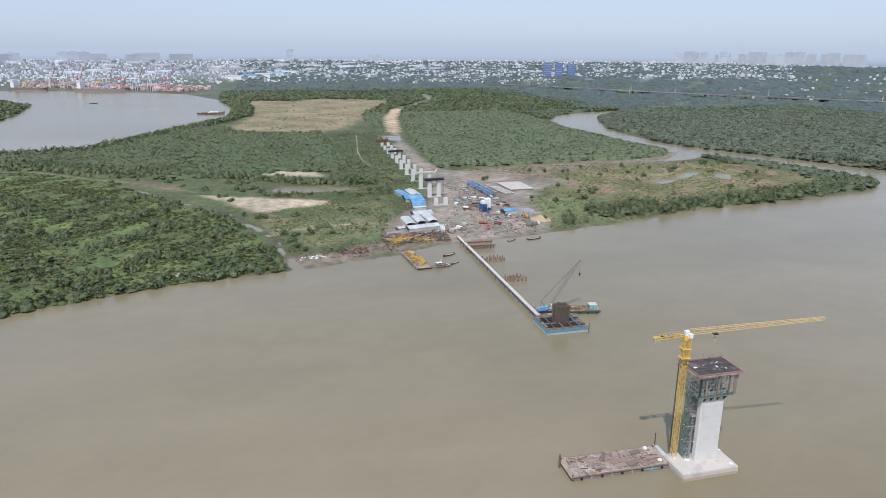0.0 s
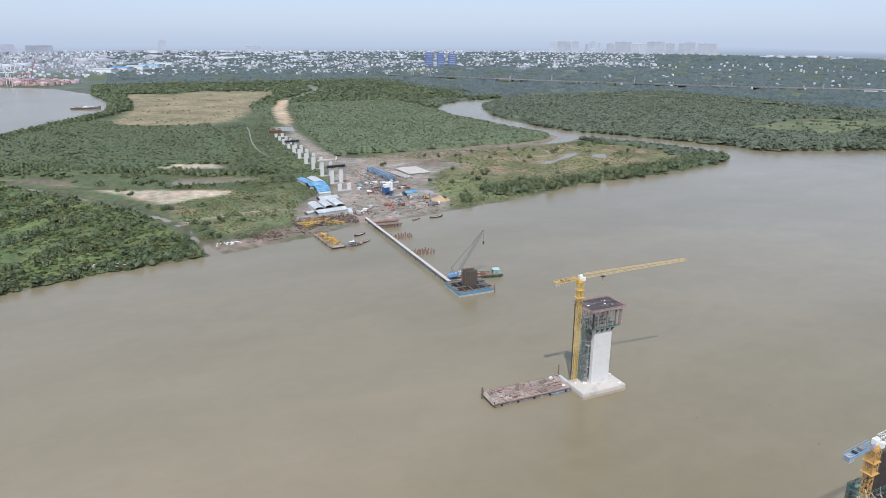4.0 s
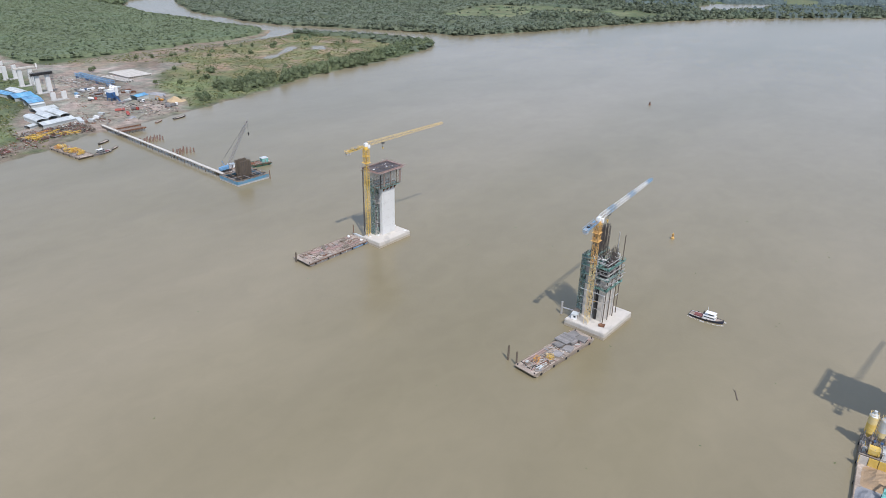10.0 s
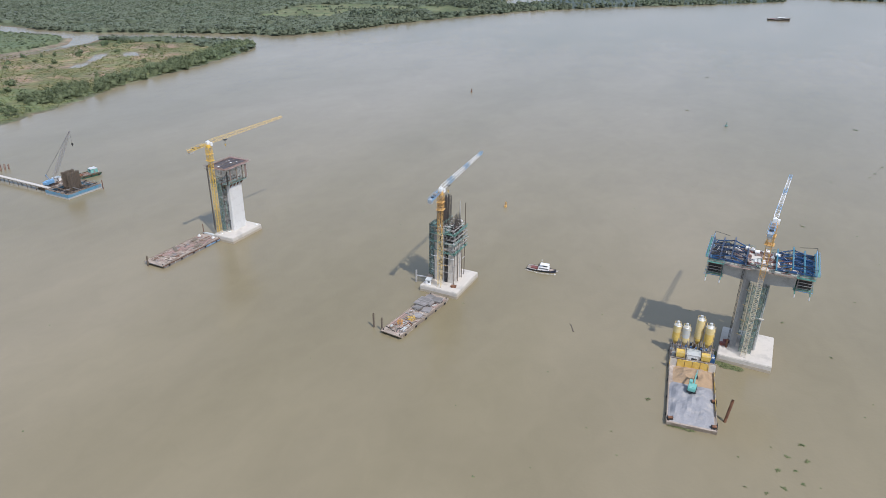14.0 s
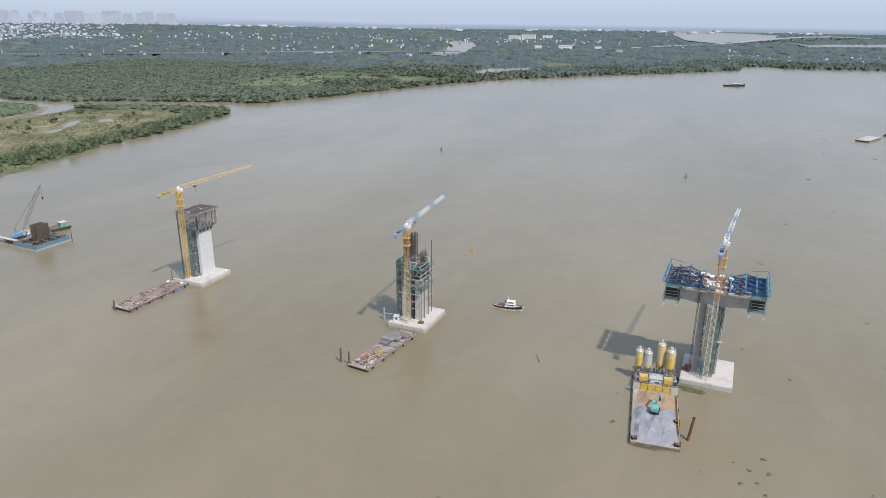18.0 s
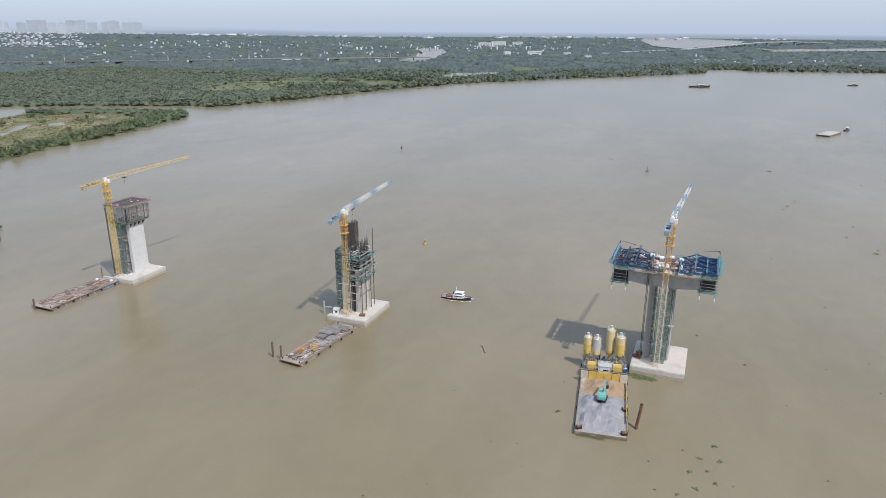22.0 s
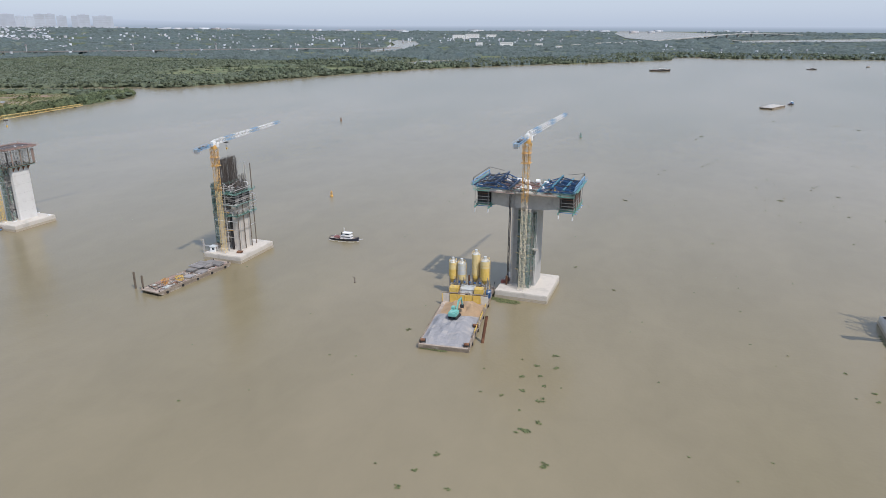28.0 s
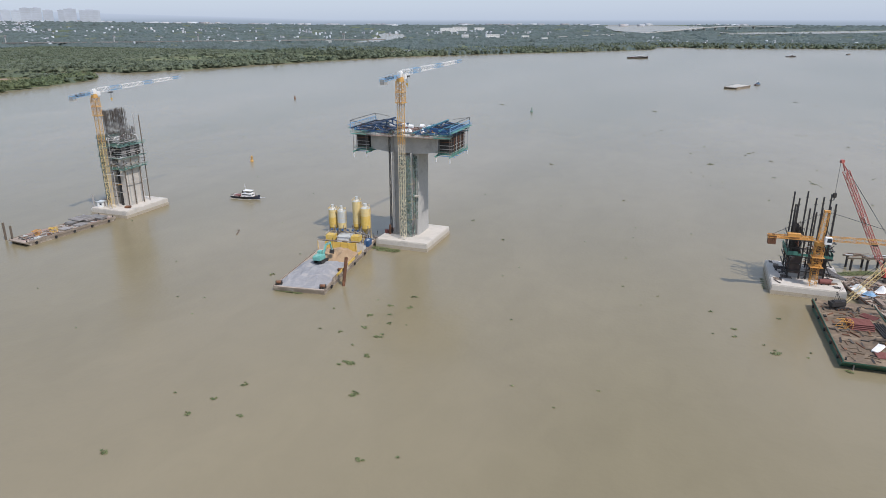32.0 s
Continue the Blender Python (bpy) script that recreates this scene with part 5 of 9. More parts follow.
def rail_loop(soup, x, y, z, sx, sy, h=1.1, post=2.0, r=0.06):
    pts = [(x - sx / 2, y - sy / 2), (x + sx / 2, y - sy / 2), (x + sx / 2, y + sy / 2), (x - sx / 2, y + sy / 2)]
    for (ax, ay), (bx, by) in zip(pts, pts[1:] + pts[:1]):
        for hh in (h * 0.5, h):
            soup.bar((ax, ay, z + hh), (bx, by, z + hh), r)
        n = max(1, int(math.hypot(bx - ax, by - ay) / post))
        for k in range(n):
            px, py = ax + (bx - ax) * k / n, ay + (by - ay) * k / n
            soup.bar((px, py, z), (px, py, z + h), r)
    return soup


def scaffold(c, name, x, y, z0, sx, sy, h, material, bay=1.8, lift=1.9, r=0.09, brace=True, label=""):
    """A tube scaffold: standards, ledgers and braces, one part a lift."""
    nx, ny, nz = max(1, round(sx / bay)), max(1, round(sy / bay)), max(1, round(h / lift))
    for lv in range(nz):
        s = Soup()
        za, zb = z0 + h * lv / nz, z0 + h * (lv + 1) / nz
        for i in range(nx + 1):
            for j in range(ny + 1):
                if i in (0, nx) or j in (0, ny):
                    px, py = x - sx / 2 + sx * i / nx, y - sy / 2 + sy * j / ny
                    s.bar((px, py, za), (px, py, zb), r)
                    if brace and i < nx and j in (0, ny) and (i + lv) % 2 == 0:
                        s.bar((px, py, za), (px + sx / nx, py, zb), r * 0.8)
                    if brace and j < ny and i in (0, nx) and (j + lv) % 2 == 0:
                        s.bar((px, py, za), (px, py + sy / ny, zb), r * 0.8)
        for yy in (y - sy / 2, y + sy / 2):
            s.bar((x - sx / 2, yy, zb), (x + sx / 2, yy, zb), r)
        for xx in (x - sx / 2, x + sx / 2):
            s.bar((xx, y - sy / 2, zb), (xx, y + sy / 2, zb), r)
        part(name, s, material, c, label if lv == 0 else "")


def bars(c, name, x, y, z0, z1, sx, sy, step, material, seed, jit=0.6, r=0.09, label=""):
    """Starter bars round a leaf and through it, as one bundle."""
    rng = random.Random(seed)
    s = Soup()
    for i in range(int(sx / step) + 1):
        for j in range(int(sy / step) + 1):
            px, py = x - sx / 2 + i * step, y - sy / 2 + j * step
            s.bar((px, py, z0), (px + rng.uniform(-0.15, 0.15), py + rng.uniform(-0.2, 0.2), z1 - rng.uniform(0, jit)), r)
    part(name, s, material, c, label)


def leaf(c, x, y, z0, z1, material="concrete", sx=2.6, sy=11.0):
    """One leaf of a twin pier, its corners cut back, with pour joints and tie holes."""
    k = 0.35
    o = [(x - sx / 2 + k, y - sy / 2), (x + sx / 2 - k, y - sy / 2), (x + sx / 2, y - sy / 2 + k), (x + sx / 2, y + sy / 2 - k), (x + sx / 2 - k, y + sy / 2), (x - sx / 2 + k, y + sy / 2), (x - sx / 2, y + sy / 2 - k), (x - sx / 2, y - sy / 2 + k)]
    z, n = z0, max(1, round((z1 - z0) / 4.5))
    for i in range(n):
        za, zb = z0 + (z1 - z0) * i / n, z0 + (z1 - z0) * (i + 1) / n
        part("lift", Soup().prism(o, za, zb - 0.06), material, c)
        if i < n - 1:
            part("joint", Soup().prism([(x + (a - x) * 0.985, y + (b - y) * 0.995) for a, b in o], zb - 0.06, zb), "concrete_grey", c)


def stair_tower(c, x, y, z0, h, sx=2.4, sy=3.6, net=True):
    """A scaffold stair wrapped in green netting."""
    scaffold(c, "stair_frame", x, y, z0, sx, sy, h, "steel", 1.2, 2.0, 0.08)
    n = int(h / 2)
    for k in range(n):
        za = z0 + k * h / n
        d = 1 if k % 2 else -1
        part("stair_flight", Soup().bar((x, y - d * sy * 0.4, za), (x, y + d * sy * 0.4, za + h / n), 0.9, 0.12), "steel", c)
    if net:
        for k in range(max(1, int(h / 4))):
            za, zb = z0 + h * k / int(h / 4), z0 + h * (k + 1) / int(h / 4) - 0.15
            part("net_panel", Soup().box((x - sx / 2 - 0.1, y, (za + zb) / 2), (0.04, sy + 0.1, zb - za)), "netting", c)
            part("net_panel", Soup().box((x, y - sy / 2 - 0.1, (za + zb) / 2), (sx + 0.1, 0.04, zb - za)), "netting", c)
            if k % 3 != 1:
                part("net_panel", Soup().box((x + sx / 2 + 0.1, y + 0.5, (za + zb) / 2), (0.04, sy - 1.2, zb - za)), "netting", c)


rnd = random.Random(7)
# pier with the finished column and the shuttering of its head
X1, Y1 = -9.0, 12.0
pile_cap(-4.8, 9.9, (13.3, 23.0))
p1 = thing("bridge_pier", (X1, Y1, CAP_Z), "pale concrete twin-leaf pier with scaffolded head shuttering", "bridge pier", turn=-1)
leaf(p1, 3.3, 0, 0, 26.9, "whiteconcrete", 2.5, 9.4)
leaf(p1, -3.3, 0, 0, 26.9, "whiteconcrete", 2.5, 9.4)
for k in range(14):
    part("tie_hole", Soup().box((3.3 + 1.26, -3.2 + (k % 3) * 3.2, 2 + 1.7 * k), (0.04, 0.18, 0.18)), "concrete_grey", p1)
H1 = 26.9
for s in (-1, 1):
    for k in range(4):
        yy = -4.0 + 2.7 * k
        part("bracket", Soup().add([(s * 4.5, yy - 0.2, H1 - 2.4), (s * 6.2, yy - 0.2, H1 - 0.2), (s * 4.5, yy - 0.2, H1 - 0.2), (s * 4.5, yy + 0.2, H1 - 2.4), (s * 6.2, yy + 0.2, H1 - 0.2), (s * 4.5, yy + 0.2, H1 - 0.2)], [(0, 1, 2), (5, 4, 3), (0, 3, 4, 1), (1, 4, 5, 2), (2, 5, 3, 0)]), "rust", p1)
part("work_platform", Soup().box((0, 0, H1), (12.4, 14.0, 0.2)), "green", p1, "green work platform under the head")
part("platform_rail", rail_loop(Soup(), 0, 0, H1 + 0.1, 12.6, 14.2, 1.2, 1.6, 0.05), "green", p1)
for xx in (-5.4, -1.8, 1.8, 5.4):
    part("support_beam", Soup().bar((xx, -8.0, H1 + 0.35), (xx, 8.0, H1 + 0.35), 0.36), "rust", p1)
scaffold(p1, "head_scaffold", 0, 0, H1 + 0.5, 12.0, 16.6, 7.8, "paletube", 1.25, 1.7, 0.075, label="tight pale tube scaffold")
scaffold(p1, "inner_scaffold", 0, 0, H1 + 0.5, 8.0, 12.4, 7.8, "paletube", 1.5, 1.7, 0.06)
scaffold(p1, "core_scaffold", 0, 0, H1 + 0.5, 4.0, 9.0, 7.8, "steel", 1.6, 1.7, 0.06)
for yy in (-4.6, 0.2, 4.6):
    part("shutter_post", Soup().box((6.0, yy, H1 + 4.2), (0.3, 0.5, 7.4)), "plank", p1)
for k, (yy, w) in enumerate(((6.9, 1.3), (-7.2, 0.7))):
    part("form_panel", Soup().box((6.15, yy, H1 + 4.2), (0.15, w, 7.0)), "pinkplank" if k == 0 else "dark", p1)
for k in range(60):
    z = H1 + rnd.uniform(0.8, 7.6)
    f = rnd.choice([0, 1])
    px, py = (rnd.choice([-5.95, 5.95]), rnd.uniform(-7.2, 7.2)) if f else (rnd.uniform(-5, 5), rnd.choice([-8.3, 8.3]))
    part("tube_brace", Soup().bar((px, py, z), (px + (0 if f else rnd.uniform(-2, 2)), py + (rnd.uniform(-2, 2) if f else 0), z + rnd.uniform(-1.5, 1.5)), 0.08), rnd.choice(["paletube", "steel", "paletube"]), p1)
T1 = H1 + 8.6
part("tray", Soup().box((0, 0.6, T1), (12.2, 17.6, 0.3)), "plank", p1, "timber deck of the head shuttering")
for xx in (-4.2, 0, 4.2):
    for yy in (-5.2, 0.6, 6.4):
        part("shutter_board", Soup().box((xx * 0.95, yy, T1 + 0.24 + rnd.uniform(0, 0.05)), (3.8, 5.6, 0.12)), "film", p1, "dark film-faced shutter board")
for xx in (-1.9, 1.9):
    part("deck_seam", Soup().box((xx, 0.6, T1 + 0.36), (0.14, 16, 0.1)), "plank", p1)
for s in (-1, 1):
    part("side_form", Soup().box((s * 6.1, 0.6, T1 + 0.35), (0.22, 17.8, 0.8)), "pinkplank", p1)
    part("end_form", Soup().box((0, 0.6 + s * 8.9, T1 + 0.35), (12.2, 0.22, 0.8)), "pinkplank", p1)
    for k in range(9):
        part("outrigger", Soup().bar((s * 5.4, -7.6 + k * 2.05, T1 + 0.05), (s * 7.4, -7.6 + k * 2.05, T1 + 0.05), 0.12), "redsteel", p1)
    for k in range(6):
        part("edge_plank", Soup().box((s * 6.8, -6.7 + 2.9 * k, T1 + 0.18), (1.0, 2.8, 0.08)), "pinkplank", p1)
        part("end_plank", Soup().box((-4.7 + 1.88 * k, 0.6 + s * 9.4, T1 + 0.18), (1.8, 0.8, 0.08)), "pinkplank", p1)
part("edge_rail", rail_loop(Soup(), 0, 0.6, T1 + 0.2, 14.4, 19.4, 1.0, 1.8, 0.05), "pinkplank", p1)
for k in range(16):
    part("shutter_scrap", Soup().box((rnd.uniform(-5, 5), rnd.uniform(-6.5, 8), T1 + 0.4), (rnd.uniform(0.2, 0.8), rnd.uniform(0.2, 1.6), 0.15), Matrix.Rotation(rnd.uniform(0, 3), 3, "Z")), rnd.choice(["white", "plank", "steel", "plank"]), p1)
stair_tower(p1, 0.3, -6.3, 0, 26.6, 3.0, 2.4)
for k in range(4):
    part("net_panel", Soup().box((1.4 - 1.6 * k, -8.2, 28.0), (1.5, 0.05, 9.0)), "netting", p1)
part("hoist_mast", Soup().lattice((-5.6, -8.6, 0), (-5.6, -8.6, 35), 0.4, 1.2, 0.09, 0.05), "bark", p1, "rusty hoist mast")
part("hoist_arm", Soup().bar((-7.4, -8.6, 34.6), (-4.0, -8.6, 34.6), 0.14), "rust", p1)
for k in range(4):
    part("crane_tie", Soup().bar((0, -8.2, 7 + 6.4 * k), (0.5, -4.6, 7 + 6.4 * k), 0.16).bar((1.5, -8.2, 7 + 6.4 * k), (2.5, -4.6, 7 + 6.4 * k), 0.16), "paletube", p1)
for k in range(5):
    z = 5 + 4.4 * k
    part("cross_prop", Soup().bar((-2.0, -3.6, z), (2.0, -3.6, z + 1.2 * (k % 2)), 0.26), "dark", p1)
part("landing", Soup().box((1.2, -5.6, 17.6), (2.4, 1.8, 0.16)), "paletube", p1)
part("landing_rail", rail_loop(Soup(), 1.2, -5.6, 17.7, 2.4, 1.8, 1.0, 0.9, 0.05), "paletube", p1)
for k in range(9):
    part("cap_clutter", Soup().box((rnd.uniform(-3, 9), rnd.choice([rnd.uniform(-13, -6), rnd.uniform(6, 10)]), 0.15), (rnd.uniform(0.3, 1.4), rnd.uniform(0.3, 1.4), 0.3)), rnd.choice(["steel", "white", "plank"]), p1)

# pier half built, with climbing forms
X2, Y2 = 121.8, 8.8
pile_cap(123.0, 8.3, (18.8, 24.3))
p2 = thing("bridge_pier", (X2, Y2, CAP_Z), "half-built twin-leaf pier wrapped in climbing forms and starter bars", "bridge pier", turn=-1)
leaf(p2, 3.4, 0, 0, 20.4, sx=2.6, sy=9.8)
leaf(p2, -3.4, 0, 0, 25.0, sx=2.6, sy=9.8)
for yy in (-3.0, 0, 3.0):
    part("pilaster", Soup().box((3.4 + 1.36, yy, 7.2), (0.12, 0.5, 14.4)), "concrete_grey", p2)
part("dark_shutter", Soup().box((1.4, -4.0, 8), (1.0, 1.4, 16)), "dark", p2)
bars(p2, "starter_bar_cage", -3.0, 2.0, 25.0, 39.6, 2.8, 10.5, 0.5, "rebar", 3, 1.2, 0.09, "dense dark starter bars of the taller leaf")
bars(p2, "starter_bar_cage", 3.4, 1.5, 24.0, 32.5, 2.2, 7.0, 0.5, "rebar", 4, 3.5, 0.08)
for k in range(4):
    part("form_panel", Soup().box((3.4 + 1.5, -3.7 + 2.45 * k, 22.7), (0.25, 2.35, 4.6)), "dark" if k % 2 else "plate", p2)
    part("form_panel", Soup().box((3.4 - 1.5, -3.7 + 2.45 * k, 22.7), (0.25, 2.35, 4.6)), "dark", p2)
    part("form_panel", Soup().box((-3.4 + 1.5, -3.7 + 2.45 * k, 22.5), (0.25, 2.35, 6.0)), "dark", p2)
for s in (-1, 1):
    part("form_panel", Soup().box((3.4, s * 5.1, 22.7), (3.0, 0.25, 4.6)), "dark", p2)
    part("form_panel", Soup().box((-3.4, s * 5.1, 22.5), (3.0, 0.25, 6.0)), "plate", p2)
for i, z in enumerate((15.6, 20.3, 25.1)):
    for s in (-1, 1):
        part("form_walkway", Soup().box((3.4 + s * 2.3, 0, z), (1.3, 14.2, 0.14)), "green", p2, "green climbing-form walkway")
        part("form_walkway", Soup().box((3.4, s * 6.1, z), (6.4, 1.2, 0.14)), "green", p2)
    part("walkway_rail", rail_loop(Soup(), 3.4, 0, z, 6.2, 14.4, 1.2, 1.5, 0.06), "greennew" if i != 1 else "paletube", p2)
    part("waler", Soup().bar((3.4 + 1.8, -5.4, z + 1.6), (3.4 + 1.8, 5.4, z + 1.6), 0.22).bar((3.4 - 1.8, -5.4, z + 1.6), (3.4 - 1.8, 5.4, z + 1.6), 0.22).bar((1.5, -5.6, z + 1.6), (5.4, -5.6, z + 1.6), 0.22), "paletube", p2)
    if i != 1:
        part("net_strip", Soup().box((3.4 + 2.85, -2, z + 0.5), (0.04, 8.0, 0.7)), "netting", p2)
        part("net_strip", Soup().box((2.9, -6.65, z + 0.5), (3.4, 0.04, 0.7)), "netting", p2)
for i, z in enumerate((16.5, 20.5, 24.5, 28)):
    part("form_walkway", Soup().box((-3.4 - 1.8, 0, z), (0.9, 12.4, 0.14)), "green", p2)
    part("form_walkway", Soup().box((-3.4, -6.1, z), (5.2, 1.2, 0.14)), "green", p2)
    part("walkway_rail", rail_loop(Soup(), -3.4, 0, z, 4.6, 13.0, 1.2, 1.5, 0.07), "green", p2)
    part("net_strip", Soup().box((-5.75, 0, z + 0.7), (0.04, 12.6, 1.5)), "netting", p2)
for px, py, h, mt in ((5.6, -5.2, 19, "bark"), (5.7, -1.4, 20, "bark"), (5.7, 3.0, 22, "bark"), (5.4, 6.6, 36.5, "bark"), (2.6, 6.6, 37.0, "paletube"), (0.8, -6.6, 29, "paletube"), (0.0, 6.6, 25, "rust")):
    part("guide_post", Soup().tube((px, py, 0), (px, py, h), 0.2, 10), mt, p2, "upright steel guide post")
for k in range(7):
    z = 6 + 3.6 * k
    part("cross_beam", Soup().bar((-5.6, -6.2, z), (5.8, -6.2, z), 0.22), rnd.choice(["paletube", "steel", "white"]), p2)
    if k % 2:
        part("cross_beam", Soup().bar((5.6, -6.4, z), (5.6, 6.4, z), 0.2), "paletube", p2)
for k in range(170):
    z = rnd.uniform(15, 29)
    a, b = rnd.uniform(-1, 6), rnd.uniform(-6.4, 6.4)
    part("form_prop", Soup().bar((a, b, z), (a + rnd.uniform(-2, 2), b + rnd.uniform(-2, 2), z + rnd.uniform(-0.6, 1.6)), rnd.uniform(0.08, 0.2)), rnd.choice(["paletube", "paletube", "dark", "white", "green", "steel", "pinkplank"]), p2)
for k in range(26):
    a, b = rnd.uniform(0.5, 5.8), rnd.uniform(-6, 6)
    part("tarp_scrap", rounded((rnd.uniform(0.4, 1.4), rnd.uniform(0.4, 1.4), rnd.uniform(0.2, 0.7)), 0.1, rnd.choice(["whitetin", "steel", "dark", "netting"])), None, p2, m=pose(a, b, rnd.choice([15.7, 20.4, 25.2]) + 0.02, 0, 0, rnd.uniform(0, 90)))
for z in (17.9, 22.7):
    part("walkway_rail", rail_loop(Soup(), 3.4, 0, z, 6.0, 14.0, 0.5, 2.8, 0.08), "paletube", p2)
for k in range(11):
    part("rung_prop", Soup().bar((-2.0, -5.0, 3.6 + 2.1 * k), (0.4, -5.0, 3.6 + 2.1 * k + 0.3 * (k % 2)), 0.26), "paletube" if k % 3 else "dark", p2)
for k in range(40):
    z = rnd.uniform(14.5, 27)
    a, b = rnd.choice([(5.9, rnd.uniform(-6.5, 6.5)), (rnd.uniform(0.5, 6), -6.9)])
    part("form_prop", Soup().bar((a, b, z), (a + (0.9 if b > -6.9 else 0), b - (1.0 if b <= -6.9 else 0), z + rnd.uniform(-0.3, 0.3)), 0.1), rnd.choice(["paletube", "dark", "paletube"]), p2)
stair_tower(p2, -6.4, -1.8, 0, 28.0, 2.4, 5.0)
for k in range(3):
    part("crane_tie", Soup().bar((-1.6, -6.6, 9 + 8 * k), (-3, -4.8, 9 + 8 * k), 0.2).bar((-0.2, -6.6, 9 + 8 * k), (3, -4.8, 9 + 8 * k), 0.2), "mastorange", p2)

# pier with the balanced cantilever and its form travellers
X3, Y3 = 252.0, 10.4
pile_cap(253.5, 8.0, (19.7, 23.5))
p3 = thing("bridge_pier", (X3, Y3, CAP_Z), "tall grey twin-leaf pier carrying the first girder segments", "bridge pier", turn=-1)
leaf(p3, 3.5, 0, 0, 30.1, "concrete_grey", 2.5, 9.8)
leaf(p3, -3.5, 0, 0, 30.1, "concrete_grey", 2.5, 9.8)
stair_tower(p3, 1.2, -6.7, 0, 29.5, 4.4, 3.0)
part("hoist_mast", Soup().lattice((-5.4, -6.6, 0), (-5.4, -6.6, 37), 0.5, 1.2, 0.1, 0.06), "dark", p3, "dark passenger hoist mast")
part("hoist_mast", Soup().lattice((-4.2, -6.6, 0), (-4.2, -6.6, 36), 0.5, 1.2, 0.1, 0.06), "paletube", p3)
part("concrete_pipe", Soup().tube((4.0, -5.1, 0), (4.0, -5.1, 28), 0.12, 8), "paletube", p3)
part("landing_slab", Soup().bar((1.6, -5.6, 14.6), (5.4, -5.6, 14.6), 0.9, 0.5), "concrete", p3)
part("cable", Soup().bar((2.3, -5.4, 6.0), (4.3, -5.2, 9.0), 0.12).bar((2.3, -5.4, 3.0), (4.3, -5.2, 4.0), 0.12), "paletube", p3)
for k in range(4):
    part("crane_tie", Soup().bar((0.4, -7.2, 6 + 6.5 * k), (-3.2, -4.8, 6 + 6.5 * k), 0.2).bar((1.6, -7.2, 6 + 6.5 * k), (3.4, -4.8, 6 + 6.5 * k), 0.2), "paleyellow", p3)
for xx in (-2.0, 3.9):
    part("net_panel", Soup().box((xx, -5.15, 17.5), (1.1, 0.06, 23.0)), "netting", p3, "green safety net beside the stair")
gz = 29.2
girder = thing("box_girder", (X3, Y3, CAP_Z + gz), "grey concrete box girder segments balanced on the pier", "bridge girder", turn=-1)
# haunched webs, bottom slab and wide deck
def haunch(y, w):
    xs = [-12.7, -6, 6, 12.7]
    lo = [1.7, 0.9, 0.9, 1.7]
    p = [(x, yy, z) for yy in (y - w / 2, y + w / 2) for x, z in zip(xs, lo)] + [(x, yy, 6.9) for yy in (y - w / 2, y + w / 2) for x in xs]
    f = [(0, 1, 9, 8), (1, 2, 10, 9), (2, 3, 11, 10), (5, 4, 12, 13), (6, 5, 13, 14), (7, 6, 14, 15), (0, 8, 12, 4), (3, 7, 15, 11), (8, 9, 13, 12), (9, 10, 14, 13), (10, 11, 15, 14), (1, 0, 4, 5), (2, 1, 5, 6), (3, 2, 6, 7)]
    return Soup().add(p, f)
part("web", haunch(-6.0, 0.8), "concrete_grey", girder)
part("web", haunch(6.0, 0.8), "concrete_grey", girder)
part("bottom_slab", Soup().box((0, 0, 1.25), (12.5, 11.2, 0.7)).box((-9.4, 0, 1.9), (6.6, 11.2, 0.6)).box((9.4, 0, 1.9), (6.6, 11.2, 0.6)), "concrete_grey", girder)
part("deck_slab", Soup().box((0, 0, 7.2), (25.8, 18.0, 0.5)), "concrete", girder, "pale deck slab")
for s in (-1, 1):
    part("diaphragm", Soup().box((s * 3.5, 0, 4.2), (2.4, 11.2, 5.4)), "concrete_grey", girder)
    for xa, xb in ((-17, -2.8), (2.8, 17)):
        part("deck_rail", Soup().bar((xa, s * 10.2, 8.5), (xb, s * 10.2, 8.5), 0.08).bar((xa, s * 10.2, 8.0), (xb, s * 10.2, 8.0), 0.06), "green", girder)
        part("edge_platform", Soup().box(((xa + xb) / 2, s * 9.7, 7.05), (xb - xa, 1.3, 0.1)), "plank", girder)
    for k in (0, 1, 2, 3, 4, 5, 6, 7, 10, 11, 12, 13, 14, 15, 16, 17):
        part("rail_post", Soup().bar((-17 + 2 * k, s * 10.2, 7.2), (-17 + 2 * k, s * 10.2, 8.6), 0.08), "green", girder)
    for k in range(6):
        part("tendon_stub", Soup().tube((s * 12.6, -5 + 2 * k, 6.6), (s * 13.1, -5 + 2 * k, 6.6), 0.14, 8), "steel", girder)
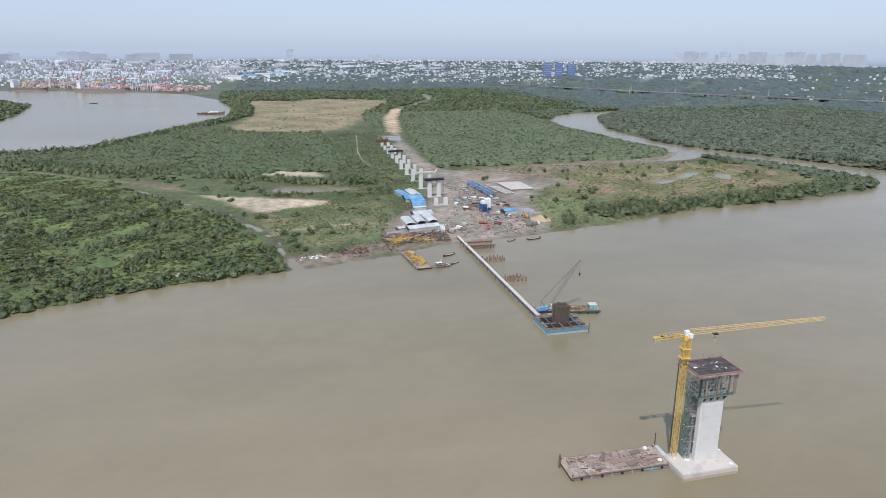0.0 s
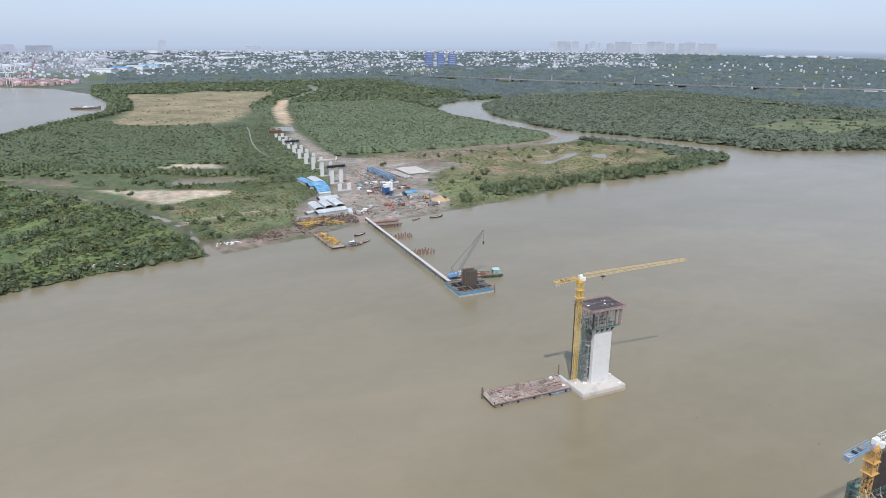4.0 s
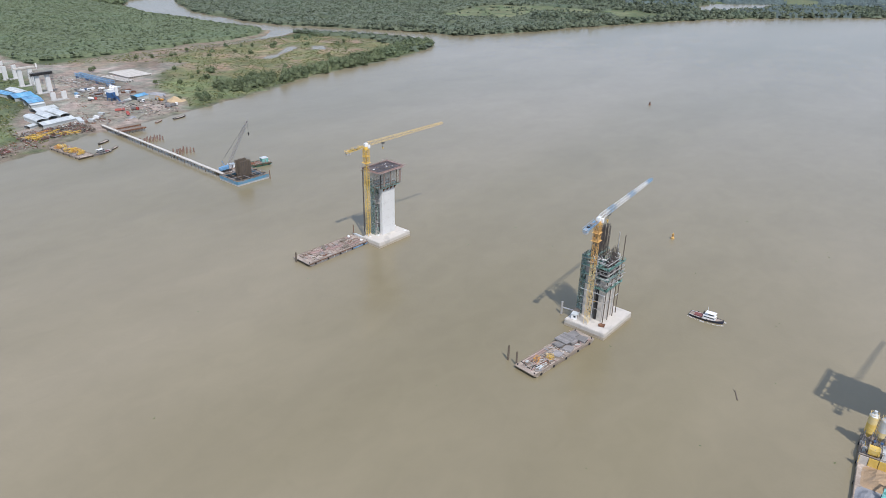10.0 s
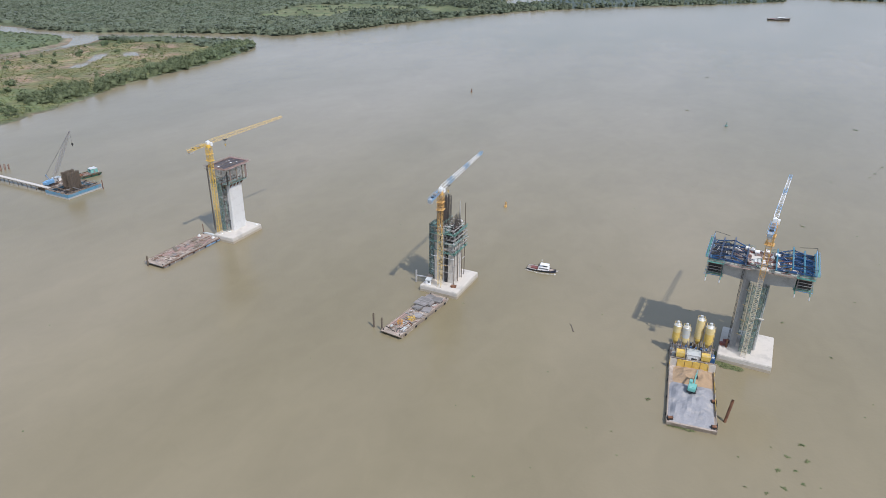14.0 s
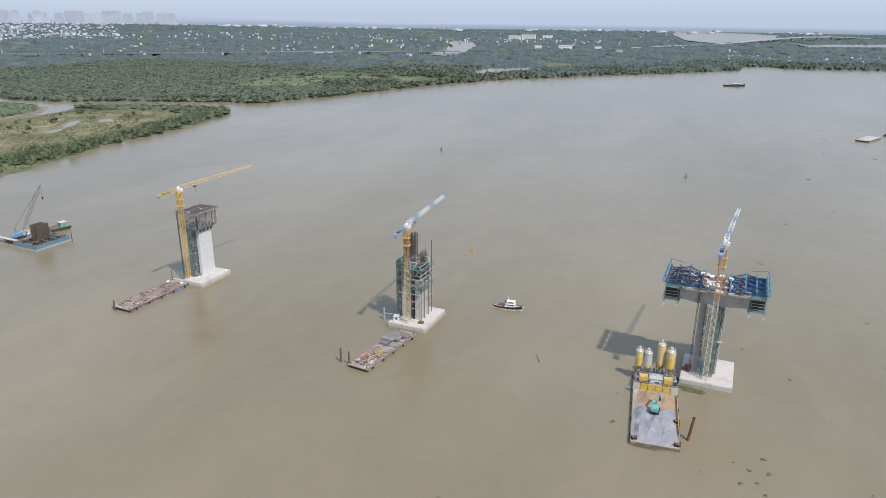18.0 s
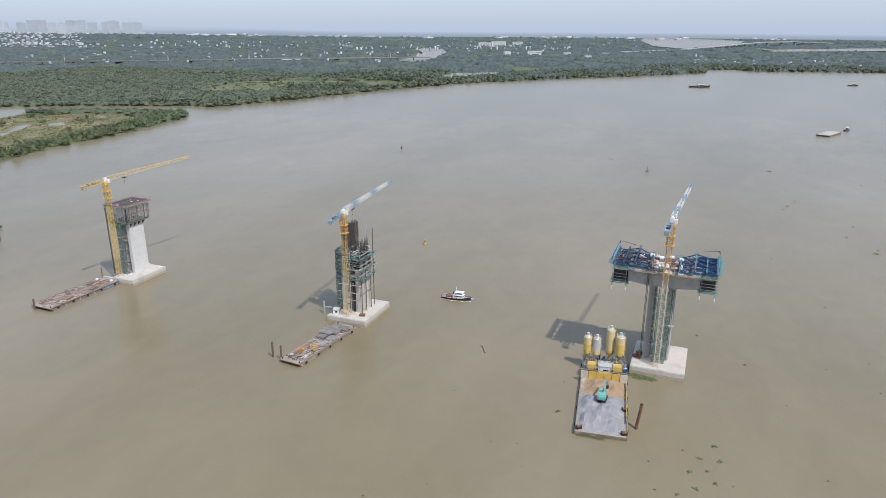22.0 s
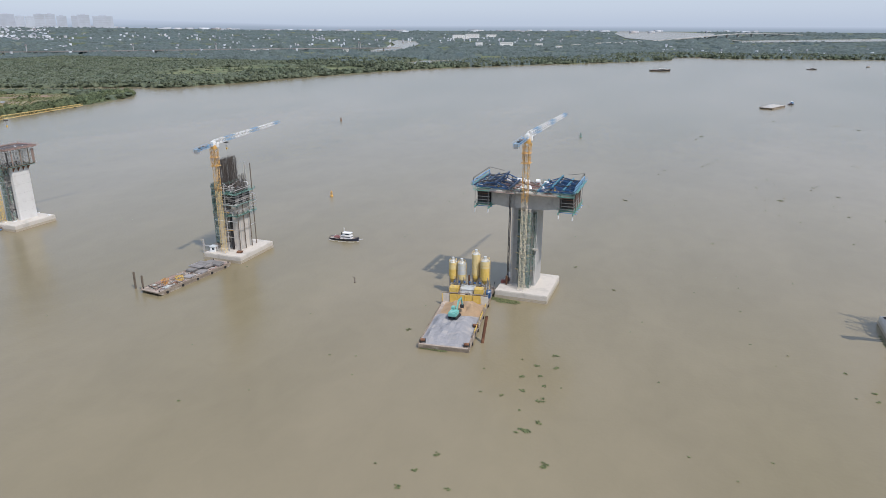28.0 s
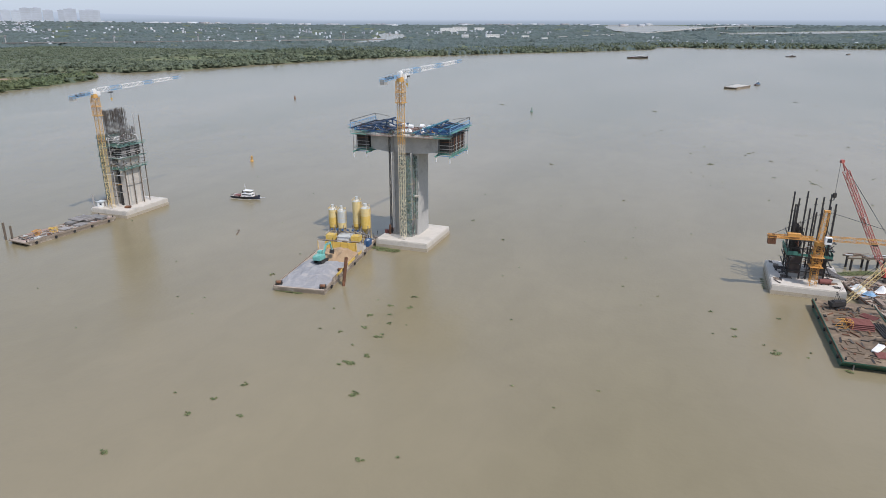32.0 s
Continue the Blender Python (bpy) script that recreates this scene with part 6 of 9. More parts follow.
for s in (-1, 1):
    tv = thing("form_traveller", (X3 + s * 13.4, Y3, CAP_Z + gz + 7.5), "blue steel form traveller hanging off the girder's end", "form traveller", "form travellers", turn=-1 if s > 0 else 179)
    steel_ = "navysteel" if s < 0 else "tealblue"
    for yy in (-7.8, -2.6, 2.6, 7.8):
        fr = part("main_truss", Soup().bar((-8.5, yy, 0.6), (4.8, yy, 0.9), 0.5, 0.7).bar((-8.0, yy, 0.9), (-3, yy, 2.9), 0.34).bar((-3, yy, 0.9), (-3, yy, 2.9), 0.4).bar((-3, yy, 2.9), (4.6, yy, 1.4), 0.34), "blue" if abs(yy) > 5 or s > 0 else "navysteel", tv)
        part("truss_plate", Soup().box((-3, yy, 2.8), (0.9, 0.5, 0.6)), "blue", fr)
        part("truss_plate", Soup().box((4.4, yy, 1.2), (0.9, 0.6, 0.9)), "skyblue", fr)
    for xx, zz in ((-8.2, 1.2), (-3, 3.1), (1.0, 2.2), (4.6, 1.8)):
        part("cross_girder", Soup().bar((xx, -10.4, zz), (xx, 10.4, zz), 0.5, 0.5), steel_, tv)
    for yy in (-5.2, 5.2):
        part("top_bracing", Soup().bar((-3, yy - 2.6, 3.2), (4.6, yy + 2.6, 2.0), 0.18).bar((-3, yy + 2.6, 3.2), (4.6, yy - 2.6, 2.0), 0.14), "dark", tv)
    part("end_portal", Soup().bar((5.0, -10.4, 3.4), (5.0, 10.4, 3.4), 0.22).bar((5.0, -10.4, 1.5), (5.0, -10.4, 3.4), 0.22).bar((5.0, 10.4, 1.5), (5.0, 10.4, 3.4), 0.22), "skyblue", tv)
    part("end_gangway", Soup().box((5.6, 0, 1.7), (0.9, 20.6, 0.12)), "greennew", tv)
    part("roof_frame", Soup().bar((5.0, -10.4, 4.4), (5.0, 10.4, 4.4), 0.14).bar((5.0, -10.4, 1.5), (5.0, -10.4, 4.4), 0.16).bar((5.0, 10.4, 1.5), (5.0, 10.4, 4.4), 0.16).bar((5.0, -10.4, 4.4), (-1.0, -10.4, 3.4), 0.12).bar((5.0, 10.4, 4.4), (-1.0, 10.4, 3.4), 0.12), "dark", tv, "thin dark roof frame")
    part("gangway_rail", rail_loop(Soup(), 5.6, 0, 1.8, 0.9, 20.6, 1.1, 1.7, 0.05), "skyblue", tv)
    for yy in (-7.2, -2.4, 2.4, 7.2):
        part("tie_bar", Soup().bar((4.5, yy, 2.2), (4.5, yy, -6.6), 0.1), "steel", tv)
        part("tie_bar", Soup().bar((0.0, yy, 1.5), (0.0, yy, -6.6), 0.1), "steel", tv)
        if s > 0:
            part("truss_sheeting", Soup().box((0.9, yy + 0.3, 1.75), (6.6, 0.06, 1.1)), "blue", tv)
    for yy in (-9.4, 9.4):
        part("rail_tie", Soup().bar((4.6, yy, 2.0), (4.6, yy, -8.6), 0.14).bar((-0.4, yy, 0.4), (-0.4, yy, -8.4), 0.14), "steel", tv)
        part("tie_end", Soup().tube((4.6, yy, -8.6), (4.6, yy, -7.2), 0.2, 8), "white", tv)
        part("tie_end", Soup().tube((-0.4, yy, -8.4), (-0.4, yy, -7.2), 0.2, 8), "white", tv)
    part("bottom_platform", Soup().box((2.0, 0, -6.3), (6.0, 13.5, 0.2)).bar((4.6, -9.8, -6.6), (4.6, 9.8, -6.6), 0.4).bar((-0.6, -9.8, -6.6), (-0.6, 9.8, -6.6), 0.4), "greennew", tv, "hanging green bottom platform")
    for k in range(5):
        part("platform_beam", Soup().bar((-1.2, -6.5 + 3.25 * k, -6.8), (5.6, -6.5 + 3.25 * k, -6.9), 0.26), "skyblue", tv)
    part("platform_rail", rail_loop(Soup(), 2.0, 0, -6.2, 6.6, 16.0, 1.2, 1.6, 0.06), "greennew", tv)
    for k in range(5):
        part("side_form", Soup().box((0.2 + 0.95 * k, -6.55, -3.1), (0.9, 0.2, 5.6)), "dark", tv)
        part("side_form", Soup().box((0.2 + 0.95 * k, 6.55, -3.1), (0.9, 0.2, 5.6)), "dark", tv)
    part("inner_form", Soup().box((2.0, 0, -3.0), (4.2, 10.2, 5.2)), "dark", tv, "dark inner shutter")
    for zz in (-5.6, -4.4, -3.2, -2.0, -0.9):
        for yy in (-6.8, 6.8):
            part("form_waler", Soup().bar((-0.4, yy, zz), (4.6, yy, zz), 0.16), "rust" if zz > -3 else "paletube", tv)
        part("form_waler", Soup().bar((4.5, -6.0, zz), (4.5, 6.0, zz), 0.14), "rust" if zz > -3 else "paletube", tv)
    for k in range(6):
        part("form_stud", Soup().bar((4.75, -5 + 2 * k, -6.1), (4.75, -5 + 2 * k, -0.4), 0.14), "paletube" if k % 2 else "rust", tv)
    for yy in (-8.3, 8.3):
        part("wing_form", Soup().box((2.0, yy, -0.3), (4.8, 3.4, 0.2)), "plank", tv)
    for yy in (-10.0, 10.0):
        part("side_platform", Soup().box((2.0, yy, -0.2), (6.0, 1.1, 0.12)), "greennew", tv)
    part("side_rail", rail_loop(Soup(), 2.0, -10.0, -0.1, 6.0, 1.1, 1.1, 1.5, 0.05), "greennew", tv)
    part("side_rail", rail_loop(Soup(), 2.0, 10.0, -0.1, 6.0, 1.1, 1.1, 1.5, 0.05), "greennew", tv)
    part("jack", Soup().tube((-3, -5, 0), (-3, -5, 0.9), 0.35, 10).tube((-3, 5, 0), (-3, 5, 0.9), 0.35, 10), "yellow", tv)
    for k in range(64):
        a, b = rnd.uniform(-7.5, 4.5), rnd.uniform(-9, 9)
        part("loose_bar", Soup().bar((a, b, rnd.uniform(0.2, 1.8)), (a + rnd.uniform(-2.2, 2.2), b + rnd.uniform(-1.6, 1.6), rnd.uniform(0.2, 2.6)), rnd.uniform(0.08, 0.2)), rnd.choice(["dark", "paletube", "plank", "rust", "paletube", "dark", "whitetin"]), tv)
# clutter on the deck
dz = CAP_Z + gz + 7.47
for k in range(150):
    a, b = rnd.uniform(-10.5, 10.5), rnd.uniform(-8.6, 8.6)
    if abs(a - 1) < 1.6 and b < -6.5:
        continue
    kind, mt, cat, lab = rnd.choice([("steel_bundle", "redsteel", "steel", "bundle of reddish steel bars on the deck"), ("timber_stack", "plank", "timber", "stack of timber on the concrete deck"), ("steel_bundle", "redsteel", "steel", "bundle of reddish steel bars on the deck"), ("timber_stack", "pinkplank", "timber", "stack of timber on the concrete deck"), ("tarpaulin", "netting", "tarpaulin", "faded tarpaulin over gear on the deck"), ("timber_stack", "plank", "timber", "stack of timber on the concrete deck"), ("steel_beam", "steel", "beam", "loose grey steel beam on the deck")])
    tn = rnd.choice([0, 90, rnd.uniform(0, 180)])
    th = thing(kind, (X3 + a, Y3 + b, dz), lab, cat, turn=tn)
    if kind in ("steel_bundle", "timber_stack"):
        for j in range(4):
            part("bar" if kind == "steel_bundle" else "board", Soup().box((0, -0.6 + 0.4 * j, 0.12 + 0.2 * (j % 2)), (rnd.uniform(1.4, 3.6), 0.22, 0.16)), mt, th)
    elif kind == "tarpaulin":
        part("sheet", rounded((rnd.uniform(1, 2.4), rnd.uniform(0.8, 1.6), rnd.uniform(0.6, 1.3)), 0.3, mt), None, th)
    elif kind == "tool_box":
        part("body", rounded((1.6, 0.9, 0.9), 0.06, mt), None, th)
        part("lid", Soup().box((0, 0, 0.95), (1.64, 0.94, 0.1)), "dark", th)
    else:
        part("flange", Soup().box((0, 0, 0.05), (5, 0.4, 0.08)).box((0, 0, 0.5), (5, 0.4, 0.08)), mt, th)
        part("web", Soup().box((0, 0, 0.27), (5, 0.08, 0.4)), mt, th)
rw3 = random.Random(29)
for k in range(7):
    th = thing("tarpaulin", (X3 + rw3.uniform(-7, 7), Y3 + rw3.uniform(-8, 8), dz), "crumpled white tarpaulin over gear on the deck", "tarpaulin", "deck tarpaulins", turn=rw3.uniform(0, 180))
    u_t, v_t = rw3.uniform(0.7, 1.3), rw3.uniform(0.6, 1.0)
    heap_t = Soup()
    for j in range(7):
        for i in range(7):
            e_t = min(1, min(i, 6 - i) / 2) * min(1, min(j, 6 - j) / 2)
            heap_t.v.append((u_t * (i / 3 - 1), v_t * (j / 3 - 1), 0.02 + e_t * rw3.uniform(0.7, 1.5)))
    heap_t.f = [(7 * j + i, 7 * j + i + 1, 7 * j + i + 8, 7 * j + i + 7) for j in range(6) for i in range(6)]
    part("sheet", heap_t, "whitetin" if k % 3 else "white", th)
for k in range(5):
    th = thing("mixer_drum", (X3 - 9 + 3.6 * k, Y3 + 5 + (k % 2) * 2, dz), "white concrete pump drum on the deck", "drum")
    part("drum", Soup().tube((-0.8, 0, 0.9), (0.8, 0, 0.9), 0.75, 14), "white", th)
    part("stand", Soup().box((0, 0, 0.15), (1.6, 1.0, 0.3)), "dark", th)

# the youngest pier: forms, king posts and starter bars
X4, Y4 = 383.0, 6.4
pile_cap(383.0, 5.5, (20.0, 23.5))
p4 = thing("bridge_pier", (X4, Y4, CAP_Z), "first lift of a pier in dark forms among tall steel posts", "bridge pier", turn=-1)
for s in (-1, 1):
    part("first_lift", Soup().box((s * 3.3, 1.0, 2.0), (2.5, 9.6, 4.0)), "concrete_grey", p4)
    for k in range(4):
        part("form_panel", Soup().box((s * 3.3 - 1.5, -2.6 + 2.4 * k, 4.0), (0.25, 2.3, 5.2)), "redsteel" if k == 1 else "dark", p4)
        part("form_panel", Soup().box((s * 3.3 + 1.5, -2.6 + 2.4 * k, 4.0), (0.25, 2.3, 5.2)), "dark", p4)
    part("form_panel", Soup().box((s * 3.3, -4.1, 4.0), (3.0, 0.25, 5.2)), "film", p4)
    bars(p4, "starter_bar_cage", s * 3.3, 1.0, 4.0, 15.5 if s < 0 else 9.5, 2.2, 9.0, 0.5, "dark", 20 + s, 1.6, 0.09)
    part("form_walkway", Soup().box((s * 5.6, 1.0, 6.6), (1.1, 12.0, 0.14)), "dark", p4)
    part("walkway_rail", rail_loop(Soup(), s * 5.6, 1.0, 6.7, 1.1, 12.0, 1.1, 1.5, 0.06), "greennew", p4)
    for k in range(3):
        part("green_net", Soup().box((s * 6.2, -3 + 4 * k, 7.9 + 0.4 * (k % 2)), (0.06, 3.8, 1.3 - 0.4 * (k % 2))), "greennet", p4, "green net strip round the forms")
for k in range(4):
    part("green_net", Soup().box((-4.6 + 3.0 * k, -5.0, 7.9 - 0.3 * (k % 2)), (2.9, 0.06, 1.2 - 0.5 * (k % 2))), "greennet", p4)
for px, py, h in ((-5.2, -4.6, 22.5), (-5.0, -1.8, 22), (-4.8, 3.2, 21), (-5, 7.4, 24), (-2.0, -4.8, 22), (-1.4, 7.0, 24.5), (1.2, -4.8, 22.5), (1.2, 7.2, 22.5), (4.6, -4.6, 22), (5.2, -1.0, 23), (4.8, 3.6, 21), (5.2, 7.6, 24), (-3.4, 7.3, 22), (3.2, 7.3, 23), (-0.2, -4.8, 21)):
    po = part("king_post", Soup().box((px, py, h / 2), (0.42, 0.1, h)).box((px, py - 0.25, h / 2), (0.42, 0.1, h)).box((px, py - 0.12, h / 2), (0.1, 0.3, h)), "dark", p4, "dark rolled-steel king post")
    for j in range(3):
        part("bracket", Soup().bar((px - 0.5, py - 0.1, h - 2 - 4 * j), (px + 0.5, py - 0.1, h - 2 - 4 * j), 0.12), "dark", po)
for z in (2.4, 4.8, 7.0, 9.6, 12.0):
    part("waler", Soup().bar((-6.2, -5.1, z), (6.4, -5.1, z), 0.24).bar((6.0, -5.6, z), (6.0, 8.0, z), 0.24).bar((-6.0, -5.6, z), (-6.0, 8.0, z), 0.24), "dark", p4)
for k in range(130):
    z = rnd.uniform(0.3, 11)
    a, b = rnd.uniform(-6, 6), rnd.uniform(-5.4, 7.6)
    part("form_prop", Soup().bar((a, b, z), (a + rnd.uniform(-2, 2), b + rnd.uniform(-1.5, 1.5), z + rnd.uniform(-0.4, 2.0)), rnd.uniform(0.1, 0.22)), rnd.choice(["dark", "dark", "steel", "paletube", "rust", "redsteel"]), p4)

# ---------- barges and what lies on them ----------
def barge(place, size, turn, hull_mat, deck_mat, label, free=1.5, rake=True, group="barges"):
    """A flat barge: raked hull, deck, bulwark strip, tyres and bollards. Its length lies along y; z = 0 is the water."""
    w, l = size
    b = thing("barge", (place[0], place[1], 0), label, "barge", group, turn=turn)
    k = 3.0 if rake else 0.4
    prof = [(-l / 2 + k, -0.8), (l / 2 - k, -0.8), (l / 2, free - 0.3), (l / 2, free), (-l / 2, free), (-l / 2, free - 0.3)]
    m = Matrix(((0, 0, 1, 0), (1, 0, 0, 0), (0, 1, 0, 0), (0, 0, 0, 1)))
    part("hull", Soup().prism(prof, -w / 2, w / 2, m), hull_mat, b)
    n = max(4, int(l / 6))
    for i in range(n):
        part("deck_plate", Soup().box((0, -l / 2 + l * (i + 0.5) / n, free + 0.03), (w - 0.5, l / n - 0.04, 0.06)), deck_mat, b)
    for s in (-1, 1):
        part("rubbing_strake", Soup().bar((s * (w / 2 + 0.06), -l / 2 + 0.4, free - 0.25), (s * (w / 2 + 0.06), l / 2 - 0.4, free - 0.25), 0.2, 0.3), "rust" if hull_mat != "bargegrey" else "bargegrey", b)
        part("coaming", Soup().box((s * (w / 2 - 0.12), 0, free + 0.16), (0.18, l - 0.6, 0.3)), "bargegrey" if hull_mat != "hullgreen" else hull_mat, b)
        for i in range(5):
            yy = -l / 2 + l * (i + 0.5) / 5
            part("tyre", Soup().tube((s * (w / 2 + 0.15), yy, free - 0.7), (s * (w / 2 + 0.45), yy, free - 0.7), 0.5, 12), "rubber", b)
        for e in (-1, 1):
            part("bollard", Soup().tube((s * (w / 2 - 0.8), e * (l / 2 - 1.0), free), (s * (w / 2 - 0.8), e * (l / 2 - 1.0), free + 0.7), 0.22, 10), "dark", b)
    return b


def on(b, x, y):
    """A place on a barge, in the world."""
    p = b.matrix_basis @ Vector((x, y, 0))
    return p.x, p.y


def pile(x, y, h, r=0.5, mat="rust", below=-1.5, lean=(0, 0), label="rusty steel pipe pile standing in the river"):
    t = tagged(new("pipe_pile", Soup().tube((0, 0, below), (lean[0], lean[1], h), r, 14, caps=False).tube((lean[0] * 0.97, lean[1] * 0.97, h - 0.3), (lean[0], lean[1], h - 0.3 + 0.01), r * 0.98, 14).mesh("pipe_pile", mat)), label, "pile", "pipe piles")
    t.matrix_basis = pose(x, y, 0)
    return t


def stack(place, z, turn, n, size, mat, label, name="plate_stack", cat="plates", seed=1, piece="plate"):
    rng = random.Random(seed)
    t = thing(name, (*place, z), label, cat, turn=turn)
    for k in range(n):
        part(piece, Soup().box((rng.uniform(-0.25, 0.25), rng.uniform(-0.25, 0.25), size[2] * (k + 0.5)), (size[0] * rng.uniform(0.9, 1), size[1] * rng.uniform(0.92, 1), size[2] * 0.9), Matrix.Rotation(rng.uniform(-0.05, 0.05), 3, "Z")), mat, t)
    return t


def row(place, z, turn, n, length, gap, mat, label, name="pipe_row", cat="pipes", r=0.2, piece="pipe"):
    t = thing(name, (*place, z), label, cat, turn=turn)
    for k in range(n):
        part(piece, Soup().tube((-length / 2, (k - n / 2) * gap, r), (length / 2, (k - n / 2) * gap, r), r, 8), mat, t)
    return t


def lattice_piece(place, z, turn, length, w, mat, label):
    t = thing("mast_section", (*place, z), label, "crane section", "loose crane sections", turn=turn)
    part("lattice", Soup().lattice((-length / 2, 0, w / 2 + 0.1), (length / 2, 0, w / 2 + 0.1), w, w * 0.8, 0.16, 0.1), mat, t)
    return t


def hut(place, z, turn, size, wall, roof, label, name="site_cabin"):
    t = thing(name, (*place, z), label, "cabin", turn=turn)
    part("body", Soup().box((0, 0, size[2] / 2), size), wall, t)
    part("roof", Soup().box((0, 0, size[2] + 0.06), (size[0] + 0.4, size[1] + 0.4, 0.14)), roof, t)
    part("door", Soup().box((size[0] / 2 + 0.02, 0, 1.0), (0.05, 0.9, 2.0)), "steel", t)
    part("window", Soup().box((0.3, -size[1] / 2 - 0.02, size[2] * 0.6), (size[0] * 0.4, 0.05, 0.8)), "glass", t)
    return t


def rubbish(b, w, l, z, n, seed, mats=("plank", "rust", "steel", "plate", "pinkplank", "plank", "dark", "whitetin")):
    """Loose boards and scraps strewn on a deck, as one lot."""
    rng = random.Random(seed)
    by = {}
    for k in range(int(n * 2.6)):
        mt = rng.choice(mats)
        by.setdefault(mt, Soup()).box((rng.uniform(-w / 2, w / 2), rng.uniform(-l / 2, l / 2), z + rng.uniform(0.05, 0.2)), (rng.uniform(0.12, 0.6), rng.uniform(0.4, 3.4), rng.uniform(0.06, 0.28)), Matrix.Rotation(rng.choice([0, 1.57, rng.uniform(0, 3.1)]) + rng.uniform(-0.2, 0.2), 3, "Z"))
    for mt, s in by.items():
        ob = part("deck_scraps", s, mt)
        ob.matrix_basis = b.matrix_basis.copy()
        tagged(ob, "loose boards, bars and scraps strewn on the barge deck", "scraps", kind="stuff")


# barge beside the pier with the finished column
b1 = barge((-14.3, -20.2), (12.4, 40), -2, "steel", "deck", "long rusty flat barge littered with timber and steel", 1.6)
rubbish(b1, 10.5, 35, 1.68, 90, 31, ("plank", "plank", "deck", "pinkplank", "rust", "bark", "steel"))
for k in range(5):
    row(on(b1, -3 + 1.6 * k, -8 + 5 * k), 1.7, 80 + 6 * k, 5, 7, 0.45, "pinkplank", "row of rusty pipes on the barge", r=0.14)
stack(on(b1, 3.2, 6), 1.7, 20, 5, (1.8, 5, 0.14), "plank", "stack of weathered boards on the barge", "board_stack", "boards", 5, "board")
stack(on(b1, -3.2, 10), 1.7, 5, 4, (2, 4, 0.14), "plank", "stack of steel form plates on the barge", seed=6)
stack(on(b1, -3.0, -3), 1.7, 60, 4, (1.4, 6, 0.14), "plank", "stack of weathered boards on the barge", "board_stack", "boards", 7, "board")
for x, y in ((-4.5, 15), (3.8, 16.5)):
    t = thing("bulk_bag", (*on(b1, x, y), 1.66), "white bulk bag slumped on the barge deck", "bag", "bulk bags")
    part("bag", rounded((1.5, 1.5, 1.1), 0.35, "white"), None, t)
pile(-18.2, -40.6, 5.2, 0.4, "bark")
pile(-21.2, 1.2, 6.0, 0.2)
part("side_stripe", Soup().box((6.32, 13, 0.8), (0.05, 11, 0.6)), "skyblue", b1, "faded sky blue side stripe")
part("bow_plate", Soup().box((0, 20.6, 1.2), (11.6, 1.3, 1.2)).box((0, 19.4, 1.9), (12.2, 0.3, 0.8)), "whitetin", b1, "pale scuffed raised bow")
for k in range(9):
    part("side_rib", Soup().box((6.3, -16 + 4 * k, 0.7), (0.12, 0.3, 1.2)), "whitetin" if k % 2 else "bargegrey", b1)

# barge beside the half-built pier
b2 = barge((122.6, -25.6), (9.8, 38.5), -6.6, "bargegrey", "deck", "low grey and rust barge stacked with form plates", 1.4)
rubbish(b2, 8, 34, 1.48, 90, 32)
for k, (x, y, n) in enumerate(((-2.2, 15, 4), (2.2, 14.4, 6), (0.2, 9.6, 8), (-1.8, 4.6, 6), (2.4, 4.8, 3), (1.6, -1, 2))):
    stack(on(b2, x, y), 1.5, 90 + (k * 17) % 25 - 12, n, (4.2, 3.8, 0.16), "plate", "stack of dark steel form plates on the barge deck", seed=40 + k)
for k in range(6):
    row(on(b2, -2.0, 6 + 1.2 * k), 2.6, -6, 3, 6, 0.35, "plate", "row of steel channels on the barge", "channel_row", "steel")
lattice_piece(on(b2, 1.6, -6), 1.5, 40, 3.0, 1.6, "yellow", "short yellow crane mast section lying on deck")
lattice_piece(on(b2, -0.8, -11), 1.5, 100, 3.0, 1.6, "orange", "short orange crane mast section lying on deck")
for x, y in ((2.8, -13), (-2.8, -14.5)):
    t = thing("bulk_bag", (*on(b2, x, y), 1.46), "white bulk bag slumped on the barge deck", "bag", "bulk bags")
    part("bag", rounded((1.1, 1.1, 0.7), 0.3, "whitetin"), None, t)
row(on(b2, -3.4, -8), 1.5, 84, 4, 10, 0.4, "pinkplank", "row of rusty pipes along the barge deck")
pile(110.6, -41.2, 6.5, 0.4, "bark")
pile(115.0, -42.0, 6.0, 0.36, "bark")
pile(107.9, 3.4, 6.2, 0.45, "paletube", label="grey steel pipe pile standing beside the pile cap")
pb = thing("fender_beam", (110.6, 3.8, 3.4), "grey steel mooring beam from pile to cap", "beam", turn=8)
part("beam", Soup().box((0.6, 0, 0), (6.0, 0.45, 0.45)), "paletube", pb)
hut((116.4, -0.4), CAP_Z, 10, (2.4, 2.8, 2.2), "white", "whitetin", "small white machine cabin on the pile cap")
hut((115.2, 3.0), CAP_Z, 4, (2.2, 3.0, 1.8), "steel", "plank", "grey generator box on the pile cap", "generator")
stack((128.2, 1.2), CAP_Z, 15, 5, (2.4, 1.6, 0.14), "rust", "small rusty plates lying on the pile cap", seed=50)

# batching barge beside the cantilever pier
b3 = barge((236.7, -25.2), (16.4, 52.5), 6.6, "bargegrey", "deck", "wide batching barge heaped with gravel and sand", 1.4, rake=False)
heap = Soup()
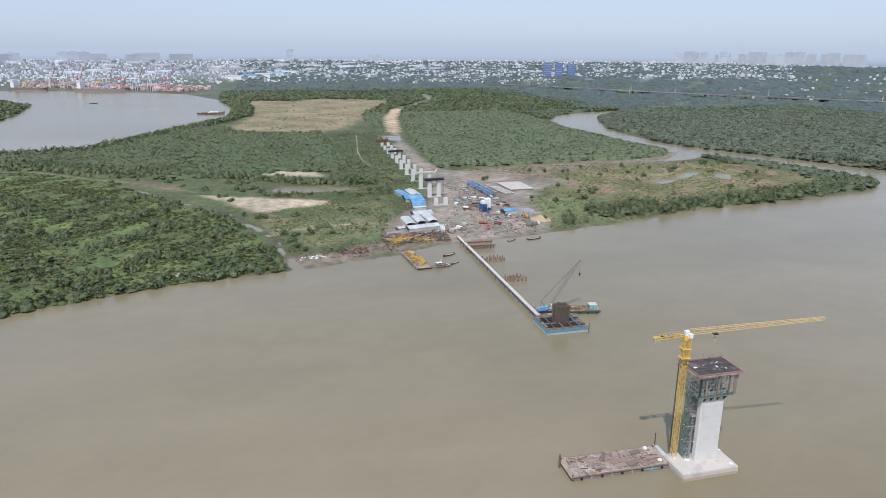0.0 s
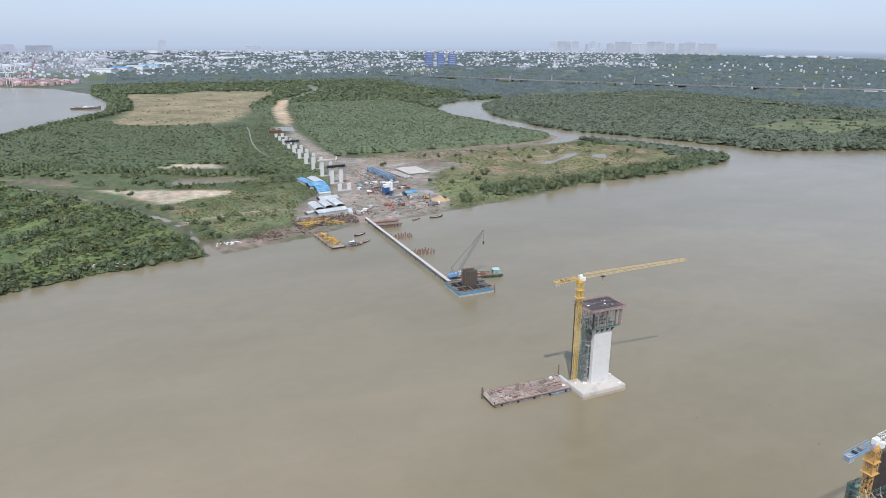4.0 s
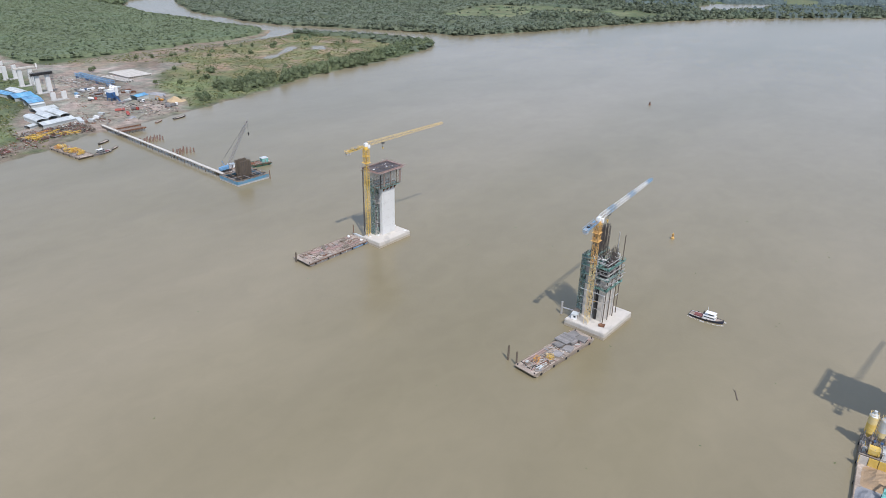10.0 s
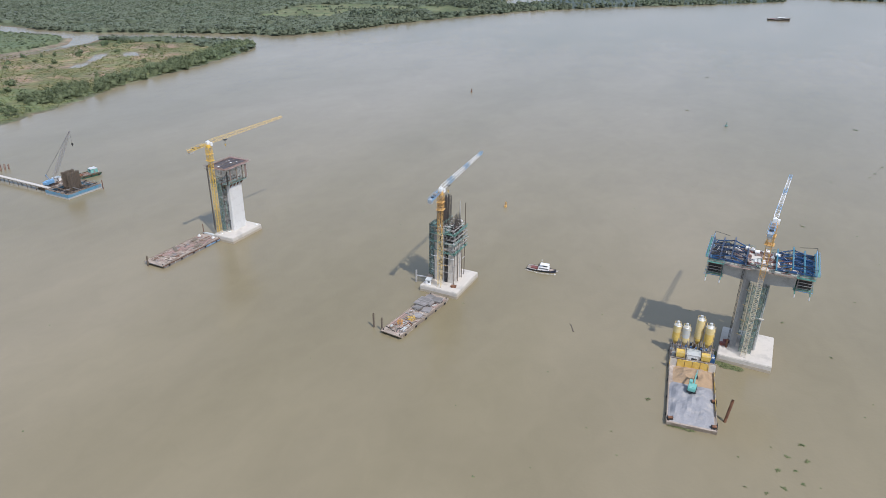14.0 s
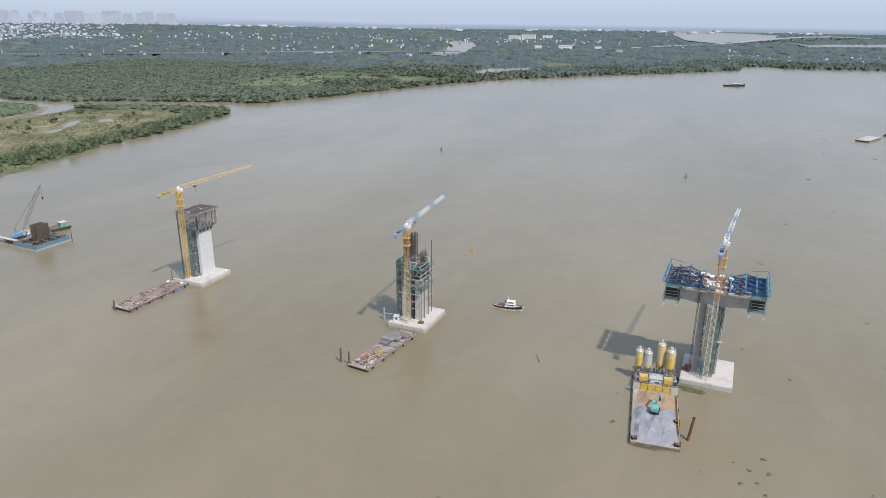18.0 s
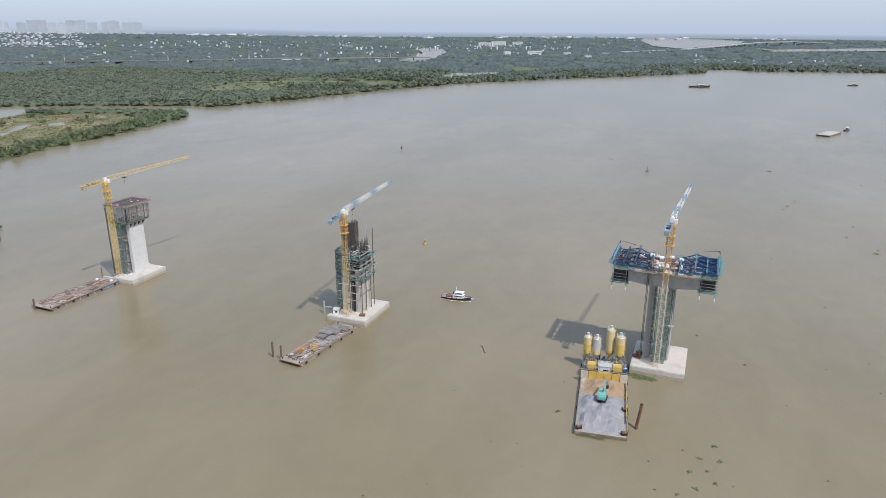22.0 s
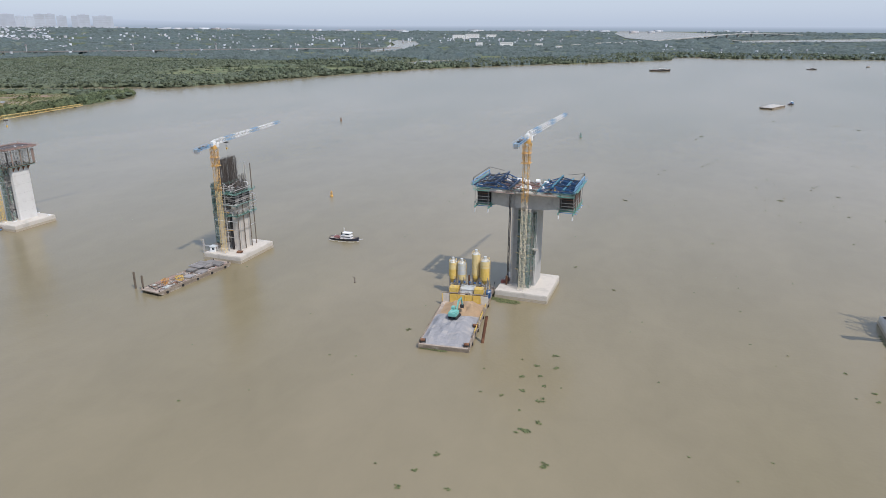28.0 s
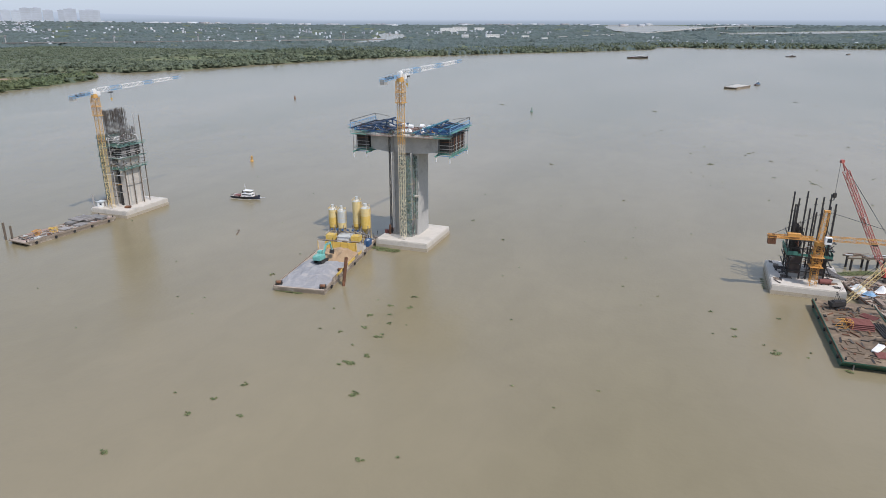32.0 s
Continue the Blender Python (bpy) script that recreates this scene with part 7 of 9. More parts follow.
def mound(soup, x0, x1, y0, y1, z, h, seed, n=18, flat=0.35):
    """A heap of loose stuff: a grid that swells to its middle."""
    g = n + 1
    base = len(soup.v)
    for j in range(g):
        for i in range(g):
            u, v = i / n, j / n
            e = min(1, min(u, 1 - u) / flat) * min(1, min(v, 1 - v) / flat)
            e = e * e * (3 - 2 * e)
            hh = h * e * (0.75 + 0.5 * noise.noise((u * 4 + seed, v * 4, 0.3)) + 0.2 * noise.noise((u * 11, v * 11 + seed, 1.3)))
            soup.v.append((x0 + (x1 - x0) * u, y0 + (y1 - y0) * v, z + max(0, hh)))
    for j in range(n):
        for i in range(n):
            a = base + j * g + i
            soup.f.append((a, a + 1, a + g + 1, a + g))
    return soup
def heap_thing(name, place, turn, dims, h, mat, label, seed, flat=0.35):
    t = tagged(new(name, mound(Soup(), -dims[0] / 2, dims[0] / 2, -dims[1] / 2, dims[1] / 2, 0, h, seed, 20, flat).mesh(name, mat)), label, "heap", kind="stuff")
    t.matrix_basis = pose(*place, 0, 0, turn)
    return t
heap_thing("gravel_heap", (*on(b3, -0.2, -13.5), 1.45), 6.6, (15.2, 24), 2.3, "gravel", "broad flat heap of grey crushed stone on the barge", 2, 0.2)
heap_thing("sand_heap", (*on(b3, 0.6, 3.6), 1.45), 6.6, (14.8, 11.5), 2.8, "wetsand", "heap of yellow brown sand on the barge", 5, 0.3)
bk = thing("bulkhead", (*on(b3, 0, 9.6), 1.45), "yellow steel retaining wall across the barge", "wall", turn=6.6)
for k in range(6):
    part("wall_panel", Soup().box((-7.0 + 2.8 * k, 0, 1.5), (2.7, 0.3, 3.0)), "siloyellow" if k in (1, 2, 3, 4) else "concrete", bk)
    part("stiffener", Soup().box((-8.2 + 2.8 * k, -0.25, 1.6), (0.2, 0.2, 2.9)), "siloyellow", bk)
part("top_beam", Soup().box((0, 0.1, 3.5), (17, 0.4, 0.2)), "bargegrey", bk)
for s in (-1, 1):
    hp = thing("aggregate_hopper", (*on(b3, s * 4.6, 13.2), 1.45), "yellow batching hopper on steel legs", "hopper", "batching hoppers", turn=6.6)
    part("bin", Soup().add([(-1.6, -1.5, 4.6), (1.6, -1.5, 4.6), (1.6, 1.5, 4.6), (-1.6, 1.5, 4.6), (-1.6, -1.5, 2.9), (1.6, -1.5, 2.9), (1.6, 1.5, 2.9), (-1.6, 1.5, 2.9), (-0.7, -0.7, 1.8), (0.7, -0.7, 1.8), (0.7, 0.7, 1.8), (-0.7, 0.7, 1.8)], [(0, 1, 5, 4), (1, 2, 6, 5), (2, 3, 7, 6), (3, 0, 4, 7), (4, 5, 9, 8), (5, 6, 10, 9), (6, 7, 11, 10), (7, 4, 8, 11), (8, 9, 10, 11), (3, 2, 1, 0)]), "siloyellow", hp)
    for a, b in ((-1.45, -1.35), (1.45, -1.35), (1.45, 1.35), (-1.45, 1.35)):
        part("leg", Soup().bar((a, b, 0), (a, b, 3.2), 0.24), "steel", hp)
    part("rim", rail_loop(Soup(), 0, 0, 4.6, 3.2, 3.0, 0.8, 1.3, 0.05), "paletube", hp)
hut(on(b3, 0.2, 14.6), 1.45, 6.6, (4.8, 4.4, 4.0), "white", "whitetin", "white concrete mixing house on the barge", "mixing_house")
for k, (x, y, r, h, lab) in enumerate(((-6.8, 21.0, 1.5, 12.6, ""), (-3.4, 20.7, 1.5, 12.4, ""), (1.5, 23.4, 1.55, 15.4, ""), (5.2, 21.9, 1.7, 13.5, ""))):
    s = thing("cement_silo", (*on(b3, x, y), 1.45), "tall yellow cement silo on braced legs" if k != 1 else "tall cement silo with faded pale paint on braced legs", "silo", "cement silos", turn=6.6)
    mt = "siloyellow" if k != 1 else "silocream"
    zs = 5.0 + (h - 6.2) * (0.55, 0.3, 0.12, 0.62)[k]
    part("shell", Soup().tube((0, 0, 5.0), (0, 0, zs), r, 20), mt, s)
    part("upper_shell", Soup().tube((0, 0, zs), (0, 0, h - 1.2), r, 20), "silocream" if k != 1 else "whitetin", s, "pale cement-dusted upper shell")
    part("cone", Soup().tube((0, 0, 5.0), (0, 0, 2.8), r, 20, r2=0.3), mt, s)
    part("top_cone", Soup().tube((0, 0, h - 1.2), (0, 0, h - 0.5), r, 20, r2=r * 0.45), "whitetin", s, "pale dusty silo top")
    part("filter", Soup().tube((0, 0, h - 0.5), (0, 0, h + 0.5), r * 0.34, 12), "whitetin", s)
    part("top_rail", rail_loop(Soup(), 0, 0, h - 1.2, r * 1.6, r * 1.6, 0.9, 1.0, 0.06), "cream", s)
    for z in (6.6, 8.6, 10.6):
        part("band", Soup().tube((0, 0, z), (0, 0, z + 0.06), r + 0.02, 20), mt, s)
    for a in range(4):
        ca, sa = math.cos(a * 1.5708 + 0.78), math.sin(a * 1.5708 + 0.78)
        part("leg", Soup().bar((r * ca, r * sa, 0), (r * ca, r * sa, 6.0), 0.25), "steel", s)
        cb, sb = math.cos((a + 1) * 1.5708 + 0.78), math.sin((a + 1) * 1.5708 + 0.78)
        part("brace", Soup().bar((r * ca, r * sa, 0.5), (r * cb, r * sb, 5.0), 0.12), "steel", s)
    part("ladder", Soup().bar((r + 0.2, -0.25, 0), (r + 0.2, -0.25, h - 1), 0.07).bar((r + 0.2, 0.25, 0), (r + 0.2, 0.25, h - 1), 0.07), "cream", s)
for k in range(6):
    th = thing("screw_conveyor", (*on(b3, -6 + 2.4 * k, 17.5), 1.45), "grey screw conveyor pipe between silo and mixer", "conveyor", turn=6.6)
    part("pipe", Soup().tube((0, 3.0, 2.6), (1.0 - 0.5 * k, -2.2, 5.6), 0.22, 10), "steel", th)
    part("motor", Soup().box((1.0 - 0.5 * k, -2.3, 5.8), (0.6, 0.6, 0.6)), "blue", th)
ct = thing("generator", (*on(b3, 7.4, 17.0), 1.45), "blue generator box by the silos", "generator", turn=6.6)
part("body", rounded((1.8, 3.6, 2.2), 0.08, "blue"), None, ct)
part("grille", Soup().box((-0.92, 0, 1.2), (0.05, 2.4, 1.2)), "dark", ct)
rs3 = random.Random(91)
for k in range(60):
    q = on(b3, rs3.uniform(-8, 8), rs3.uniform(10.6, 25.5))
    t = thing("machine_part", (*q, 1.45), "%s plant gear among the silos" % ("grey", "pale", "rusty")[k % 3], "machinery", turn=rs3.uniform(0, 90))
    part("body", rounded((rs3.uniform(0.4, 1.4), rs3.uniform(0.4, 1.4), rs3.uniform(0.4, 2.4)), 0.06, ("steel", "whitetin", "rust")[k % 3]), None, t)
    part("post", Soup().bar((0.3, 0, 0), (0.3, rs3.uniform(-1, 1), rs3.uniform(1.5, 4.5)), 0.12), ("dark", "paletube", "siloyellow")[k % 3], t)
pile(249.6, -41.8, 9.0, 0.5, lean=(1.2, 0.8))
pile(246.2, 3.2, 6.5, 0.4)
pile(231.5, 2.8, 5.0, 0.35)
for x, y in ((7.2, -24.6), (-7.0, -24.4), (7.4, -10)):
    w_ = thing("winch", (*on(b3, x, y), 1.45), "rusty mooring winch on the barge deck", "winch", "mooring winches", turn=20)
    part("drum", Soup().tube((-0.7, 0, 0.7), (0.7, 0, 0.7), 0.5, 12), "rust", w_)
    part("frame", Soup().box((0, 0, 0.15), (2, 1.4, 0.3)).box((-0.85, 0, 0.6), (0.2, 1.0, 1.0)).box((0.85, 0, 0.6), (0.2, 1.0, 1.0)), "dark", w_)
for x, y in ((244.9, 4.5), (246.0, 7.0)):
    t = thing("pump_set", (x, y, CAP_Z), "reddish pump set on the pile cap", "pump", turn=15)
    part("body", rounded((2.4, 1.4, 1.2), 0.1, "redsteel"), None, t)
    part("pipe", Soup().tube((1.2, 0, 0.6), (2.2, 0, 0.6), 0.2, 8), "steel", t)


def excavator(place, turn, label, paint="teal", reach=1.0):
    e = thing("excavator", place, label, "excavator", turn=turn)
    for s in (-1, 1):
        part("track", Soup().prism([(-1.9, 0.15), (-1.6, 0), (1.6, 0), (1.9, 0.15), (1.9, 0.6), (1.6, 0.85), (-1.6, 0.85), (-1.9, 0.6)], -0.3, 0.3, Matrix.Translation((0, s * 1.15, 0)) @ Matrix.Rotation(math.pi / 2, 4, "X")), "dark", e)
    part("undercarriage", Soup().box((0, 0, 0.7), (1.6, 1.8, 0.5)).tube((0, 0, 0.9), (0, 0, 1.15), 0.8, 12), "dark", e)
    part("house", Soup().box((-0.9, 0, 1.75), (2.9, 2.5, 1.2)).box((-1.2, 0, 2.4), (1.8, 2.0, 0.3)), paint, e)
    part("counterweight", rounded((0.8, 2.5, 1.2), 0.2, paint), None, e, m=pose(-2.5, 0, 1.15))
    cab = part("cab", Soup().box((0.8, 0.75, 2.15), (1.5, 1.0, 2.0)), paint, e)
    part("window", Soup().box((1.57, 0.75, 2.4), (0.05, 0.85, 1.1)).box((0.8, 1.27, 2.4), (1.1, 0.05, 1.0)), "glass", cab)
    boom = part("boom", Soup().bar((0.6, -0.35, 1.7), (2.6, -0.35, 4.6), 0.4, 0.6).bar((2.6, -0.35, 4.6), (5.2, -0.35, 4.4), 0.36, 0.5), paint, e)
    part("arm", Soup().bar((5.0, -0.35, 4.7), (6.0, -0.35, 1.9), 0.34, 0.4), paint, boom)
    part("ram", Soup().tube((1.4, -0.35, 1.9), (3.0, -0.35, 4.1), 0.1, 8).tube((3.2, -0.35, 5.0), (5.2, -0.35, 5.0), 0.09, 8), "steel", boom)
    part("bucket", Soup().prism([(5.6, 2.0), (6.5, 1.9), (6.4, 1.1), (5.9, 0.7), (5.3, 1.1)], -0.55, 0.55, Matrix.Translation((0, -0.35, 0)) @ Matrix.Rotation(math.pi / 2, 4, "X")), "dark", boom)
    return e


for k in range(8):
    part("side_board", Soup().box((7.95, -17 + 3.4 * k, 2.1), (0.12, 3.2, 1.0)), "siloyellow" if k % 3 else "bargegrey", b3)
dg = excavator((*on(b3, -0.2, -7.5), 3.3), 88, "teal excavator standing on the gravel heap", "paleteal")
dg.matrix_basis = dg.matrix_basis @ Matrix.Scale(1.08, 4)

# work barges beside the youngest pier
b4 = barge((391.0, -32.0), (15.6, 39), 1.2, "hullgreen", "darkdeck", "large dark green work barge with a crane and steel", 2.2)
rubbish(b4, 13.5, 35, 2.28, 70, 34, ("rust", "bark", "dark", "darkdeck", "darkdeck", "rebar"))
small = crawler_crane((*on(b4, -1.8, 14.2), 2.28), 24, (27, 0, 28.6), "dark", "paleyellow", "small crawler crane with a faded yellow boom on the barge", 2.0)
small.matrix_basis = small.matrix_basis @ Matrix.Scale(0.64, 4)
for k in range(4):
    row(on(b4, 0.4, 3.0 + 0.1 * k), 2.3 + 0.34 * k, 4, 11 - k, 5.6, 0.56, "redsteel", "stacked rows of dark red beams on the barge", "beam_row", "beams", 0.17, "beam")
row(on(b4, 5.2, 1.0), 2.3, 96, 5, 9, 0.6, "dark", "row of dark steel channels on the barge", "channel_row", "steel", 0.22, "channel")
row(on(b4, 4.0, 9.6), 2.3, 140, 5, 4, 0.6, "redsteel", "row of dark red beams on the barge", "beam_row", "beams", 0.2, "beam")
lattice_piece(on(b4, -3.6, 0.6), 2.3, 10, 3.4, 2.0, "orange", "orange crane mast section lying on deck")
lattice_piece(on(b4, 6.0, -5.4), 2.3, 60, 4.5, 2.0, "orange", "orange crane mast section lying on deck")
lattice_piece(on(b4, 6.6, -8.6), 2.3, 80, 4.5, 2.0, "orange", "orange crane mast section lying on deck")
lattice_piece(on(b4, 5.4, -7.2), 4.4, 72, 4.5, 2.0, "orange", "orange crane mast section stacked on others")
stack(on(b4, 1.6, -10.5), 2.3, -30, 3, (1.4, 5.5, 0.14), "white", "pale sheets lying on the barge deck", seed=61)
row(on(b4, 1.6, -13.8), 2.3, 5, 7, 3, 0.5, "redsteel", "short red steel bars on the barge", "bar_row", "steel", 0.18, "bar")
pile(386.2, -50.9, 2.6, 0.18, "steel", label="thin mooring post at the barge's corner")
b5 = barge((402.5, -3.0), (13, 34), 14, "steel", "deck", "rusty work barge with heaps of gear", 1.6)
rubbish(b5, 11, 30, 1.68, 120, 35, ("plank", "rust", "bark", "dark", "deck"))
for x, y, mt in ((-3.6, 6.5, "white"), (-3.0, 1.0, "skyblue"), (-4.2, 3.4, "whitetin"), (2.0, 4.0, "white")):
    t = thing("tarpaulin", (*on(b5, x, y), 1.66), "pale tarpaulin over a heap of gear", "tarpaulin", "tarpaulins")
    part("sheet", mound(Soup(), -2.2, 2.2, -1.8, 1.8, 0, 1.9, x * 3.1, 12, 0.45), mt, t)
for k in range(5):
    stack(on(b5, -3.5 + 1.5 * k, -6 - 1.6 * (k % 3)), 1.7, 100 + 8 * k, 4, (5.5, 1.2, 0.22), "plank", "stack of long timbers on the barge", "timber_stack", "timber", 70 + k, "timber")
crawler_crane((407.2, 12.6, 1.75), 208, (23, 0, 37.5), "red", "fadedred", "red crawler crane with a tall lattice boom", 1.3)
sg = thing("boom_sign", (396.6, 7.0, 19.4), "white banner with black marks tied to the crane boom", "sign", turn=208)
part("panel", Soup().box((0, 0, 1.7), (0.08, 1.6, 3.4), Matrix.Rotation(0.55, 3, "Y")), "white", sg)
for k in range(2):
    part("mark", Soup().box((0.08 + 0.6 * (k - 0.5), 0, 1.2 + k), (0.05, 0.8, 0.5), Matrix.Rotation(0.55, 3, "Y")), "dark", sg)
tr = thing("pile_trestle", (406.0, 27.5, 0), "steel trestle on pipe piles behind the pier", "trestle", turn=14)
for x in (-7, -2, 3, 8):
    for y in (-1.6, 1.6):
        part("pile", Soup().tube((x, y, -2), (x, y, 3.5), 0.35, 12), "dark", tr)
    part("cross_head", Soup().bar((x, -2.2, 3.7), (x, 2.2, 3.7), 0.4), "bark", tr)
for y in (-1.6, 1.6):
    part("stringer", Soup().bar((-8.5, y, 4.1), (9.5, y, 4.1), 0.45), "bark", tr)
for k in range(24):
    sc = thing("loose_timber", (406 + rs3.uniform(-7, 8), 27.5 + rs3.uniform(-2, 2) + 0.2 * k / 24, 4.35), "%s lying loose on the trestle" % ("grey plank", "rusty bar", "pale sheet")[k % 3], "timber", turn=rs3.uniform(-20, 40))
    part("board", Soup().box((0, 0, 0.08), (rs3.uniform(1.5, 4), rs3.uniform(0.2, 0.7), 0.14)), ("plank", "rust", "whitetin")[k % 3], sc)
for x, y, tn in ((376.5, 10.5, 5), (377.6, 2.5, 0), (389.6, 12.5, 80), (388.6, 0.4, 20)):
    row((x, y), CAP_Z, tn, 5, 3.0, 0.65, "rebar" if x < 380 else "rust", "short steel bars laid out on the pile cap", "bar_row", "steel", 0.1, "bar")
tk = thing("fuel_tank", (387.6, -1.2, CAP_Z), "dark red cylinder tank on the pile cap", "tank", turn=10)
part("shell", Soup().tube((-1.6, 0, 0.9), (1.6, 0, 0.9), 0.8, 16), "redsteel", tk)
part("cradle", Soup().box((-1, 0, 0.2), (0.3, 1.5, 0.4)).box((1, 0, 0.2), (0.3, 1.5, 0.4)), "dark", tk)
for k in range(3):
    row((391.0 - k * 1.2, 9.5 + k), CAP_Z, 115, 3, 12, 0.7, "steel", "long grey beams lying on the pile cap", "beam_row", "beams", 0.25, "beam")

rc4 = random.Random(44)
for k in range(26):
    a, b = rc4.choice([rc4.uniform(374.2, 378.2), rc4.uniform(386, 391)]), rc4.uniform(-4.0, 15.5)
    if math.hypot(a - 387.6, b + 1.2) < 2.6 or math.hypot(a - 384, b + 3.2) < 2.4:
        continue
    bd = thing("loose_board", (a, b, CAP_Z), "%s lying on the pile cap" % ("dark shutter board", "rusty steel plate", "weathered plank", "dark steel frame")[k % 4], "board", turn=rc4.choice([0, 90, 30]) + rc4.uniform(-10, 10))
    w_b, l_b = rc4.uniform(0.5, 1.5), rc4.uniform(1.4, 3.6)
    if k % 4 == 3:
        part("side_bar", Soup().box((-w_b / 2, 0, 0.1), (0.16, l_b, 0.2)).box((w_b / 2, 0, 0.1), (0.16, l_b, 0.2)), "dark", bd)
        part("rung", Soup().box((0, -l_b / 3, 0.1), (w_b, 0.14, 0.16)).box((0, 0, 0.1), (w_b, 0.14, 0.16)).box((0, l_b / 3, 0.1), (w_b, 0.14, 0.16)), "dark", bd)
    else:
        part("board", Soup().box((0, 0, 0.06), (w_b, l_b, 0.12)), ("film", "rust", "plank")[k % 4], bd)
        part("batten", Soup().box((0, -l_b * 0.3, 0.17), (w_b * 0.95, 0.12, 0.1)).box((0, l_b * 0.3, 0.17), (w_b * 0.95, 0.12, 0.1)), ("dark", "rust", "bark")[k % 4], bd)

# ---------- the first river foundation: pontoon, cage, crane, jetty ----------
pn = thing("pontoon", (-141.4, 16.5, 0), "square blue steel pontoon frame round the foundation pit", "pontoon", turn=-1)
for sx, sy, lx, ly in ((0, -10.9, 20.6, 2.2), (0, 10.9, 20.6, 2.2), (-9.2, 0, 2.2, 19.5), (9.2, 0, 2.2, 19.5)):
    part("float", Soup().box((sx, sy, 0.2), (lx, ly, 1.7)), "concrete_grey", pn, "pale scuffed lower float")
    part("float_band", Soup().box((sx, sy, 2.0), (lx - 0.02, ly - 0.02, 1.9)), "pontoonblue", pn)
    part("float_deck", Soup().box((sx, sy, 3.0), (lx - 0.3, ly - 0.3, 0.08)), "darkdeck", pn)
for k in range(9):
    part("band_stiffener", Soup().box((10.34, -10.4 + 2.6 * k, 2.0), (0.12, 0.18, 1.8)), "pontoonblue", pn)
    part("band_stiffener", Soup().box((-8.8 + 2.2 * k, -12.04, 2.0), (0.18, 0.12, 1.8)), "pontoonblue", pn)
for k in range(4):
    part("cross_beam", Soup().bar((-7.2 + 4.8 * k, -11.5, 3.3), (-7.2 + 4.8 * k, 11.5, 3.3), 0.5), "dark" if k % 2 else "steel", pn)
for k in range(4):
    part("cross_beam", Soup().bar((-10.0, -7.5 + 5.0 * k, 3.7), (10.0, -7.5 + 5.0 * k, 3.7), 0.4), "steel" if k % 2 else "darkdeck", pn)
part("rail", rail_loop(Soup(), 0, 0, 3.05, 20.2, 23.6, 1.1, 2.5, 0.06), "steel", pn)
part("pit_floor", Soup().box((0, 0, 0.6), (16.0, 19.4, 0.3)), "dark", pn, "dark wet pit floor")
cg = thing("rebar_cage", (-141.6, 16.6, 0.75), "tall brown cage of starter bars over the pit", "rebar cage", turn=-1)
for s in (-1, 1):
    part("cage_leaf", Soup().box((s * 2.2, 0, 6.2), (1.6, 7.2, 11.2)), "rebar", cg)
    bars(cg, "starter_bar_cage", s * 2.2, 0, 0.5, 12.6, 2.2, 7.8, 0.42, "bark", 80 + s, 0.6, 0.15)
b7 = barge((-161.2, 17.6), (13, 14.5), -4, "rust", "deck", "rusty crane barge at the end of the jetty", 1.3, rake=False)
rubbish(b7, 12, 13, 1.38, 40, 37)
crawler_crane((-160.2, 15.4, 1.36), 95, (21.4, 0, 29.4), "skyblue", "steel", "blue crawler crane with a grey lattice boom on its barge", 1.5)
b6 = barge((-159.8, 36.4), (8.4, 25), -13, "hullgreen", "deck", "dark green cargo barge moored behind the pontoon", 1.6)
rubbish(b6, 7, 20, 1.68, 60, 36, ("pinkplank", "rust", "redsteel", "plank", "rust"))
row(on(b6, 0, -3), 1.7, 70, 5, 8, 0.5, "rust", "row of rusty bars on the barge")
hut(on(b6, 0.2, 8.4), 1.66, -13, (4.6, 4.4, 2.9), "paleteal", "whitetin", "small pale green deck cabin on the barge")
hut((-164.6, 22.6), 1.36, -6, (2.6, 4.4, 2.4), "white", "whitetin", "white site cabin by the crane")
pile(-128.6, 27.5, 6.0, 0.25)
jt = thing("jetty", (-152.6, 8.0, 0), "long narrow jetty with a pale deck on steel piles", "jetty", turn=178.6)
nj = 44
for k in range(nj):
    part("deck_slab", Soup().box((2 + 4.0 * k, 0, 3.0), (3.95, 2.4, 0.3)), "concrete", jt)
for k in range(20):
    bt = part("bent", Soup().bar((2 + 9.0 * k, -1.5, 2.6), (2 + 9.0 * k, 1.5, 2.6), 0.4), "bark", jt)
    for s in (-1, 1):
        part("pile", Soup().tube((2 + 9.0 * k, s * 1.2, -2), (2 + 9.0 * k, s * 1.2, 2.6), 0.22, 10), "bark", bt)
for s in (-1, 1):
    part("stringer", Soup().bar((0, s * 1.0, 2.7), (176.5, s * 1.0, 2.7), 0.28), "bark", jt)
    part("kerb", Soup().box((88, s * 1.1, 3.22), (176, 0.14, 0.14)), "concrete_grey", jt)
for cx, cy in ((-268, 21.5), (-223, 20)):
    for i in range(6):
        for j in range(3):
            pile(cx - 4 + 4 * j + rnd.uniform(-0.4, 0.4), cy - 7 + 2.8 * i + rnd.uniform(-0.4, 0.4), rnd.uniform(1.8, 3.2), 0.5, "pinkrust")
tp = thing("loading_platform", (-303, 22.5, 0), "rusty steel loading frame on piles at the shore", "platform", turn=86)
for i in range(9):
    for s_y in (-4.6, 0, 4.6):
        part("pile", Soup().tube((-10 + 2.5 * i, s_y, -2), (-10 + 2.5 * i, s_y, 2.0), 0.22, 10), "bark", tp)
    part("cross_head", Soup().bar((-10 + 2.5 * i, -5.2, 2.3), (-10 + 2.5 * i, 5.2, 2.3), 0.5), "pinkplank", tp)
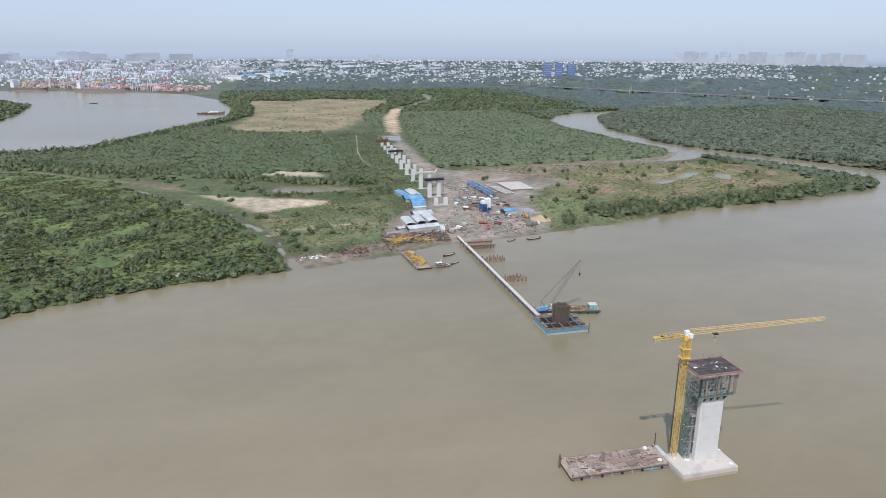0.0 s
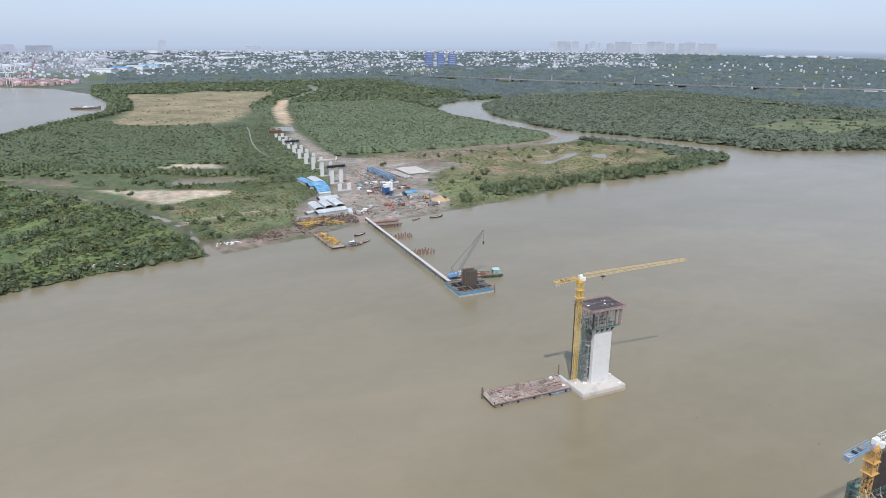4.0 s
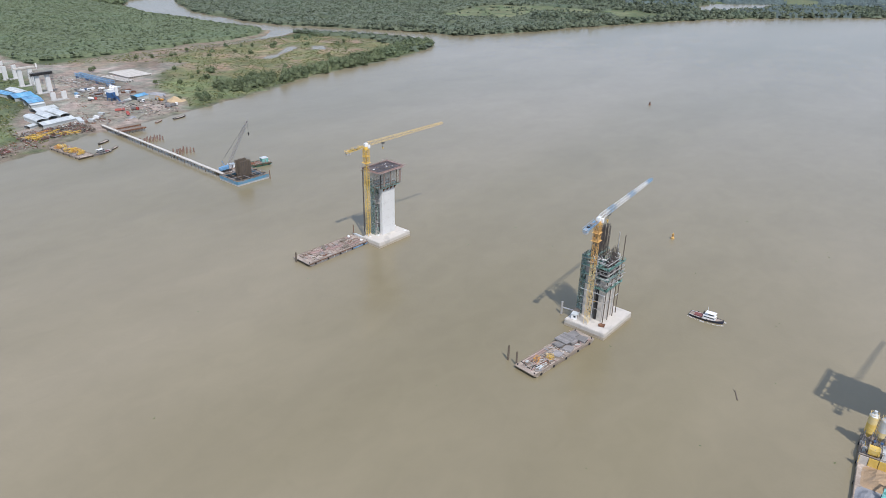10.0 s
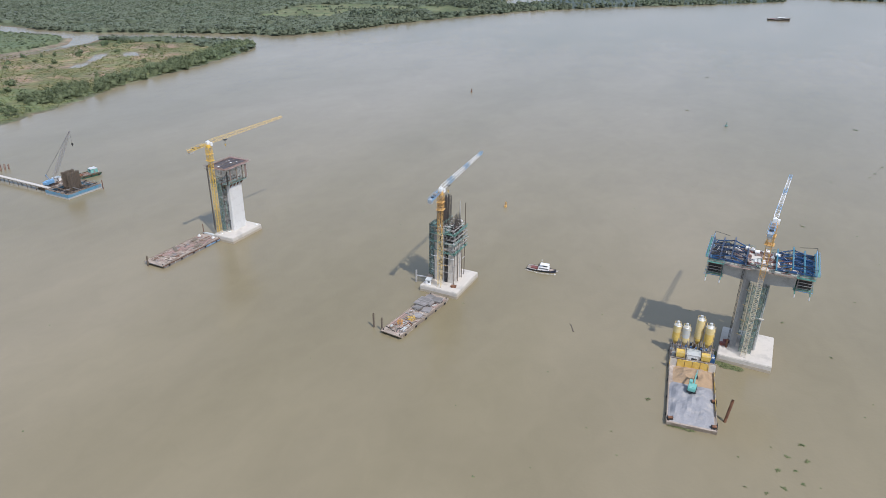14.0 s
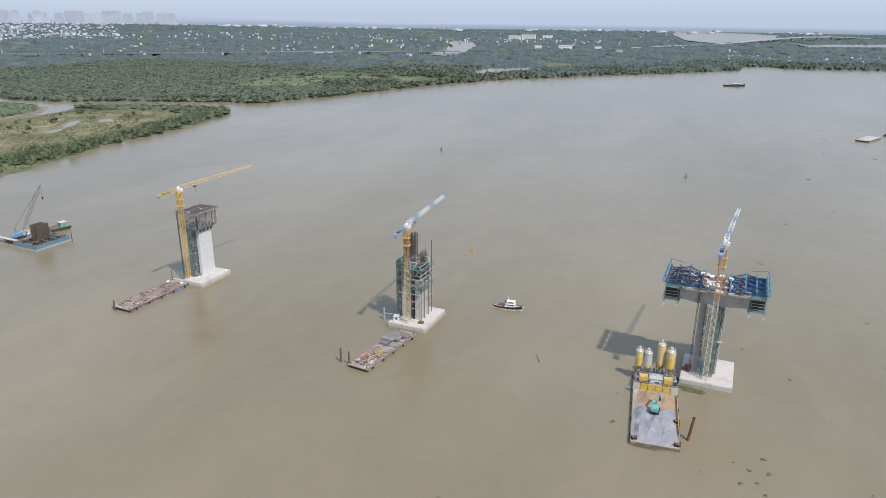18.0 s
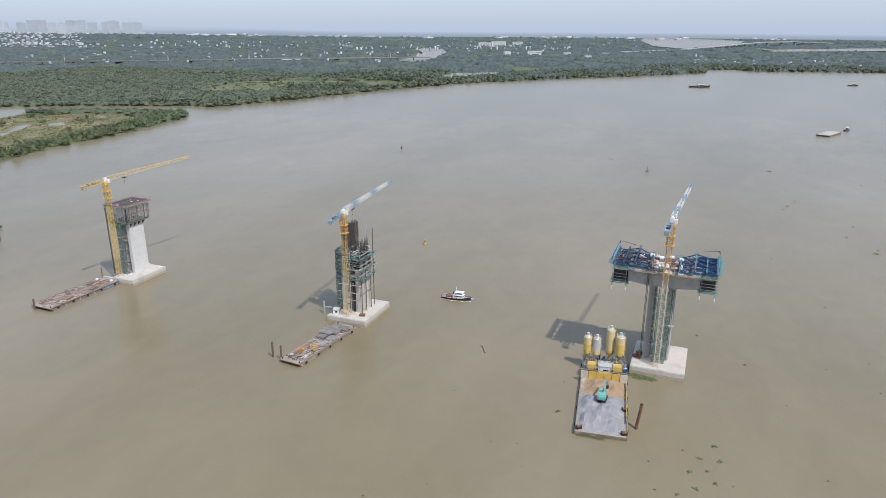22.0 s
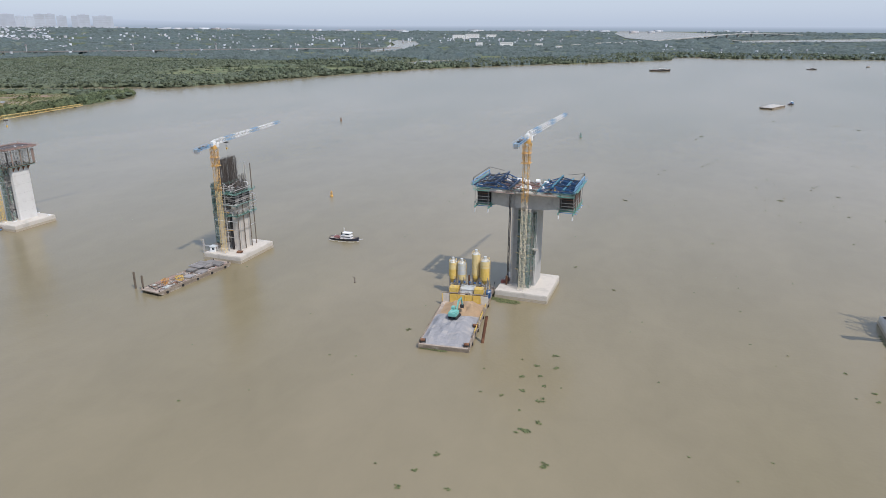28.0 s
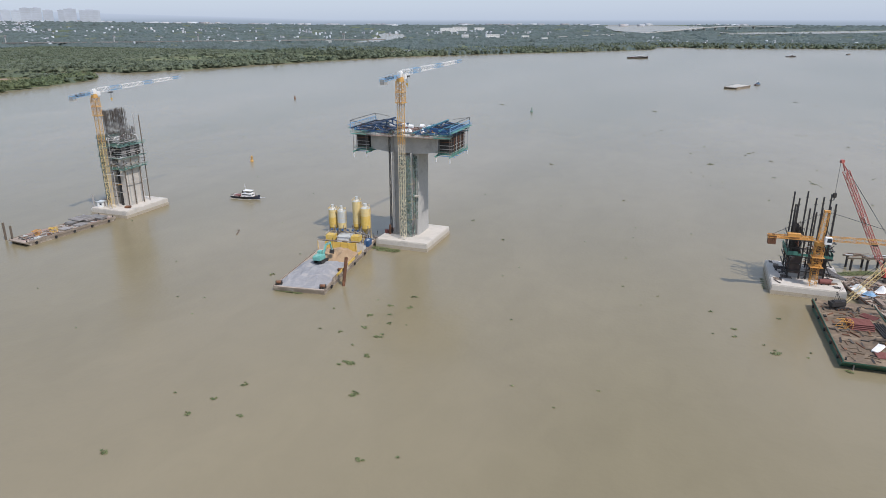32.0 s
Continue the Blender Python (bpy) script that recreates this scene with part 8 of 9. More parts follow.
for s_y in (-5.0, 5.0):
    part("side_beam", Soup().box((0, s_y, 2.7), (22.4, 0.5, 1.0)), "rust", tp)
    for i in range(10):
        part("side_post", Soup().bar((-11 + 2.44 * i, s_y, 2.0), (-11 + 2.44 * i, s_y, 4.0), 0.25), "pinkplank", tp)
for i in range(4):
    part("deck_plank", Soup().box((0, -2.6 + 1.7 * i, 2.62), (21, 0.9, 0.12)), "plank", tp)
b8 = barge((-280, -34), (11, 42), -86, "bargegrey", "deck", "barge loaded with yellow lattice steel at the bank", 1.4)
rubbish(b8, 10, 32, 1.48, 60, 38)
for k in range(14):
    lattice_piece(on(b8, rnd.uniform(-3.5, 3.5), rnd.uniform(-15, 14)), 1.5, rnd.uniform(0, 180), rnd.uniform(4, 7), rnd.uniform(1.2, 2.0), rnd.choice(["yellow", "yellow", "orange"]), "yellow lattice crane section on the barge")


def boat(place, turn, length, hull, cabin, label, name="work_boat", wheelhouse=True):
    """A small boat: a pointed hull with sheer, deck, cabin and rail. Its bow is along x."""
    b = thing(name, (place[0], place[1], 0), label, "boat", turn=turn)
    w = length * (0.3 if wheelhouse else 0.24)
    st = [(-0.5, 0.75, 0.55), (-0.3, 1.0, 0.45), (0.05, 1.0, 0.45), (0.3, 0.72, 0.6), (0.43, 0.35, 0.8), (0.5, 0.03, 1.0)]
    s = Soup()
    h = length * 0.11
    for u, q, z in st:
        y = w / 2 * q
        s.v += [(u * length, -y, z * h + 0.25), (u * length * 0.97, -y * 0.7, -0.5), (u * length * 0.97, y * 0.7, -0.5), (u * length, y, z * h + 0.25)]
    for k in range(len(st) - 1):
        a = 4 * k
        s.f += [(a, a + 1, a + 5, a + 4), (a + 1, a + 2, a + 6, a + 5), (a + 2, a + 3, a + 7, a + 6)]
    s.f += [(3, 2, 1, 0)]
    part("hull", s, hull, b)
    d = Soup()
    for u, q, z in st:
        d.v += [(u * length * 0.985, -w / 2 * q * 0.93, z * h + 0.05), (u * length * 0.985, w / 2 * q * 0.93, z * h + 0.05)]
    d.f += [(2 * k, 2 * k + 2, 2 * k + 3, 2 * k + 1) for k in range(len(st) - 1)]
    part("deck", d, "deck", b)
    z0 = h * 0.45
    if wheelhouse:
        c = part("cabin", Soup().box((0.08 * length, 0, z0 + 0.8), (length * 0.36, w * 0.66, 1.6)), cabin, b)
        part("window", Soup().box((0.08 * length, 0, z0 + 1.1), (length * 0.362, w * 0.5, 0.45)).box((0.08 * length, 0, z0 + 1.1), (length * 0.3, w * 0.67, 0.45)), "glass", c)
        u_ = part("wheelhouse", Soup().box((0.12 * length, 0, z0 + 2.2), (length * 0.18, w * 0.52, 1.2)), cabin, b)
        part("window", Soup().box((0.12 * length, 0, z0 + 2.35), (length * 0.182, w * 0.46, 0.5)).box((0.12 * length, 0, z0 + 2.35), (length * 0.15, w * 0.53, 0.5)), "glass", u_)
        part("roof", Soup().box((0.1 * length, 0, z0 + 2.87), (length * 0.3, w * 0.64, 0.12)), "white", b)
        part("mast", Soup().tube((0.0, 0, z0 + 2.9), (-0.01 * length, 0, z0 + 5.4), 0.08, 8).bar((-0.005 * length, -0.6, z0 + 4.6), (-0.005 * length, 0.6, z0 + 4.6), 0.06), "white", b)
        part("after_house", Soup().box((-0.24 * length, 0, z0 + 0.35), (length * 0.24, w * 0.6, 0.7)), "redsteel", b)
        part("tow_bitt", Soup().bar((-0.36 * length, -w * 0.3, z0), (-0.36 * length, -w * 0.3, z0 + 1.0), 0.1).bar((-0.36 * length, w * 0.3, z0), (-0.36 * length, w * 0.3, z0 + 1.0), 0.1), "white", b)
        part("bulwark_stripe", Soup().bar((-0.48 * length, -w * 0.4, z0 + 0.42), (0.06 * length, -w * 0.505, z0 + 0.42), 0.12).bar((-0.48 * length, w * 0.4, z0 + 0.42), (0.06 * length, w * 0.505, z0 + 0.42), 0.12), "white", b)
        part("funnel", Soup().tube((-0.1 * length, 0, z0), (-0.1 * length, 0, z0 + 2.8), 0.3, 10), "dark", b)
    for s_ in (-1, 1):
        for k in range(4 if wheelhouse else 0):
            part("tyre", Soup().tube((-0.3 * length + 0.17 * length * k, s_ * (w / 2 + 0.05), 0.9), (-0.3 * length + 0.17 * length * k, s_ * (w / 2 + 0.3), 0.9), 0.42, 10), "rubber", b)
    return b


boat((158, 41.5), 4, 14.5, "navy", "white", "dark blue tugboat with a white wheelhouse under way", "tugboat")
wf = np.random.default_rng(55)
foam = Soup()
for k in range(200):
    u = wf.uniform(-1.0, 1.0)
    x_, y_ = 158 + 7.6 * u, 41.5 + 0.07 * 7.6 * u + wf.choice([-1, 1]) * (1.2 + 1.5 * (1 - abs(u) ** 2) + abs(wf.normal(0, 0.5)))
    g, h_ = wf.uniform(0.1, 0.4), wf.uniform(0.04, 0.12)
    foam.add([(x_ - g, y_ - h_, 0.05), (x_ + g, y_ - h_ * 0.6, 0.05), (x_ + g * 0.8, y_ + h_, 0.06), (x_ - g * 0.7, y_ + h_ * 0.8, 0.05)], [(0, 1, 2, 3)])
tagged(part("wake_foam", foam, "white"), "white foam along the hull of the tugboat under way", "foam", kind="stuff")
boat((-262, -20), -75, 15, "steel", "steel", "grey cargo boat moored beside the yellow barge")
boat((-268, -8), -50, 9, "dark", "steel", "small dark wooden boat near the bank", "sampan", False)
boat((-315, 54), 120, 10, "brown", "steel", "brown wooden boat pulled to the muddy bank", "sampan", False)
boat((-314.5, 73), 100, 13, "dark", "steel", "dark wooden boat lying off the muddy bank", "sampan", False)
boat((-288, -7), -60, 12, "dark", "steel", "low dark boat half sunk by the jetty", "sampan", False)
fl = barge((404, 690), (15, 42), -26, "bargegrey", "concrete_grey", "long sand barge under tow in mid-river", 1.8)
heap_thing("sand_cargo", (*on(fl, 0, -2), 1.85), -26, (13, 37), 1.9, "concrete_grey", "pale grey heaped sand cargo in the barge", 9, 0.2)
boat((430, 736), 64, 15, "navy", "skyblue", "blue tugboat lashed to the sand barge", "tugboat")
boat((246, 1330), 20, 44, "dark", "steel", "long low dark barge far up the river", "river_barge")
boat((-1508, -235), 80, 62, "steel", "white", "long grey river barge on the far water", "river_barge")
boat((-1900, -560), 60, 26, "dark", "steel", "small dark boat on the far water", "sampan", False)
for k, (x, y) in enumerate(((560, 1500), (700, 1650))):
    boat((x, y), 20 + 40 * k, 22, "dark", "steel", "small dark river boat far off", "sampan", k % 2 == 0)


def buoy(x, y, mat, label, s=1.0):
    b = thing("buoy", (x, y, 0), label, "buoy", "channel buoys")
    part("float", Soup().tube((0, 0, -0.4), (0, 0, 0.9 * s), 1.2 * s, 14).tube((0, 0, 0.9 * s), (0, 0, 1.3 * s), 1.2 * s, 14, r2=0.7 * s), mat, b)
    part("tower", Soup().lattice((0, 0, 1.2 * s), (0, 0, 3.6 * s), 0.9 * s, 0.8 * s, 0.14, 0.1), mat, b)
    part("top_mark", Soup().tube((0, 0, 3.6 * s), (0, 0, 4.4 * s), 0.5 * s, 8, r2=0.1), mat, b)


buoy(112.0, 114.6, "mastorange", "yellow channel buoy with a lattice top", 0.8)
buoy(-35, 410, "rust", "dull red channel buoy with a lattice top", 0.8)
buoy(218, 385, "green", "green channel buoy with a lattice top", 1.0)


# ---------- the bank and its building yard ----------
def shed(place, turn, size, roof, wall, label, arch=False):
    """A long shed along y; the gable or barrel roof has ribs."""
    w, l, h = size
    t = thing("shed", (*place, 1.0), label, "shed", turn=turn)
    part("wall", Soup().box((-w / 2 + 0.15, 0, h / 2), (0.2, l - 0.4, h)).box((w / 2 - 0.15, 0, h / 2), (0.2, l - 0.4, h)).box((0, l / 2 - 0.2, h / 2), (w - 0.4, 0.2, h)), wall, t)
    n = 8 if arch else 2
    pts = [(-(w / 2 + 0.4) * math.cos(math.pi * k / n), h + (w * 0.2 if arch else w * 0.14) * math.sin(math.pi * k / n)) for k in range(n + 1)]
    m = max(3, int(l / 4))
    for j in range(m):
        y0, y1 = -l / 2 + l * j / m, -l / 2 + l * (j + 1) / m - 0.12
        s = Soup()
        s.v = [(x, y_, z - dn) for x, z in pts for y_, dn in ((y0, 0), (y1, 0), (y1, 0.12), (y0, 0.12))]
        for i in range(n):
            s.f += [(4 * i + k, 4 * i + 4 + k, 4 * i + 4 + (k + 1) % 4, 4 * i + (k + 1) % 4) for k in range(4)]
        s.f += [(0, 1, 2, 3), (4 * n + 3, 4 * n + 2, 4 * n + 1, 4 * n)]
        part("roof_sheet", s, roof, t)
    part("ridge", Soup().bar((0, -l / 2, pts[n // 2][1] + 0.05), (0, l / 2, pts[n // 2][1] + 0.05), 0.4, 0.15), roof, t)
    return t


for k, (x, y, w, l, tn) in enumerate(((-500, 3.0, 8.6, 29, 97), (-477.6, 8.5, 17, 19, 3), (-463.5, 10, 9.5, 14.5, 4), (-453.5, 9, 8, 14, 4), (-444, 6.6, 9, 14, 6))):
    shed((x, y), tn, (w, l, 3.6), "bluetin", "whitetin", "open site shed with a bright blue sheet roof", False)
shed((-502, 14.5), 93, (9.6, 29, 3.6), "whitetin", "whitetin", "site shed with a pale sheet roof beside blue ones")
shed((-435.5, 5.5), 6, (5, 13, 3.0), "whitetin", "whitetin", "narrow lean-to with a pale roof")
shed((-414, 2.7), 5, (14, 19, 2.6), "whitetin", "whitetin", "low shed with a pale flat sheet roof")
for x, y, w, l in ((-382, -17, 8.4, 26), (-385.5, -6.6, 7.8, 24), (-387.5, 3.8, 8.0, 26)):
    shed((x, y), 91, (w, l, 3.4), "whitetin", "whitetin", "barrel-roofed pale storage tent", True)
shed((-364.5, -8.5), 10, (11.5, 29, 2.8), "whitetin", "whitetin", "long pale roof across the ends of the tents")
shed((-366, -27), 24, (6, 9, 2.4), "whitetin", "whitetin", "small pale lean-to by the tents")
hut((-356, 7), 1.0, 168, (17, 3.4, 2.8), "whitetin", "whitetin", "pale site cabin at the edge of the yard")


def land_pier(x, y, h, cap, label, beam=False):
    p = thing("approach_pier", (x, y, 1.0), label, "bridge pier", "approach piers", turn=4)
    part("footing", rounded((7, 15, 0.8), 0.1, "concrete_grey"), None, p)
    for s in (-1, 1):
        part("column", rounded((2.4, 4.2, h), 0.3, "whiteconcrete"), None, p, m=pose(0, s * 5, 0.3))
        bars(p, "starter_bar_cage", 0, s * 5, h + 0.2, h + 1.6, 2.0, 3.8, 0.9, "rust", int(-x) + s, 0.3, 0.1)
    if cap:
        part("cap_beam", rounded((3.6, 20, 1.8), 0.2, "dark" if cap == 2 else "concrete"), None, p, m=pose(0, 0, h + 0.2))
        if cap == 2:
            part("cap_rail", rail_loop(Soup(), 0, 0, h + 2.0, 5.0, 22.0, 1.1, 2.0, 0.09), "steel", p)
            part("cap_platform", Soup().box((0, 0, h - 0.1), (5.4, 22.4, 0.2)), "dark", p)
            for s in (-1, 1):
                part("scaffold_leg", Soup().lattice((0, s * 9.4, 0), (0, s * 9.4, h), 1.4, 1.8, 0.12, 0.08), "steel", p)
    return p


for x, y, h, cap in ((-450, 31, 7.5, 0), (-488, 34, 18.0, 2), (-533, 35.5, 17.0, 1), (-578, 37, 14.5, 0), (-620, 39, 13, 0), (-662, 41, 12.0, 0), (-705, 44, 11, 0), (-748, 46.5, 10, 2), (-790, 49, 8.5, 0), (-832, 52, 7, 0), (-872, 55, 6, 0)):
    land_pier(x, y, h, cap, "pair of white concrete columns standing in a row" if not cap else "pair of tall columns joined by a heavy cap beam")
ab = thing("abutment", (-925, 60, 0.8), "rusty sheet-piled abutment at the end of the row", "abutment", turn=5)
for k in range(8):
    part("sheet_pile", Soup().box((0, -8 + 2.3 * k, 2.6), (8, 2.2, 5.2)), "rust", ab)
gs = thing("girder", (-533, 47.5, 18.0), "single pale precast girder lying on the cap beam", "girder", turn=70)
part("web", Soup().box((0, 0, 1.6), (0.4, 24, 1.6)), "concrete", gs)
part("flange", Soup().box((0, 0, 2.5), (1.4, 24, 0.25)).box((0, 0, 0.85), (0.8, 24, 0.25)), "concrete", gs)
for k in range(11):
    g_ = thing("girder", (-518, 122.5 + 2.55 * k, 1.0), "pale precast bridge girder stored in the casting yard", "girder", "stored girders", turn=2)
    part("web", Soup().box((0, 0, 1.0), (42, 0.5, 1.5)), "concrete", g_)
    part("top_flange", Soup().box((0, 0, 1.85), (42, 2.1, 0.25)), "concrete", g_)
    part("foot", Soup().box((0, 0, 0.2), (42, 0.9, 0.4)), "concrete_grey", g_)
for k in range(4):
    g_ = thing("girder", (-500, 108 + 2.8 * k, 1.0), "fresh pale girder on its casting bed", "girder", "stored girders", turn=6)
    part("web", Soup().box((0, 0, 1.0), (44, 0.6, 1.6)), "concrete", g_)
    part("top_flange", Soup().box((0, 0, 1.9), (44, 1.6, 0.25)), "concrete", g_)
for k in range(2):
    ln = thing("launching_gantry", (-506, 88 + 5.0 * k, 1.0), "long blue steel launching girder on stands", "gantry", "launching girders", turn=3)
    part("truss", Soup().lattice((-34, 0, 4.5), (34, 0, 4.5), 1.6, 3.4, 0.26, 0.15, h=2.2), "skyblue", ln)
    part("top_chord", Soup().box((0, 0, 5.9), (68, 0.5, 0.2)), "skyblue", ln)
    for x in (-30, -10, 10, 30):
        part("stand", Soup().lattice((x, 0, 0), (x, 0, 3.2), 1.8, 1.6, 0.22, 0.12), "blue", ln)
bp = thing("batching_plant", (-412, 62, 1.0), "blue and white concrete batching plant", "batching plant", turn=10)
bp.matrix_basis = bp.matrix_basis @ Matrix.Scale(0.82, 4)
part("tower", Soup().box((0, 0, 7), (8, 6, 6)), "blue", bp)
part("tower_head", Soup().box((0, 0, 11.5), (6, 5, 3)), "white", bp)
for x in (-3.6, 3.6):
    for y in (-2.6, 2.6):
        part("leg", Soup().bar((x, y, 0), (x, y, 4), 0.5), "blue", bp)
for k in range(4):
    si = part("silo", Soup().tube((-7 + 4 * (k % 2), 6 + 4 * (k // 2), 4), (-7 + 4 * (k % 2), 6 + 4 * (k // 2), 14), 1.7, 16).tube((-7 + 4 * (k % 2), 6 + 4 * (k // 2), 14), (-7 + 4 * (k % 2), 6 + 4 * (k // 2), 15), 1.7, 16, r2=0.5), "white", bp)
    part("silo_leg", Soup().lattice((-7 + 4 * (k % 2), 6 + 4 * (k // 2), 0), (-7 + 4 * (k % 2), 6 + 4 * (k // 2), 4), 2.2, 2, 0.2, 0.12), "blue", si)
part("conveyor", Soup().lattice((4, 0, 10), (18, -2, 1.5), 1.0, 1.6, 0.16, 0.1).box((11, -1, 5.9), (15.5, 1.0, 0.15), Matrix.Rotation(0.545, 3, "Y")), "blue", bp)
for k in range(4):
    part("aggregate_bin", Soup().box((20, -6 + 3.2 * k, 1.2), (3.6, 3.0, 2.4)), "steel", bp)
shed((-398, 82), 15, (9, 14, 4.5), "bluetin", "whitetin", "small workshop with a blue roof")
heap_thing("sand_pile", (-371, 103, 1.1), 30, (22, 19), 5.5, "sand", "pale tan sand pile by the yard", 13, 0.5)
heap_thing("gravel_pile", (-409, 104, 1.1), 10, (28, 18), 2.2, "gravel", "grey crushed stone pile by the yard", 14, 0.5)
heap_thing("gravel_pile", (-340, 44, 1.0), 60, (9, 14), 2.0, "gravel", "pale gravel tongue by the water", 15, 0.5)
tagged(part("puddle", Soup().add([(-398 + 17 * math.cos(a * 0.35) * (1 + 0.2 * math.sin(a * 2)), 92 + 9 * math.sin(a * 0.35), 1.75) for a in range(18)], [tuple(range(18))]), "water"), "shallow grey settling pond in the yard", "pond", kind="structure")
tagged(part("puddle", Soup().add([(-955, 56, 1.75), (-925, 92, 1.75), (-990, 104, 1.75), (-1010, 70, 1.75)], [(0, 1, 2, 3)]), "water"), "flooded stretch of the new road bed", "pond", kind="structure")


def truck(place, turn, paint, body, label, tipper=True):
    t = thing("truck", (*place, 1.1), label, "truck", "site trucks", turn=turn)
    part("chassis", Soup().box((0, 0, 0.8), (7.6, 0.9, 0.35)), "dark", t)
    cb = part("cab", rounded((1.8, 2.4, 2.2), 0.15, paint), None, t, m=pose(3.1, 0, 0.7))
    part("window", Soup().box((0.92, 0, 1.5), (0.05, 2.1, 0.8)), "glass", cb)
    if tipper:
        part("tipper_body", Soup().box((-1.2, 0, 1.2), (5.4, 2.4, 0.15)).box((-1.2, 1.15, 1.9), (5.4, 0.12, 1.3)).box((-1.2, -1.15, 1.9), (5.4, 0.12, 1.3)).box((1.45, 0, 1.95), (0.12, 2.4, 1.5)), body, t)
    else:
        part("mixer_drum", Soup().tube((1.2, 0, 1.9), (-1.8, 0, 2.6), 0.9, 14, r2=1.2).tube((-1.8, 0, 2.6), (-3.6, 0, 3.0), 1.2, 14, r2=0.5), body, t)
    for x in (-3.0, -1.7, 2.7):
        for s in (-1, 1):
            w_ = part("wheel", Soup().tube((x, s * 0.9, 0.5), (x, s * 1.25, 0.5), 0.5, 14), "rubber", t)
            part("rim", Soup().tube((x, s * 1.25, 0.5), (x, s * 1.28, 0.5), 0.25, 10), "steel", w_)
    return t


for x, y, tn, p_, b_k, tip in ((-368, 47.4, 70, "fadedred", "fadedred", True), (-364, 59.3, 20, "red", "steel", True), (-398, 70, 110, "white", "whitetin", True), (-351, 46, 160, "fadedred", "fadedred", True), (-388, 78, 10, "white", "steel", True),
                           (-425, 50, 80, "red", "white", False), (-436, 70, 175, "white", "white", False), (-470, 66, 0, "white", "blue", True), (-352, 90, 100, "white", "steel", True)):
    truck((x, y), tn, p_, b_k, "%s site truck parked on the bare earth" % {"red": "red", "fadedred": "faded red", "white": "white", "orange": "orange", "blue": "blue", "yellow": "yellow"}[p_], tip)
for x, y, tn, p_ in ((-378, 92, 200, "orange"),):
    excavator((x, y, 1.2), tn, "%s excavator at work in the yard" % p_, p_)
crawler_crane((-352, 84, 1.2), 160, (16, 0, 8), "steel", "steel", "grey crawler crane with its boom laid low", 1.2)
# the scrap heaps, loose steel and rebar frames of the yard
rs = random.Random(17)
scrap = {}
def strew(x0, x1, y0, y1, n, mats, zmax=1.0, big=4.0):
    for _ in range(n):
        x, y = rs.uniform(x0, x1), rs.uniform(y0, y1)
        scrap.setdefault(rs.choice(mats), Soup()).box((x, y, 1.2 + rs.uniform(0, zmax)), (rs.uniform(0.4, big) * 0.7, rs.uniform(0.2, 0.9), rs.uniform(0.15, 0.6)), Euler((rs.uniform(-0.3, 0.3), rs.uniform(-0.3, 0.3), rs.uniform(0, 3.1))).to_matrix())
strew(-318, -303, -86, -64, 240, ("rust", "bark", "redsteel", "plank", "pinkplank"), 1.8, 3.0)
strew(-316, -298, -112, -60, 160, ("bark", "plank", "dark", "pinkplank"), 0.3, 2.0)
strew(-289, -281, -212, -180, 160, ("concrete", "deck", "concrete", "plank"), 0.5, 2.4)
strew(-560, -470, 62, 112, 200, ("deck", "plank", "steel", "deck", "concrete", "pinkplank"), 0.7, 8.0)
strew(-440, -380, 30, 60, 110, ("deck", "plank", "deck", "pinkplank", "rust"), 0.5, 6.0)
strew(-400, -340, 55, 92, 200, ("deck", "plank", "steel", "concrete", "dark", "pinkplank"), 1.0, 5.0)
strew(-352, -322, -48, 6, 800, ("rust", "bark", "redsteel", "steel", "dark", "plank", "deck", "plank"), 1.6)
strew(-330, -308, -100, -40, 150, ("rust", "deck", "plank", "redsteel"), 0.6, 3)
strew(-400, -330, 18, 90, 260, ("steel", "rust", "plank", "plank", "deck", "deck", "bark"), 0.6, 5)
strew(-480, -420, 50, 96, 300, ("steel", "rust", "deck", "plate", "plate", "plank"), 0.8, 6)
strew(-540, -470, 60, 96, 160, ("steel", "whitetin", "deck", "plate", "plank"), 0.8, 7)
strew(-372, -340, -10, 30, 160, ("steel", "rust", "redsteel", "plank", "white"), 0.8, 5)
for mt, s in scrap.items():
    tagged(part("yard_scrap", s, mt), "heaps of loose steel, boards and debris in the yard", "scrap", kind="stuff")
for k in range(11):
    lattice_piece((rs.uniform(-344, -324), rs.uniform(-44, -4)), 1.3, rs.uniform(75, 115), rs.uniform(6, 14), rs.uniform(1.2, 1.9), rs.choice(["yellow", "orange", "yellow"]), "yellow lattice crane section on the muddy bank")
for k in range(22):
    x, y = rs.uniform(-478, -425), rs.uniform(54, 96)
    stack((x, y), 1.2, rs.choice([8, 98]) + rs.uniform(-4, 4), 3, (rs.uniform(5, 9), rs.uniform(2, 3.4), 0.5), rs.choice(["whitetin", "plate", "steel", "rust", "white"]), "stack of forms and steel in the casting yard", "form_stack", "forms", k, "form")
for k, (x, y, tn, c_) in enumerate(((-350, 14, 20, "whitetin"), (-357, 22, 20, "white"), (-366, 30, 18, "whitetin"), (-432, 88, 8, "whitetin"), (-446, 46, 5, "white"), (-456, 50, 5, "skyblue"))):
    ct = thing("container", (x, y, 1.1), "%s steel site container" % ("blue" if "blue" in c_ else "pale" if "white" in c_ else "orange"), "container", "site containers", turn=tn)
    part("body", Soup().box((0, 0, 1.3), (6.0, 2.4, 2.6)), c_, ct)
    for j in range(12):
        part("rib", Soup().box((-2.75 + 0.5 * j, 0, 1.3), (0.22, 2.5, 2.4)), c_, ct)
    part("door", Soup().box((3.02, 0, 1.3), (0.06, 2.2, 2.4)), "steel", ct)
